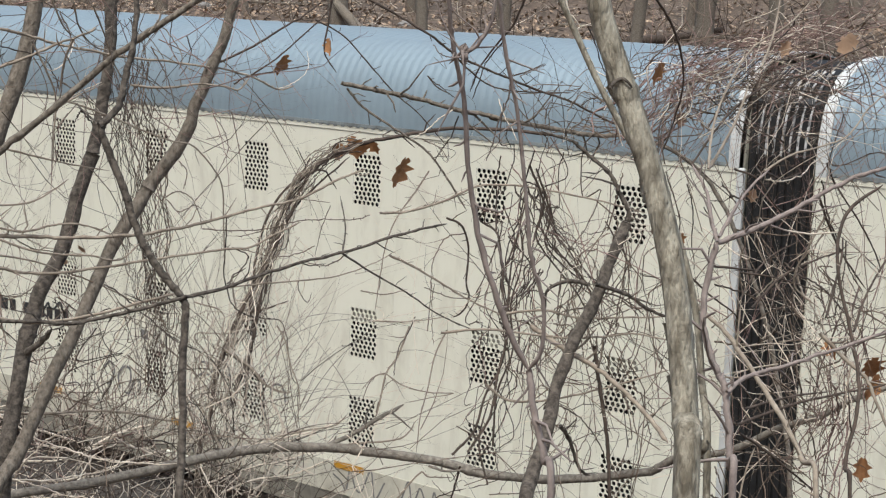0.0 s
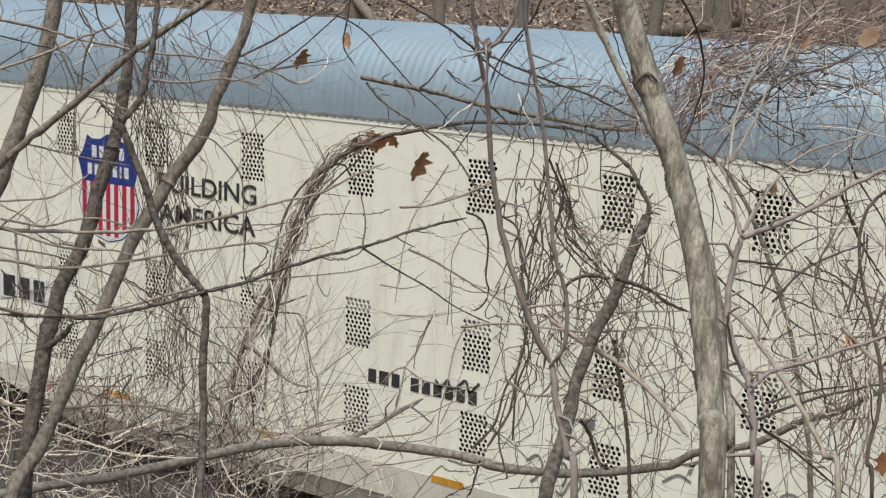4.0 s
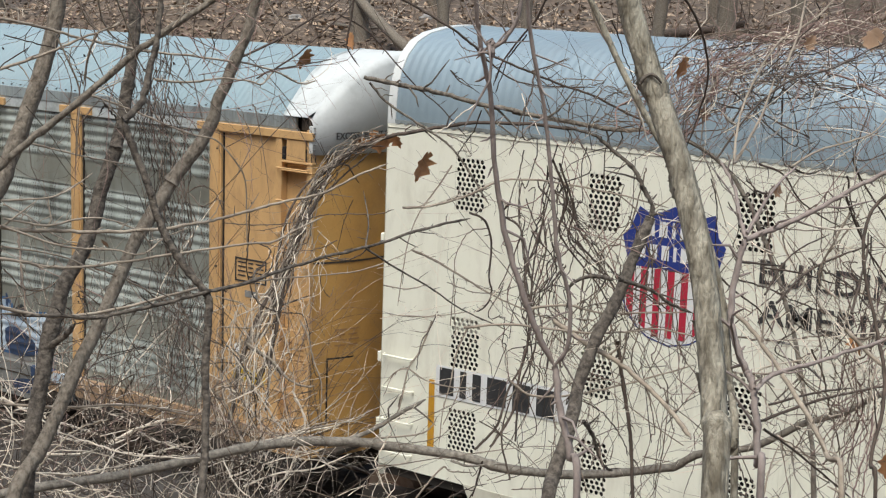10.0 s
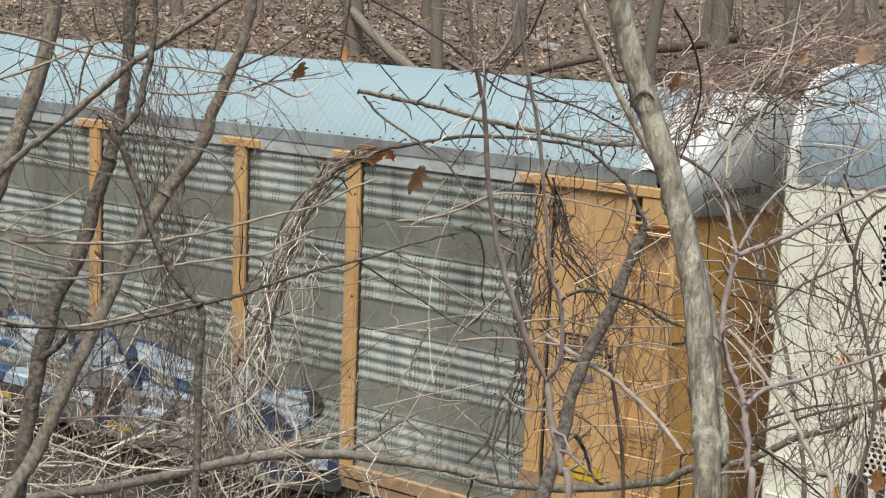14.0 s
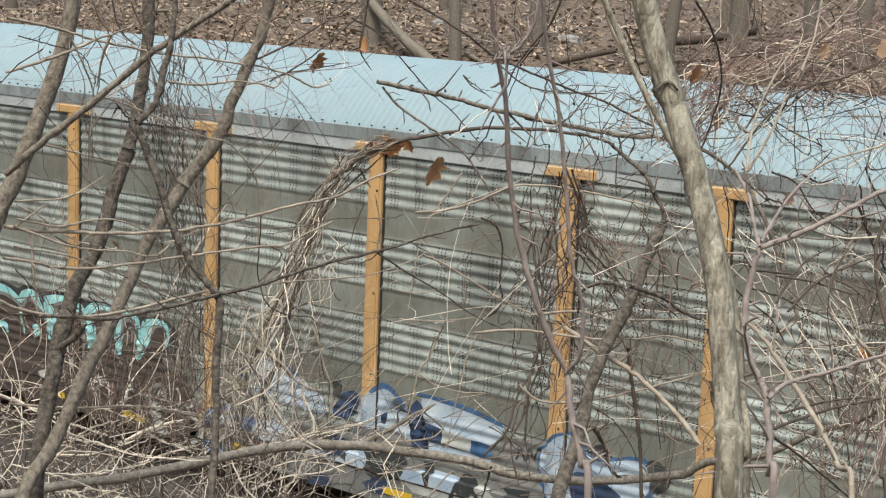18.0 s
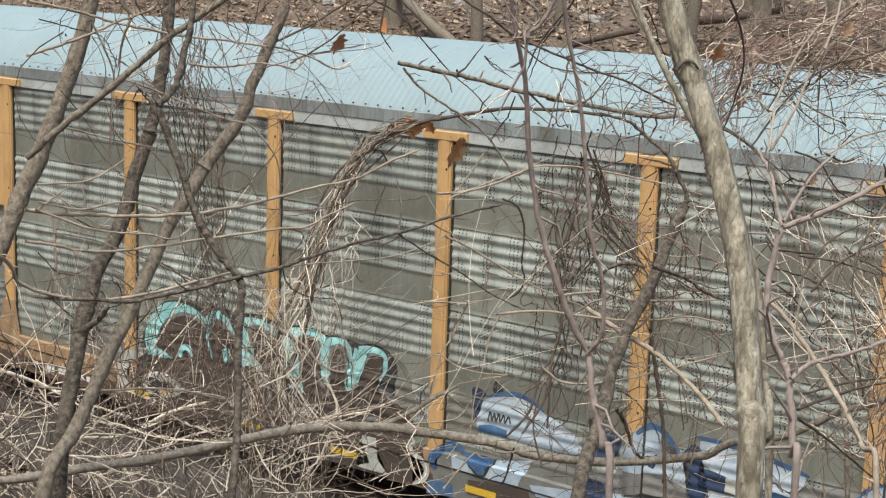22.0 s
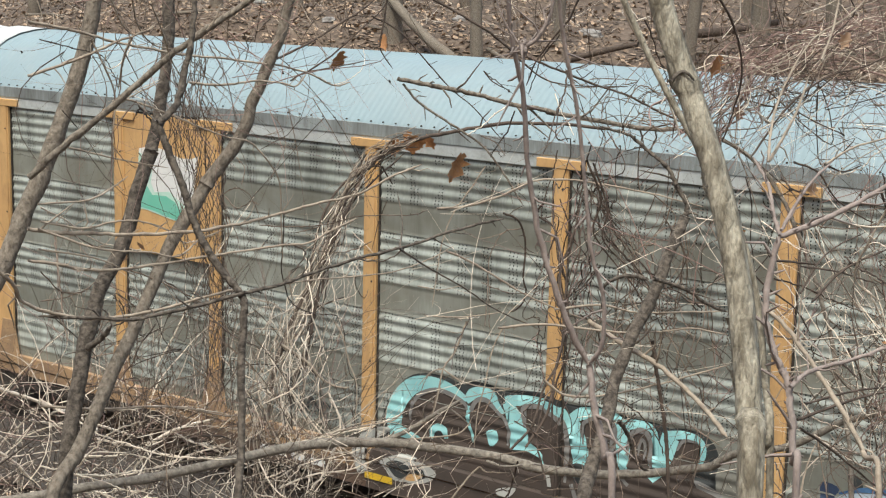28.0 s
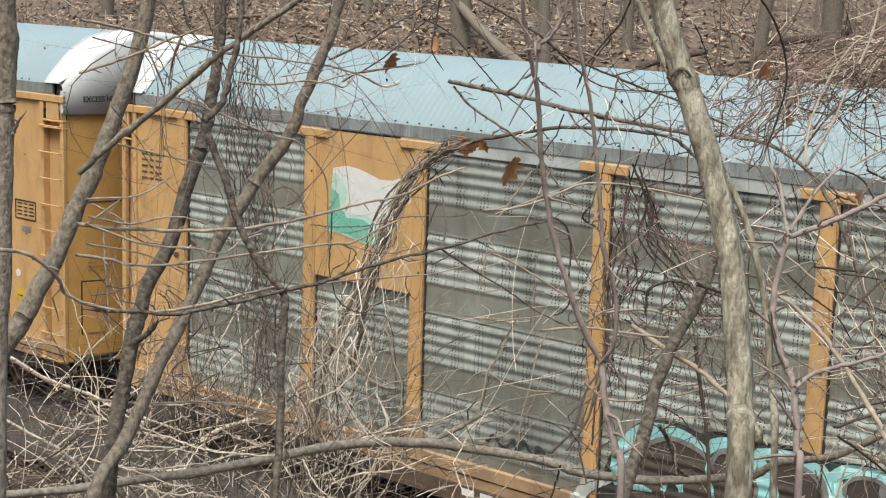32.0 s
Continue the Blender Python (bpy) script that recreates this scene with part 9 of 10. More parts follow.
twig(bank_sticks, 0.0034, 5.72, [(-2.77, -1.48), (-2.73, -1.41), (-2.64, -1.31), (-2.53, -1.22), (-2.42, -1.17), (-2.31, -1.14)])
twig(bank_sticks, 0.0025, 5.36, [(-2.79, -1.49), (-2.60, -1.54), (-2.46, -1.59), (-2.27, -1.62)])
twig(bank_sticks, 0.0027, 5.60, [(-2.38, -1.52), (-2.31, -1.41), (-2.25, -1.33), (-2.09, -1.25)])
twig(bank_sticks, 0.0028, 5.84, [(-2.40, -1.47), (-2.36, -1.41), (-2.31, -1.37)])
twig(bank_sticks, 0.0026, 5.48, [(-3.01, -1.04), (-2.90, -1.17), (-2.81, -1.24)])
twig(bank_sticks, 0.0034, 5.72, [(-3.01, -1.44), (-2.90, -1.46), (-2.79, -1.48)])
twig(bank_sticks, 0.0025, 5.36, [(-2.71, -1.39), (-2.53, -1.38), (-2.35, -1.33), (-2.25, -1.30)], BARK)
twig(bank_sticks, 0.0027, 5.60, [(-2.12, -1.22), (-2.01, -1.28), (-1.87, -1.31), (-1.76, -1.33)])
twig(bank_sticks, 0.0028, 5.84, [(-2.05, -1.37), (-1.90, -1.33), (-1.76, -1.28)])
twig(bank_sticks, 0.0026, 5.48, [(-1.57, -1.41), (-1.50, -1.55), (-1.39, -1.65), (-1.28, -1.66)])
twig(bank_sticks, 0.0027, 5.72, [(-1.61, -1.61), (-1.43, -1.66), (-1.35, -1.71)])
twig(bank_sticks, 0.0030, 5.36, [(-2.09, -1.41), (-1.94, -1.39), (-1.79, -1.37)], BARK)
twig(bank_sticks, 0.0024, 5.60, [(-1.90, -1.59), (-1.79, -1.66), (-1.72, -1.71)])
twig(bank_sticks, 0.0028, 5.84, [(-3.01, -1.52), (-2.92, -1.54), (-2.83, -1.56)])
twig(bank_sticks, 0.0026, 5.48, [(-2.66, -1.15), (-2.64, -1.20), (-2.65, -1.24)])
twig(bank_sticks, 0.0029, 5.72, [(-2.57, -1.71), (-2.42, -1.63), (-2.31, -1.59)])
twig(bank_sticks, 0.0023, 5.36, [(-1.76, -1.71), (-1.74, -1.59), (-1.72, -1.48)])
twig(bank_sticks, 0.0022, 5.60, [(-2.02, -1.55), (-1.90, -1.50), (-1.76, -1.48)])
# strands that run together: vines, mats and stands of canes
bundle("hanging_vines", "thin dark vine strands hanging in a bundle", DARK_TWIG, 22, 141, [(-1.95, 1.49), (-1.97, 1.16), (-1.98, 0.87), (-1.95, 0.57), (-1.91, 0.28), (-1.88, -0.01), (-1.88, -0.31), (-1.86, -0.60), (-1.86, -0.97), (-1.84, -1.33)], 0.100, 5.8, (0.0011, 0.0021), 0.35, 1)
bundle("hanging_vines", "thin brown vine strands hanging in a bundle", TWIG, 16, 142, [(-1.95, 1.45), (-1.96, 1.16), (-1.97, 0.87), (-1.94, 0.57), (-1.90, 0.28), (-1.88, -0.01), (-1.88, -0.31), (-1.86, -0.60), (-1.83, -1.04), (-1.79, -1.63)], 0.110, 5.7, (0.0012, 0.0022), 0.35, 1)
bundle("hanging_vines", "short dark strands hanging beside the trees", DARK_TWIG, 10, 143, [(-2.10, 1.31), (-2.08, 1.09), (-2.08, 0.87), (-2.09, 0.69), (-2.07, 0.50)], 0.050, 5.6, (0.0010, 0.0018), 0.50, 1)
bundle("vine_strands", "shaggy tan strands of the arching vine", CANE, 20, 144, [(-0.54, 0.70), (-0.69, 0.64), (-0.83, 0.54), (-0.94, 0.39), (-1.04, 0.21), (-1.11, 0.02), (-1.17, -0.16), (-1.26, -0.38), (-1.37, -0.58), (-1.46, -0.75), (-1.52, -0.97)], 0.055, 7.1, (0.0016, 0.0034), 0.40, 2)
bundle("vine_strands", "shaggy dark strands of the arching vine", DARK_TWIG, 14, 145, [(-0.58, 0.68), (-0.72, 0.63), (-0.85, 0.52), (-0.96, 0.37), (-1.05, 0.19), (-1.12, 0.01), (-1.18, -0.20), (-1.26, -0.45), (-1.28, -0.67)], 0.050, 7.0, (0.0016, 0.0032), 0.40, 2)
bundle("vine_strands", "bleached bark strips along the arching vine", PALE_TWIG, 16, 146, [(-0.89, 0.46), (-0.98, 0.32), (-1.05, 0.15), (-1.11, -0.01), (-1.17, -0.16), (-1.24, -0.34), (-1.33, -0.53), (-1.42, -0.71)], 0.060, 6.9, (0.0014, 0.0028), 0.30, 2)
bundle("vine_strands", "pale strands hanging loose under the arch", PALE_TWIG, 14, 147, [(-1.02, 0.06), (-1.05, -0.12), (-1.09, -0.31), (-1.17, -0.53), (-1.24, -0.75)], 0.130, 7.0, (0.0011, 0.0020), 0.40, 1)
bundle("vine_column", "dark vines twisting up in a column", DARK_TWIG, 12, 148, [(0.58, 0.79), (0.56, 0.46), (0.54, 0.17), (0.48, -0.05), (0.42, -0.27), (0.42, -0.57), (0.39, -0.82), (0.32, -1.08), (0.22, -1.33), (0.11, -1.59)], 0.170, 5.6, (0.0016, 0.0030), 0.35, 2)
bundle("vine_column", "red-brown vines twisting up in a column", RED_TWIG, 9, 149, [(0.61, 0.75), (0.61, 0.42), (0.57, 0.13), (0.52, -0.09), (0.45, -0.31), (0.45, -0.60), (0.41, -0.89), (0.30, -1.19)], 0.170, 5.7, (0.0013, 0.0024), 0.35, 2)
bundle("vine_column", "dark vines slanting down to the leaning tree", DARK_TWIG, 12, 150, [(0.52, 0.42), (0.61, 0.24), (0.70, 0.09), (0.81, -0.05), (0.92, -0.20), (0.99, -0.35)], 0.060, 5.5, (0.0016, 0.0030), 0.50, 2)
bundle("vine_column", "brown vines round the foot of the leaning tree", TWIG, 22, 151, [(1.21, 0.42), (1.10, 0.06), (0.99, -0.24), (0.92, -0.53), (0.88, -0.82), (0.85, -1.19), (0.77, -1.63)], 0.220, 5.6, (0.0014, 0.0028), 0.30, 2)
bundle("vine_column", "brown vines standing between the trunks", TWIG, 18, 152, [(1.25, 0.13), (1.21, -0.24), (1.25, -0.60), (1.27, -0.97), (1.25, -1.33), (1.21, -1.71)], 0.200, 5.4, (0.0014, 0.0028), 0.30, 2)
bundle("vine_mat", "red-brown vine strands sagging over a mound", RED_TWIG, 49, 153, [(1.18, 0.66), (1.40, 0.89), (1.61, 1.09), (1.87, 1.22), (2.20, 1.33), (2.49, 1.40), (2.73, 1.45)], 0.120, 5.2, (0.0012, 0.0025), 0.30, 3, 0.5)
bundle("vine_mat", "brown vine strands sagging over a mound", TWIG, 34, 154, [(1.29, 0.60), (1.49, 0.82), (1.72, 1.00), (1.98, 1.09), (2.27, 1.13), (2.73, 1.18)], 0.140, 5.3, (0.0012, 0.0025), 0.30, 3, 0.5)
bundle("vine_mat", "brown vine strands trailing along the roofs", TWIG, 17, 155, [(0.45, 0.88), (0.70, 0.82), (0.96, 0.86), (1.18, 0.93), (1.40, 1.06), (1.61, 1.15)], 0.120, 5.8, (0.0012, 0.0025), 0.30, 3, 0.5)
bundle("vine_mat", "dark vine strands drooping from the mound", DARK_TWIG, 16, 156, [(1.87, 1.18), (2.09, 1.06), (2.27, 0.89), (2.41, 0.71), (2.56, 0.53)], 0.300, 5.0, (0.0012, 0.0025), 0.35, 3, 0.5)
bundle("vine_mat", "pale dry tendrils over the mound", PALE_TWIG, 18, 157, [(1.32, 0.78), (1.58, 1.04), (1.87, 1.20), (2.20, 1.35), (2.52, 1.44)], 0.150, 5.0, (0.0012, 0.0025), 0.30, 2, 0.5)
bundle("brush_stand", "bleached upright canes standing thick on the bank", PALE_TWIG, 28, 158, [(-1.35, -0.45), (-1.39, -0.75), (-1.42, -1.04), (-1.42, -1.33), (-1.39, -1.77)], 0.160, 6.4, (0.0016, 0.0034), 0.35, 2)
bundle("brush_stand", "tan upright canes standing thick on the bank", CANE, 24, 159, [(-1.39, -0.53), (-1.44, -0.82), (-1.48, -1.11), (-1.46, -1.41), (-1.43, -1.77)], 0.200, 6.6, (0.0016, 0.0032), 0.35, 2)
bundle("brush_stand", "brown upright canes below the leaning trees", TWIG, 20, 160, [(-2.27, -0.52), (-2.23, -0.82), (-2.25, -1.11), (-2.27, -1.41), (-2.29, -1.77)], 0.280, 6.2, (0.0014, 0.0028), 0.30, 2)
bundle("brush_stand", "dark upright canes below the leaning trees", DARK_TWIG, 14, 161, [(-2.42, -0.67), (-2.38, -0.97), (-2.35, -1.26), (-2.33, -1.55), (-2.31, -1.81)], 0.300, 6.2, (0.0014, 0.0026), 0.30, 2)
bundle("brush_stand", "tangled stems standing at the edge of the bank", TWIG, 26, 162, [(2.49, -0.02), (2.45, -0.39), (2.49, -0.75), (2.45, -1.12), (2.42, -1.48), (2.38, -1.77)], 0.300, 4.8, (0.0011, 0.0024), 0.30, 3)
bundle("brush_stand", "reddish stems standing at the edge of the bank", RED_TWIG, 16, 163, [(2.63, -0.31), (2.60, -0.68), (2.58, -1.04), (2.52, -1.41), (2.49, -1.77)], 0.160, 4.7, (0.0012, 0.0026), 0.30, 2)
bundle("brush_stand", "bleached stems crossing at the edge of the bank", PALE_TWIG, 20, 164, [(1.98, -0.09), (2.20, -0.38), (2.31, -0.68), (2.49, -1.04), (2.63, -1.48)], 0.350, 4.8, (0.0010, 0.0020), 0.30, 2)
# loose tangles
thicket("vine_column", "fine red-brown twigs tangled in the climbing vines", RED_TWIG, 30, 64, (0.15, 1.7, -1.3, 0.75), (5.0, 6.6), (0.2, 0.5, 0, 0.8), (0.15, 0.6), (0.0010, 0.0020), bend=1.8, curl=0.25, kids=2)
thicket("vine_column", "fine brown twigs tangled in the climbing vines", DARK_TWIG, 26, 65, (0.15, 1.7, -1.5, 0.7), (5.0, 6.6), (0.1, 0.7, 0, 0.8), (0.15, 0.6), (0.0010, 0.0020), bend=1.8, curl=0.25, kids=2)
thicket("vine_mat", "matted red-brown vine twigs sagging in a mound", RED_TWIG, 110, 47, (1.4, 3.1, 0.7, 1.5), (4.6, 6.2), (0.6, -0.1, 0, 0.9), (0.12, 0.45), (0.0010, 0.0020), bend=3.2, curl=0.3, kids=2, sag=0.05)
thicket("vine_mat", "matted brown vine twigs over the roofs", TWIG, 66, 48, (1.4, 3.1, 0.6, 1.5), (4.6, 6.2), (0.6, -0.2, 0, 0.9), (0.12, 0.5), (0.0010, 0.0020), bend=3.2, curl=0.3, kids=2, sag=0.05)
thicket("vine_mat", "pale curled tendrils in the vine mound", PALE_TWIG, 60, 49, (1.4, 3.1, 0.7, 1.5), (4.4, 6.0), (0.6, 0, 0, 0.9), (0.1, 0.4), (0.0009, 0.0017), bend=3.4, curl=0.3, kids=1)
thicket("vine_mat", "fine curled twigs trailing under the branches", TWIG, 34, 68, (0.4, 1.4, 0.75, 1.05), (5.4, 6.2), (0.7, 0.1, 0, 0.8), (0.1, 0.4), (0.0009, 0.0018), bend=3.2, curl=0.3, kids=1)
thicket("crossing_canes", "long brown canes crossing before the train", TWIG, 10, 50, (1.9, 3.0, -1.8, 0.4), (3.8, 6.5), (0.5, 0.45, 0, 0.75), (0.4, 1.2), (0.0012, 0.0026), bend=1.6, curl=0.18, kids=2)
thicket("crossing_canes", "long bleached canes crossing before the train", PALE_TWIG, 22, 51, (1.9, 3.0, -1.8, 0.3), (3.8, 6.5), (-0.5, 0.45, 0, 0.75), (0.3, 1.0), (0.0011, 0.0024), bend=1.6, curl=0.18, kids=2)
thicket("overhanging_twigs", "fine red-brown twigs hanging from above", RED_TWIG, 8, 56, (-3.2, -1.2, 0.7, 1.8), (4.4, 6.0), (0.4, -0.55, 0, 0.7), (0.3, 0.9), (0.0010, 0.0020), bend=1.4, curl=0.15, kids=3)
thicket("overhanging_twigs", "fine dark twigs hanging from above", DARK_TWIG, 22, 57, (-2.9, -1.5, 0.5, 1.8), (4.6, 6.2), (0.4, -0.5, 0, 0.7), (0.3, 0.9), (0.0010, 0.0020), bend=1.4, curl=0.15, kids=3)
thicket("crossing_stems", "long straight mauve stems crossing before the train", RED_TWIG, 44, 81, (0.9, 2.9, -1.5, 0.5), (4.4, 6.2), (0.35, 0.75, 0, 0.5), (0.4, 1.1), (0.0010, 0.0021), bend=0.5, curl=0.05, kids=3)
thicket("crossing_stems", "long straight brown stems crossing before the train", TWIG, 36, 82, (0.7, 2.9, -1.6, 0.4), (4.4, 6.2), (-0.45, 0.7, 0, 0.5), (0.4, 1.1), (0.0009, 0.0019), bend=0.5, curl=0.05, kids=3)
thicket("crossing_stems", "fine straight pale stems crossing before the train", PALE_TWIG, 34, 83, (-0.6, 2.9, -1.6, 0.3), (4.4, 6.4), (0.8, 0.3, 0, 0.5), (0.3, 1.0), (0.0008, 0.0016), bend=0.5, curl=0.05, kids=2)
thicket("overhanging_twigs", "fine mauve twigs hanging over the leaning trees", RED_TWIG, 26, 84, (-2.9, -1.3, 0.8, 1.7), (4.6, 6.0), (0.5, -0.5, 0, 0.6), (0.3, 0.9), (0.0010, 0.0019), bend=0.9, curl=0.08, kids=3)
thicket("overhanging_twigs", "fine brown twigs hanging over the leaning trees", TWIG, 26, 85, (-2.9, -0.9, 0.8, 1.7), (4.6, 6.0), (0.2, -0.8, 0, 0.6), (0.3, 0.9), (0.0010, 0.0019), bend=0.9, curl=0.08, kids=3)
# upright twigs low before the sills
thicket("bank_stems", "thin brown twigs standing up from the bank", TWIG, 70, 86, (-2.95, -0.9, -1.45, -0.45), (6.0, 7.6), (0.15, 0.9, 0, 0.5), (0.35, 1.0), (0.0011, 0.0021), bend=0.8, curl=0.09, kids=3)
thicket("bank_stems", "thin bleached twigs standing up from the bank", PALE_TWIG, 34, 87, (-2.95, -0.7, -1.45, -0.6), (6.0, 7.6), (0.3, 0.7, 0, 0.6), (0.3, 0.9), (0.0010, 0.0019), bend=1.0, curl=0.1, kids=2)
thicket("bank_stems", "thin mauve twigs standing up from the bank", RED_TWIG, 40, 88, (-2.95, -1.0, -1.4, -0.4), (6.0, 7.6), (-0.2, 0.9, 0, 0.5), (0.3, 0.9), (0.0010, 0.0019), bend=0.9, curl=0.1, kids=3)
thicket("bank_stems", "dark twigs standing before the sills", DARK_TWIG, 40, 89, (-2.95, -1.0, -1.5, -0.5), (6.0, 7.6), (0.1, 0.8, 0, 0.6), (0.3, 0.9), (0.0011, 0.0020), bend=0.9, curl=0.1, kids=3)
thicket("limb_twigs", "thin brown twigs lying across the fallen limb", TWIG, 40, 90, (-2.6, 0.3, -1.75, -1.1), (4.3, 5.3), (0.7, 0.4, 0, 0.7), (0.2, 0.7), (0.0009, 0.0018), bend=1.0, curl=0.1, kids=2)
# twigs round the fallen limb and over the dark bank
thicket("limb_twigs", "bleached twigs sprouting along the fallen limb", PALE_TWIG, 30, 58, (-1.4, -0.3, -1.75, -1.2), (5.4, 6.2), (0.3, 0.8, 0, 0.7), (0.1, 0.4), (0.0014, 0.0026), bend=1.2, curl=0.15, kids=2)
thicket("limb_twigs", "brown twigs under the fallen limb", TWIG, 30, 59, (0.4, 2.8, -2.0, -1.35), (5.4, 6.6), (0.2, 0.8, 0, 0.7), (0.1, 0.45), (0.0012, 0.0028), bend=1.2, curl=0.15, kids=2)
thicket("bank_tangle", "bleached dead twigs lying thick over the dark bank", PALE_TWIG, 66, 71, (-3.9, -1.1, -1.75, -1.0), (5.6, 8.0), (0.8, 0.15, 0.2, 0.7), (0.25, 0.9), (0.0012, 0.0030), bend=1.6, curl=0.14, kids=2)
thicket("bank_tangle", "dark brown dead twigs lying thick over the dark bank", DARK_TWIG, 130, 72, (-3.9, -0.9, -1.8, -0.85), (5.6, 8.0), (0.7, 0.3, 0.2, 0.8), (0.25, 0.9), (0.0012, 0.0028), bend=1.6, curl=0.14, kids=2)
thicket("bank_tangle", "reddish dead twigs lying thick over the dark bank", RED_TWIG, 50, 73, (-3.9, -1.3, -1.7, -0.85), (5.8, 8.0), (0.6, 0.4, 0.2, 0.8), (0.2, 0.7), (0.0010, 0.0022), bend=1.6, curl=0.16, kids=2)
thicket("bank_tangle", "dark dead twigs matted over the near bank", DARK_TWIG, 210, 74, (-3.9, -1.0, -1.9, -1.15), (6.0, 8.6), (0.7, 0.2, 0.2, 0.8), (0.25, 0.8), (0.0014, 0.0030), bend=1.8, curl=0.14, kids=2)
thicket("bank_tangle", "bleached dead twigs matted over the near bank", PALE_TWIG, 52, 75, (-3.9, -1.0, -1.9, -1.2), (6.0, 8.6), (0.8, 0.15, 0.2, 0.7), (0.25, 0.9), (0.0013, 0.0028), bend=1.8, curl=0.14, kids=2)


# ---- dead leaves ----
def leaf_mesh(rd, size, mat):
    """A curled lobed leaf."""
    n, rows = 9, []
    curl, cup = rd.uniform(0.6, 1.6), rd.uniform(0.5, 1.4)
    for i in range(n):
        t = i / (n - 1)
        w = 0.42 * size * math.sin(math.pi * min(1, t * 0.96 + 0.02)) ** 0.7 * (1 + 0.45 * math.sin(t * 19 + rd.random()))
        c = Vector((0, math.sin(t * curl) * size * 0.4, -t * size))
        row = []
        for k in (-1, -0.5, 0, 0.5, 1):
            a = k * cup
            row.append((c.x + w * math.sin(a) / max(cup, 0.4), c.y - w * (1 - math.cos(a)) + rd.uniform(-0.02, 0.02) * size, c.z + abs(k) * size * 0.08))
        rows.append(row)
    return Geo().grid(rows).mesh("dead_leaf", mat, True)


rd = random.Random(77)
for a, b, d, s, mat, host in ((-1.02, 1.25, 6.2, 0.115, LEAF, upper_branch), (-0.74, 1.36, 6.0, 0.085, LEAF, upper_branch), (-0.24, 0.58, 7.8, 0.135, LEAF, arching_vine),
                              (-0.60, 0.72, 7.2, 0.09, LEAF, arching_vine), (-0.56, 0.70, 7.15, 0.08, LEAF, arching_vine), (-0.66, 0.68, 7.25, 0.07, LEAF, arching_vine), (-0.5, 0.69, 7.2, 0.06, LEAF, arching_vine), (-0.46, 0.71, 7.2, 0.07, LEAF, arching_vine), (-0.71, 0.66, 7.2, 0.06, TAN_LEAF, arching_vine),
                              (1.42, 1.2, 5.0, 0.09, LEAF, right_vine), (2.24, 1.34, 4.8, 0.08, TAN_LEAF, right_vine), (2.6, 1.37, 4.6, 0.09, TAN_LEAF, right_vine), (2.63, 1.39, 4.6, 0.07, TAN_LEAF, right_vine),
                              (2.02, 0.38, 5.0, 0.08, TAN_LEAF, right_vine), (2.77, -0.72, 4.6, 0.12, LEAF, right_vine), (2.8, -0.82, 4.6, 0.1, LEAF, right_vine), (2.5, -0.6, 4.7, 0.07, LEAF, right_vine),
                              (2.72, -1.36, 4.7, 0.09, LEAF, right_vine), (1.55, 0.1, 5.0, 0.06, LEAF, right_vine), (-2.36, 0.02, 6.6, 0.07, TAN_LEAF, long_branch), (-2.45, -0.06, 6.6, 0.06, TAN_LEAF, long_branch),
                              (1.55, 0.88, 5.4, 0.1, TAN_LEAF, right_vine)):
    ob = part("dead_leaf", leaf_mesh(rd, s * (1.15 if host is arching_vine else 0.62 if mat is TAN_LEAF else 0.8), mat), None, host, "curled dry brown leaf" if mat == LEAF else "curled dry tan leaf")
    ob.location = spot(a, b, d) - host.location
    ob.rotation_euler = (rd.uniform(-0.4, 0.4), rd.uniform(-0.5, 0.5), rd.uniform(-1, 1) + 0.6)

# ---- the wooded hill behind ----
def hill_tree(x, y, r, h, seed, lean=0.0):
    rd = random.Random(seed)
    t = tree("hill_tree", (x, y), "grey-brown bare forest tree on the leaf-strewn hill", BARK, "tree", "hill trees")
    z = ground_z(x, y)
    pts = [(x + lean * k * 0.1, y, z - 0.2 + h * k / 6) for k in range(7)]
    limb(t, "trunk", r * 0.9, r * 0.5, None, pts)
    for k in range(3):
        i = rd.randrange(3, 6)
        q = Vector(pts[i])
        d = Vector((rd.uniform(-1, 1), rd.uniform(-0.5, 0.5), rd.uniform(0.5, 1)))
        limb(t, "limb", r * 0.35, r * 0.1, None, [q, q + d * 0.8, q + d * 1.7 + Vector((0, 0, 0.3)), q + d * 2.6 + Vector((0, 0, 0.9))])


for i, (x, y, r) in enumerate(((-21.97, 27.0, 0.26), (-19.33, 26.5, 0.15), (-18.26, 28.0, 0.14), (-13.37, 27.5, 0.22), (-14.39, 26.5, 0.15), (-29.62, 29.0, 0.2),
                               (-27.63, 30.0, 0.14), (-11.05, 28.0, 0.18), (-11.72, 27.0, 0.09), (-35.93, 28.0, 0.2), (-12.45, 29.0, 0.16), (-20.31, 31.0, 0.12),
                               (-33.7, 30.0, 0.17), (-24.5, 33.0, 0.16), (-16.4, 33.0, 0.14), (-9.5, 31.0, 0.17), (-28.0, 36.0, 0.2), (-22.5, 38.0, 0.2), (-17.0, 39.0, 0.22), (-32.0, 38.0, 0.2), (-13.5, 36.0, 0.18),
                               (-38.5, 34.0, 0.2), (-8.0, 28.0, 0.12))):
    hill_tree(x, y, r, 9 + i % 4, 200 + i, (i % 5 - 2) * 0.8)


def log(name, label, r0, r1, pts, mat=BARK):
    t = tree(name, pts[-1][:2], label, mat, "log", "fallen wood")
    limb(t, "stem", r0, r1, None, pts)
    return t


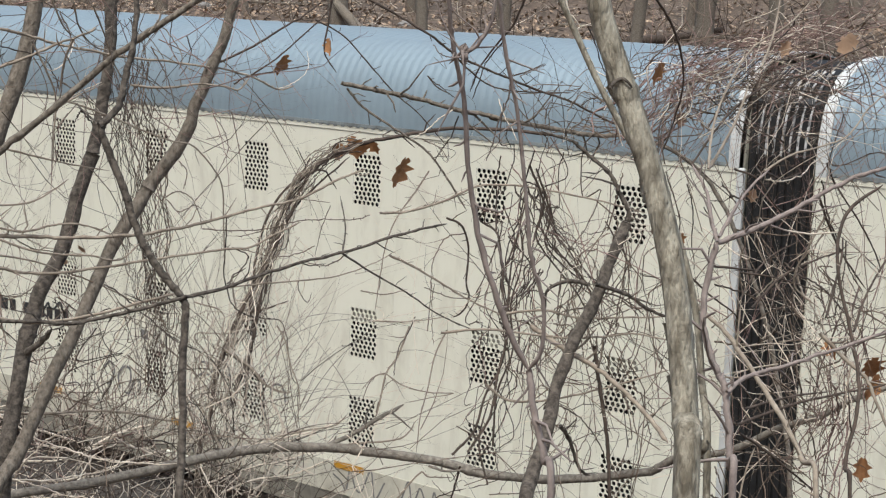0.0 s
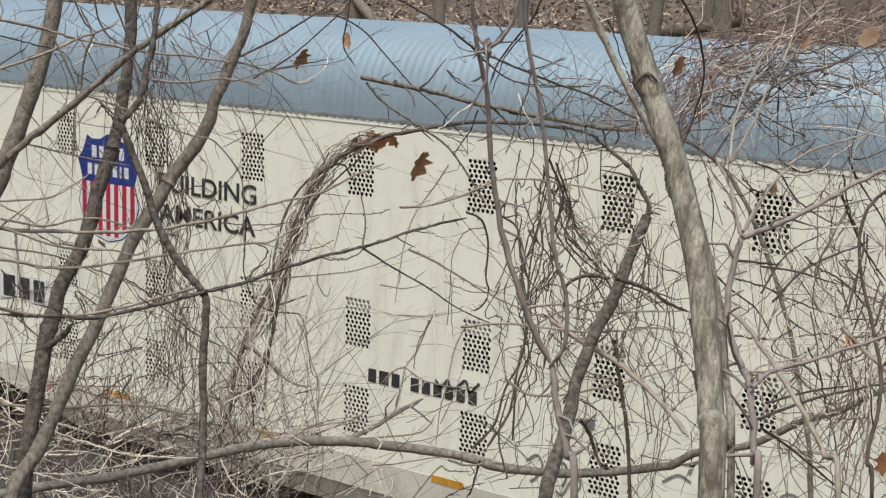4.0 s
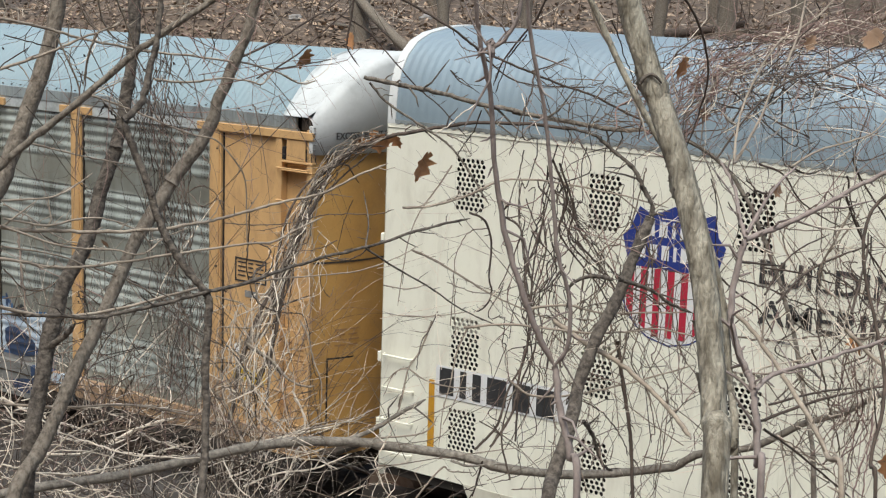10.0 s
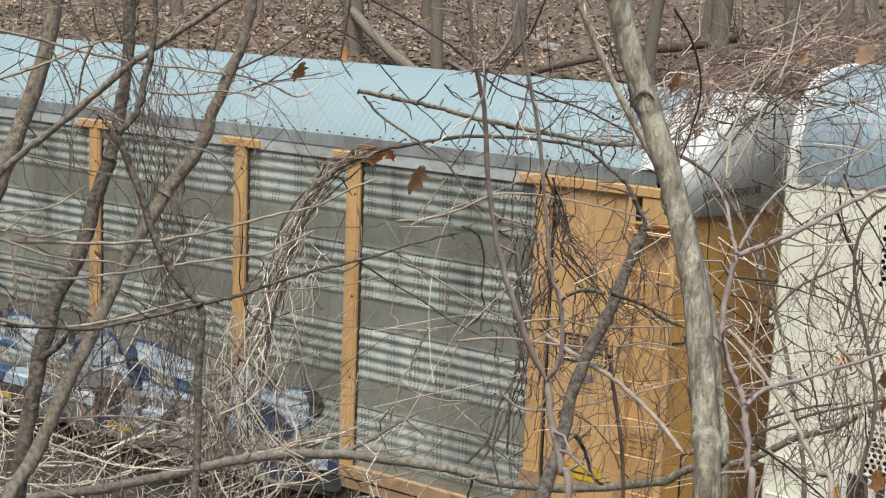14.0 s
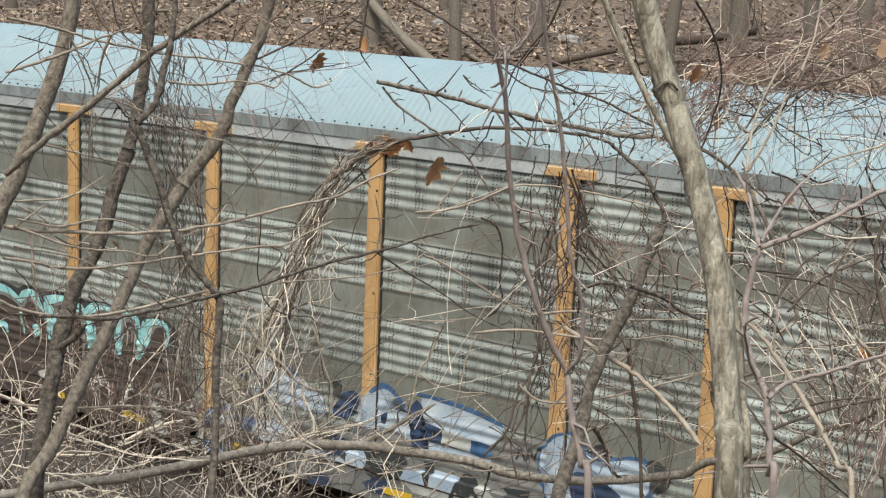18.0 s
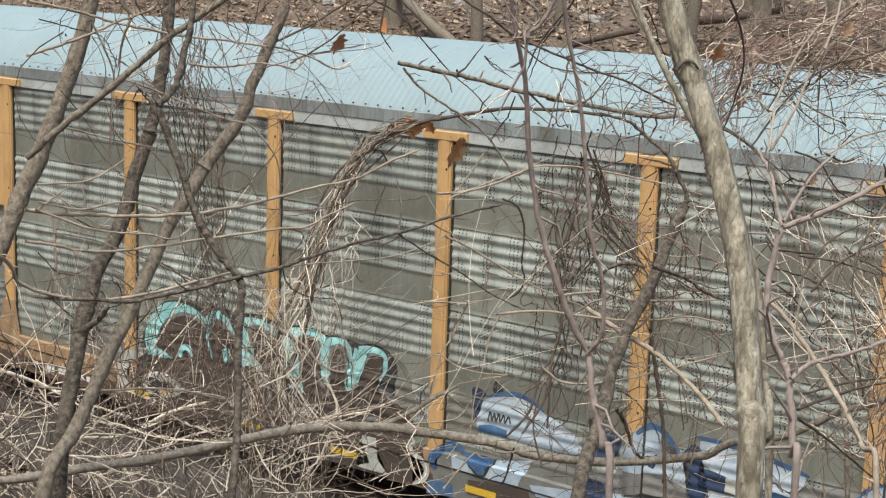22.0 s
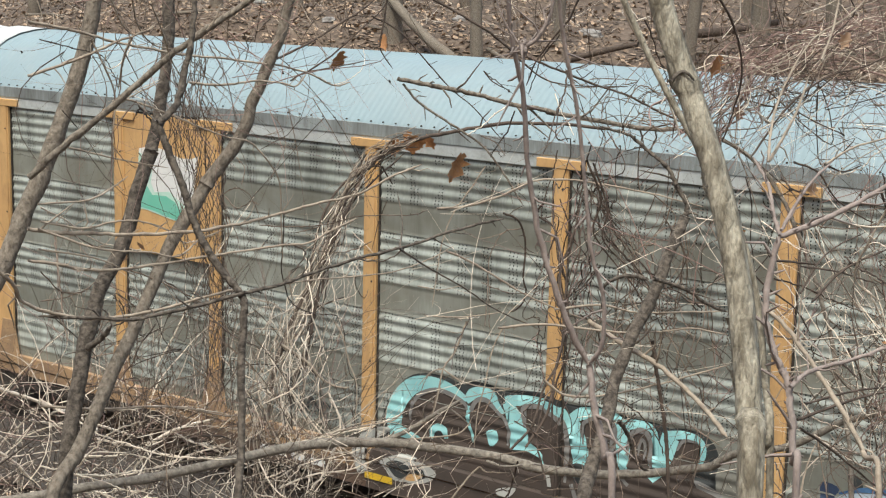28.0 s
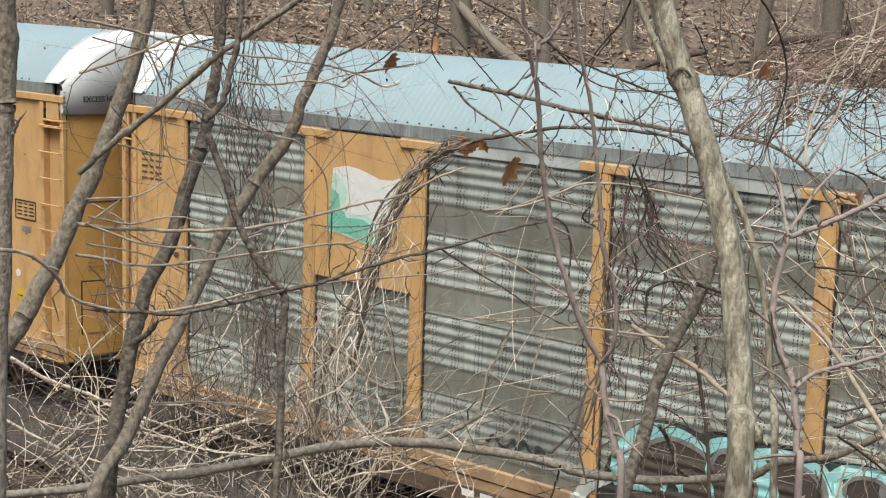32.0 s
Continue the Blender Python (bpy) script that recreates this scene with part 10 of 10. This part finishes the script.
log("bent_tree", "dark bent tree bowing down the hill", 0.10, 0.12, [(-23.2, 27.3, 8.3), (-22.48, 27.0, 7.04), (-21.72, 26.8, 6.44), (-20.59, 26.4, 5.85), (-19.75, 26.2, 5.45), (-19.3, 26.1, 5.2)])
log("fallen_log", "dark rotten log lying on the hill", 0.075, 0.05, [(-16.9, 26.4, 5.6), (-16.3, 26.6, 5.78), (-15.6, 26.8, 5.95)], DARK_TWIG)
log("fallen_log", "dark rotten log lying on the hill", 0.10, 0.07, [(-15.0, 27.5, 6.15), (-14.2, 27.8, 6.25), (-13.2, 28.0, 6.45)], DARK_TWIG)
rd = random.Random(5)
for i in range(16):
    x, y, a, n = rd.uniform(-36, -9), rd.uniform(26, 33), rd.uniform(-0.5, 0.5), rd.uniform(0.8, 2.4)
    q = [(x + n * k / 3 * math.cos(a), y + n * k / 3 * math.sin(a), ground_z(x + n * k / 3 * math.cos(a), y + n * k / 3 * math.sin(a)) + 0.05) for k in range(4)]
    log("fallen_branch", "grey branch lying in the leaves", 0.05, 0.025, q)
for x, y, s in ((-18.04, 29.0, 0.22), (-18.4, 29.2, 0.15), (-25.2, 28.4, 0.16), (-14.0, 30, 0.2), (-30.0, 31, 0.2), (-22.8, 30.5, 0.18)):
    bm = bmesh.new()
    bmesh.ops.create_icosphere(bm, subdivisions=3, radius=s)
    for v in bm.verts:
        v.co *= 1 + 0.35 * noise.noise(v.co * 4 / s * 0.4 + Vector((x, y, 0)))
        v.co.z *= 0.6
    me = bpy.data.meshes.new("rock")
    bm.to_mesh(me)
    bm.free()
    me.materials.append(STONE)
    ob = tagged(new("rock", me), "pale grey rock among the leaves", "rock", "rocks on the hill")
    ob.location = (x, y, ground_z(x, y) + s * 0.2)
# saplings and brush standing on the hill
rd, g = random.Random(6), Geo()
for i in range(420):
    x, y = rd.uniform(-40, -7), 25.6 + 12 * rd.random() ** 1.5
    sprig(g, rd, Vector((x, y, ground_z(x, y) - 0.03)), Vector((rd.gauss(0, 0.5), rd.gauss(0, 0.3), 1)), rd.uniform(0.5, 2.6), rd.uniform(0.006, 0.016), 0.6, 0.05, 0.12, 6, 3, 3, 0.35)
tagged(new("hill_brush", g.mesh("hill_brush", TWIG)), "bare saplings and twigs standing on the hillside", "brush", kind="stuff")
g = Geo()
for i in range(500):
    x, y = rd.uniform(-40, -7), 25.6 + 12 * rd.random() ** 1.5
    sprig(g, rd, Vector((x, y, ground_z(x, y) + 0.02)), Vector((rd.gauss(0, 1), rd.gauss(0, 1), 0.15)), rd.uniform(0.3, 1.2), rd.uniform(0.005, 0.012), 0.8, 0.03, 0.1, 4, 3, 1, 0.35)
tagged(new("ground_twigs", g.mesh("ground_twigs", PALE_TWIG)), "pale dead twigs lying in the leaves", "twigs", kind="stuff")
# blue covers beyond the trees on the hill's brow
for x, y, w, h in ((-32.2, 42, 0.9, 0.7), (-21.0, 42, 1.3, 0.5), (-17.6, 42, 0.9, 0.5)):
    z = ground_z(x, y)
    g = Geo()
    g.grid([[(x - w / 2 + w * i / 6, y + 0.4 * k, z - 0.1 + (h if k == 1 else h * 0.4 if k == 0 else 0.0) * (1 - 0.15 * abs(math.sin(i * 2.1)))) for i in range(7)] for k in (-1, 0, 1, 2)])
    tagged(new("covered_pile", g.mesh("covered_pile", FAR_BLUE, True)), "blue tarpaulin over a pile beyond the trees", "tarpaulin", "covered piles")

rd, g = random.Random(8), Geo()
for i in range(1000):
    y = rd.uniform(6.5, 13.2)
    x = -y * rd.uniform(0.8, 2.1)
    sprig(g, rd, Vector((x, y, ground_z(x, y) + 0.03)), Vector((rd.gauss(0, 1), rd.gauss(0, 1), 0.35)), rd.uniform(0.4, 1.3), rd.uniform(0.003, 0.007), 0.9, 0.05, 0.12, 6, 3, 1, 0.35)
tagged(new("bank_twigs", g.mesh("bank_twigs", DARK_TWIG)), "dark dead twigs lying thick on the bank", "twigs", kind="stuff")


# ---- what moves ----
def travel(t, table):
    """How far a part of the train has rolled at t seconds."""
    ts, ss = zip(*table)
    for i in range(len(ts) - 1):
        if t <= ts[i + 1]:
            h = ts[i + 1] - ts[i]
            u = (t - ts[i]) / h
            def slope(k):
                a, b = max(k - 1, 0), min(k + 1, len(ts) - 1)
                return (ss[b] - ss[a]) / (ts[b] - ts[a])
            m0, m1 = slope(i) * h, slope(i + 1) * h
            return ((2 * u ** 3 - 3 * u ** 2 + 1) * ss[i] + (u ** 3 - 2 * u ** 2 + u) * m0 + (3 * u ** 2 - 2 * u ** 3) * ss[i + 1] + (u ** 3 - u ** 2) * m1)
    return ss[-1]


def table_of(car):
    return TRAVEL_REAR if car.name.startswith("rack_car") else TRAVEL_FRONT


def motions():
    for car, x in keyed:
        walk(car, [(i * 0.5, pose(x + travel(i * 0.5, table_of(car)), YC, 0)) for i in range(65)])
    for w, (x, y, z), r in wheels:
        table = table_of(w.parent.parent)
        walk(w, [(i * 0.2, pose(x, y, z, 0, math.degrees(travel(i * 0.2, table) / r), 0)) for i in range(161)])


motions()
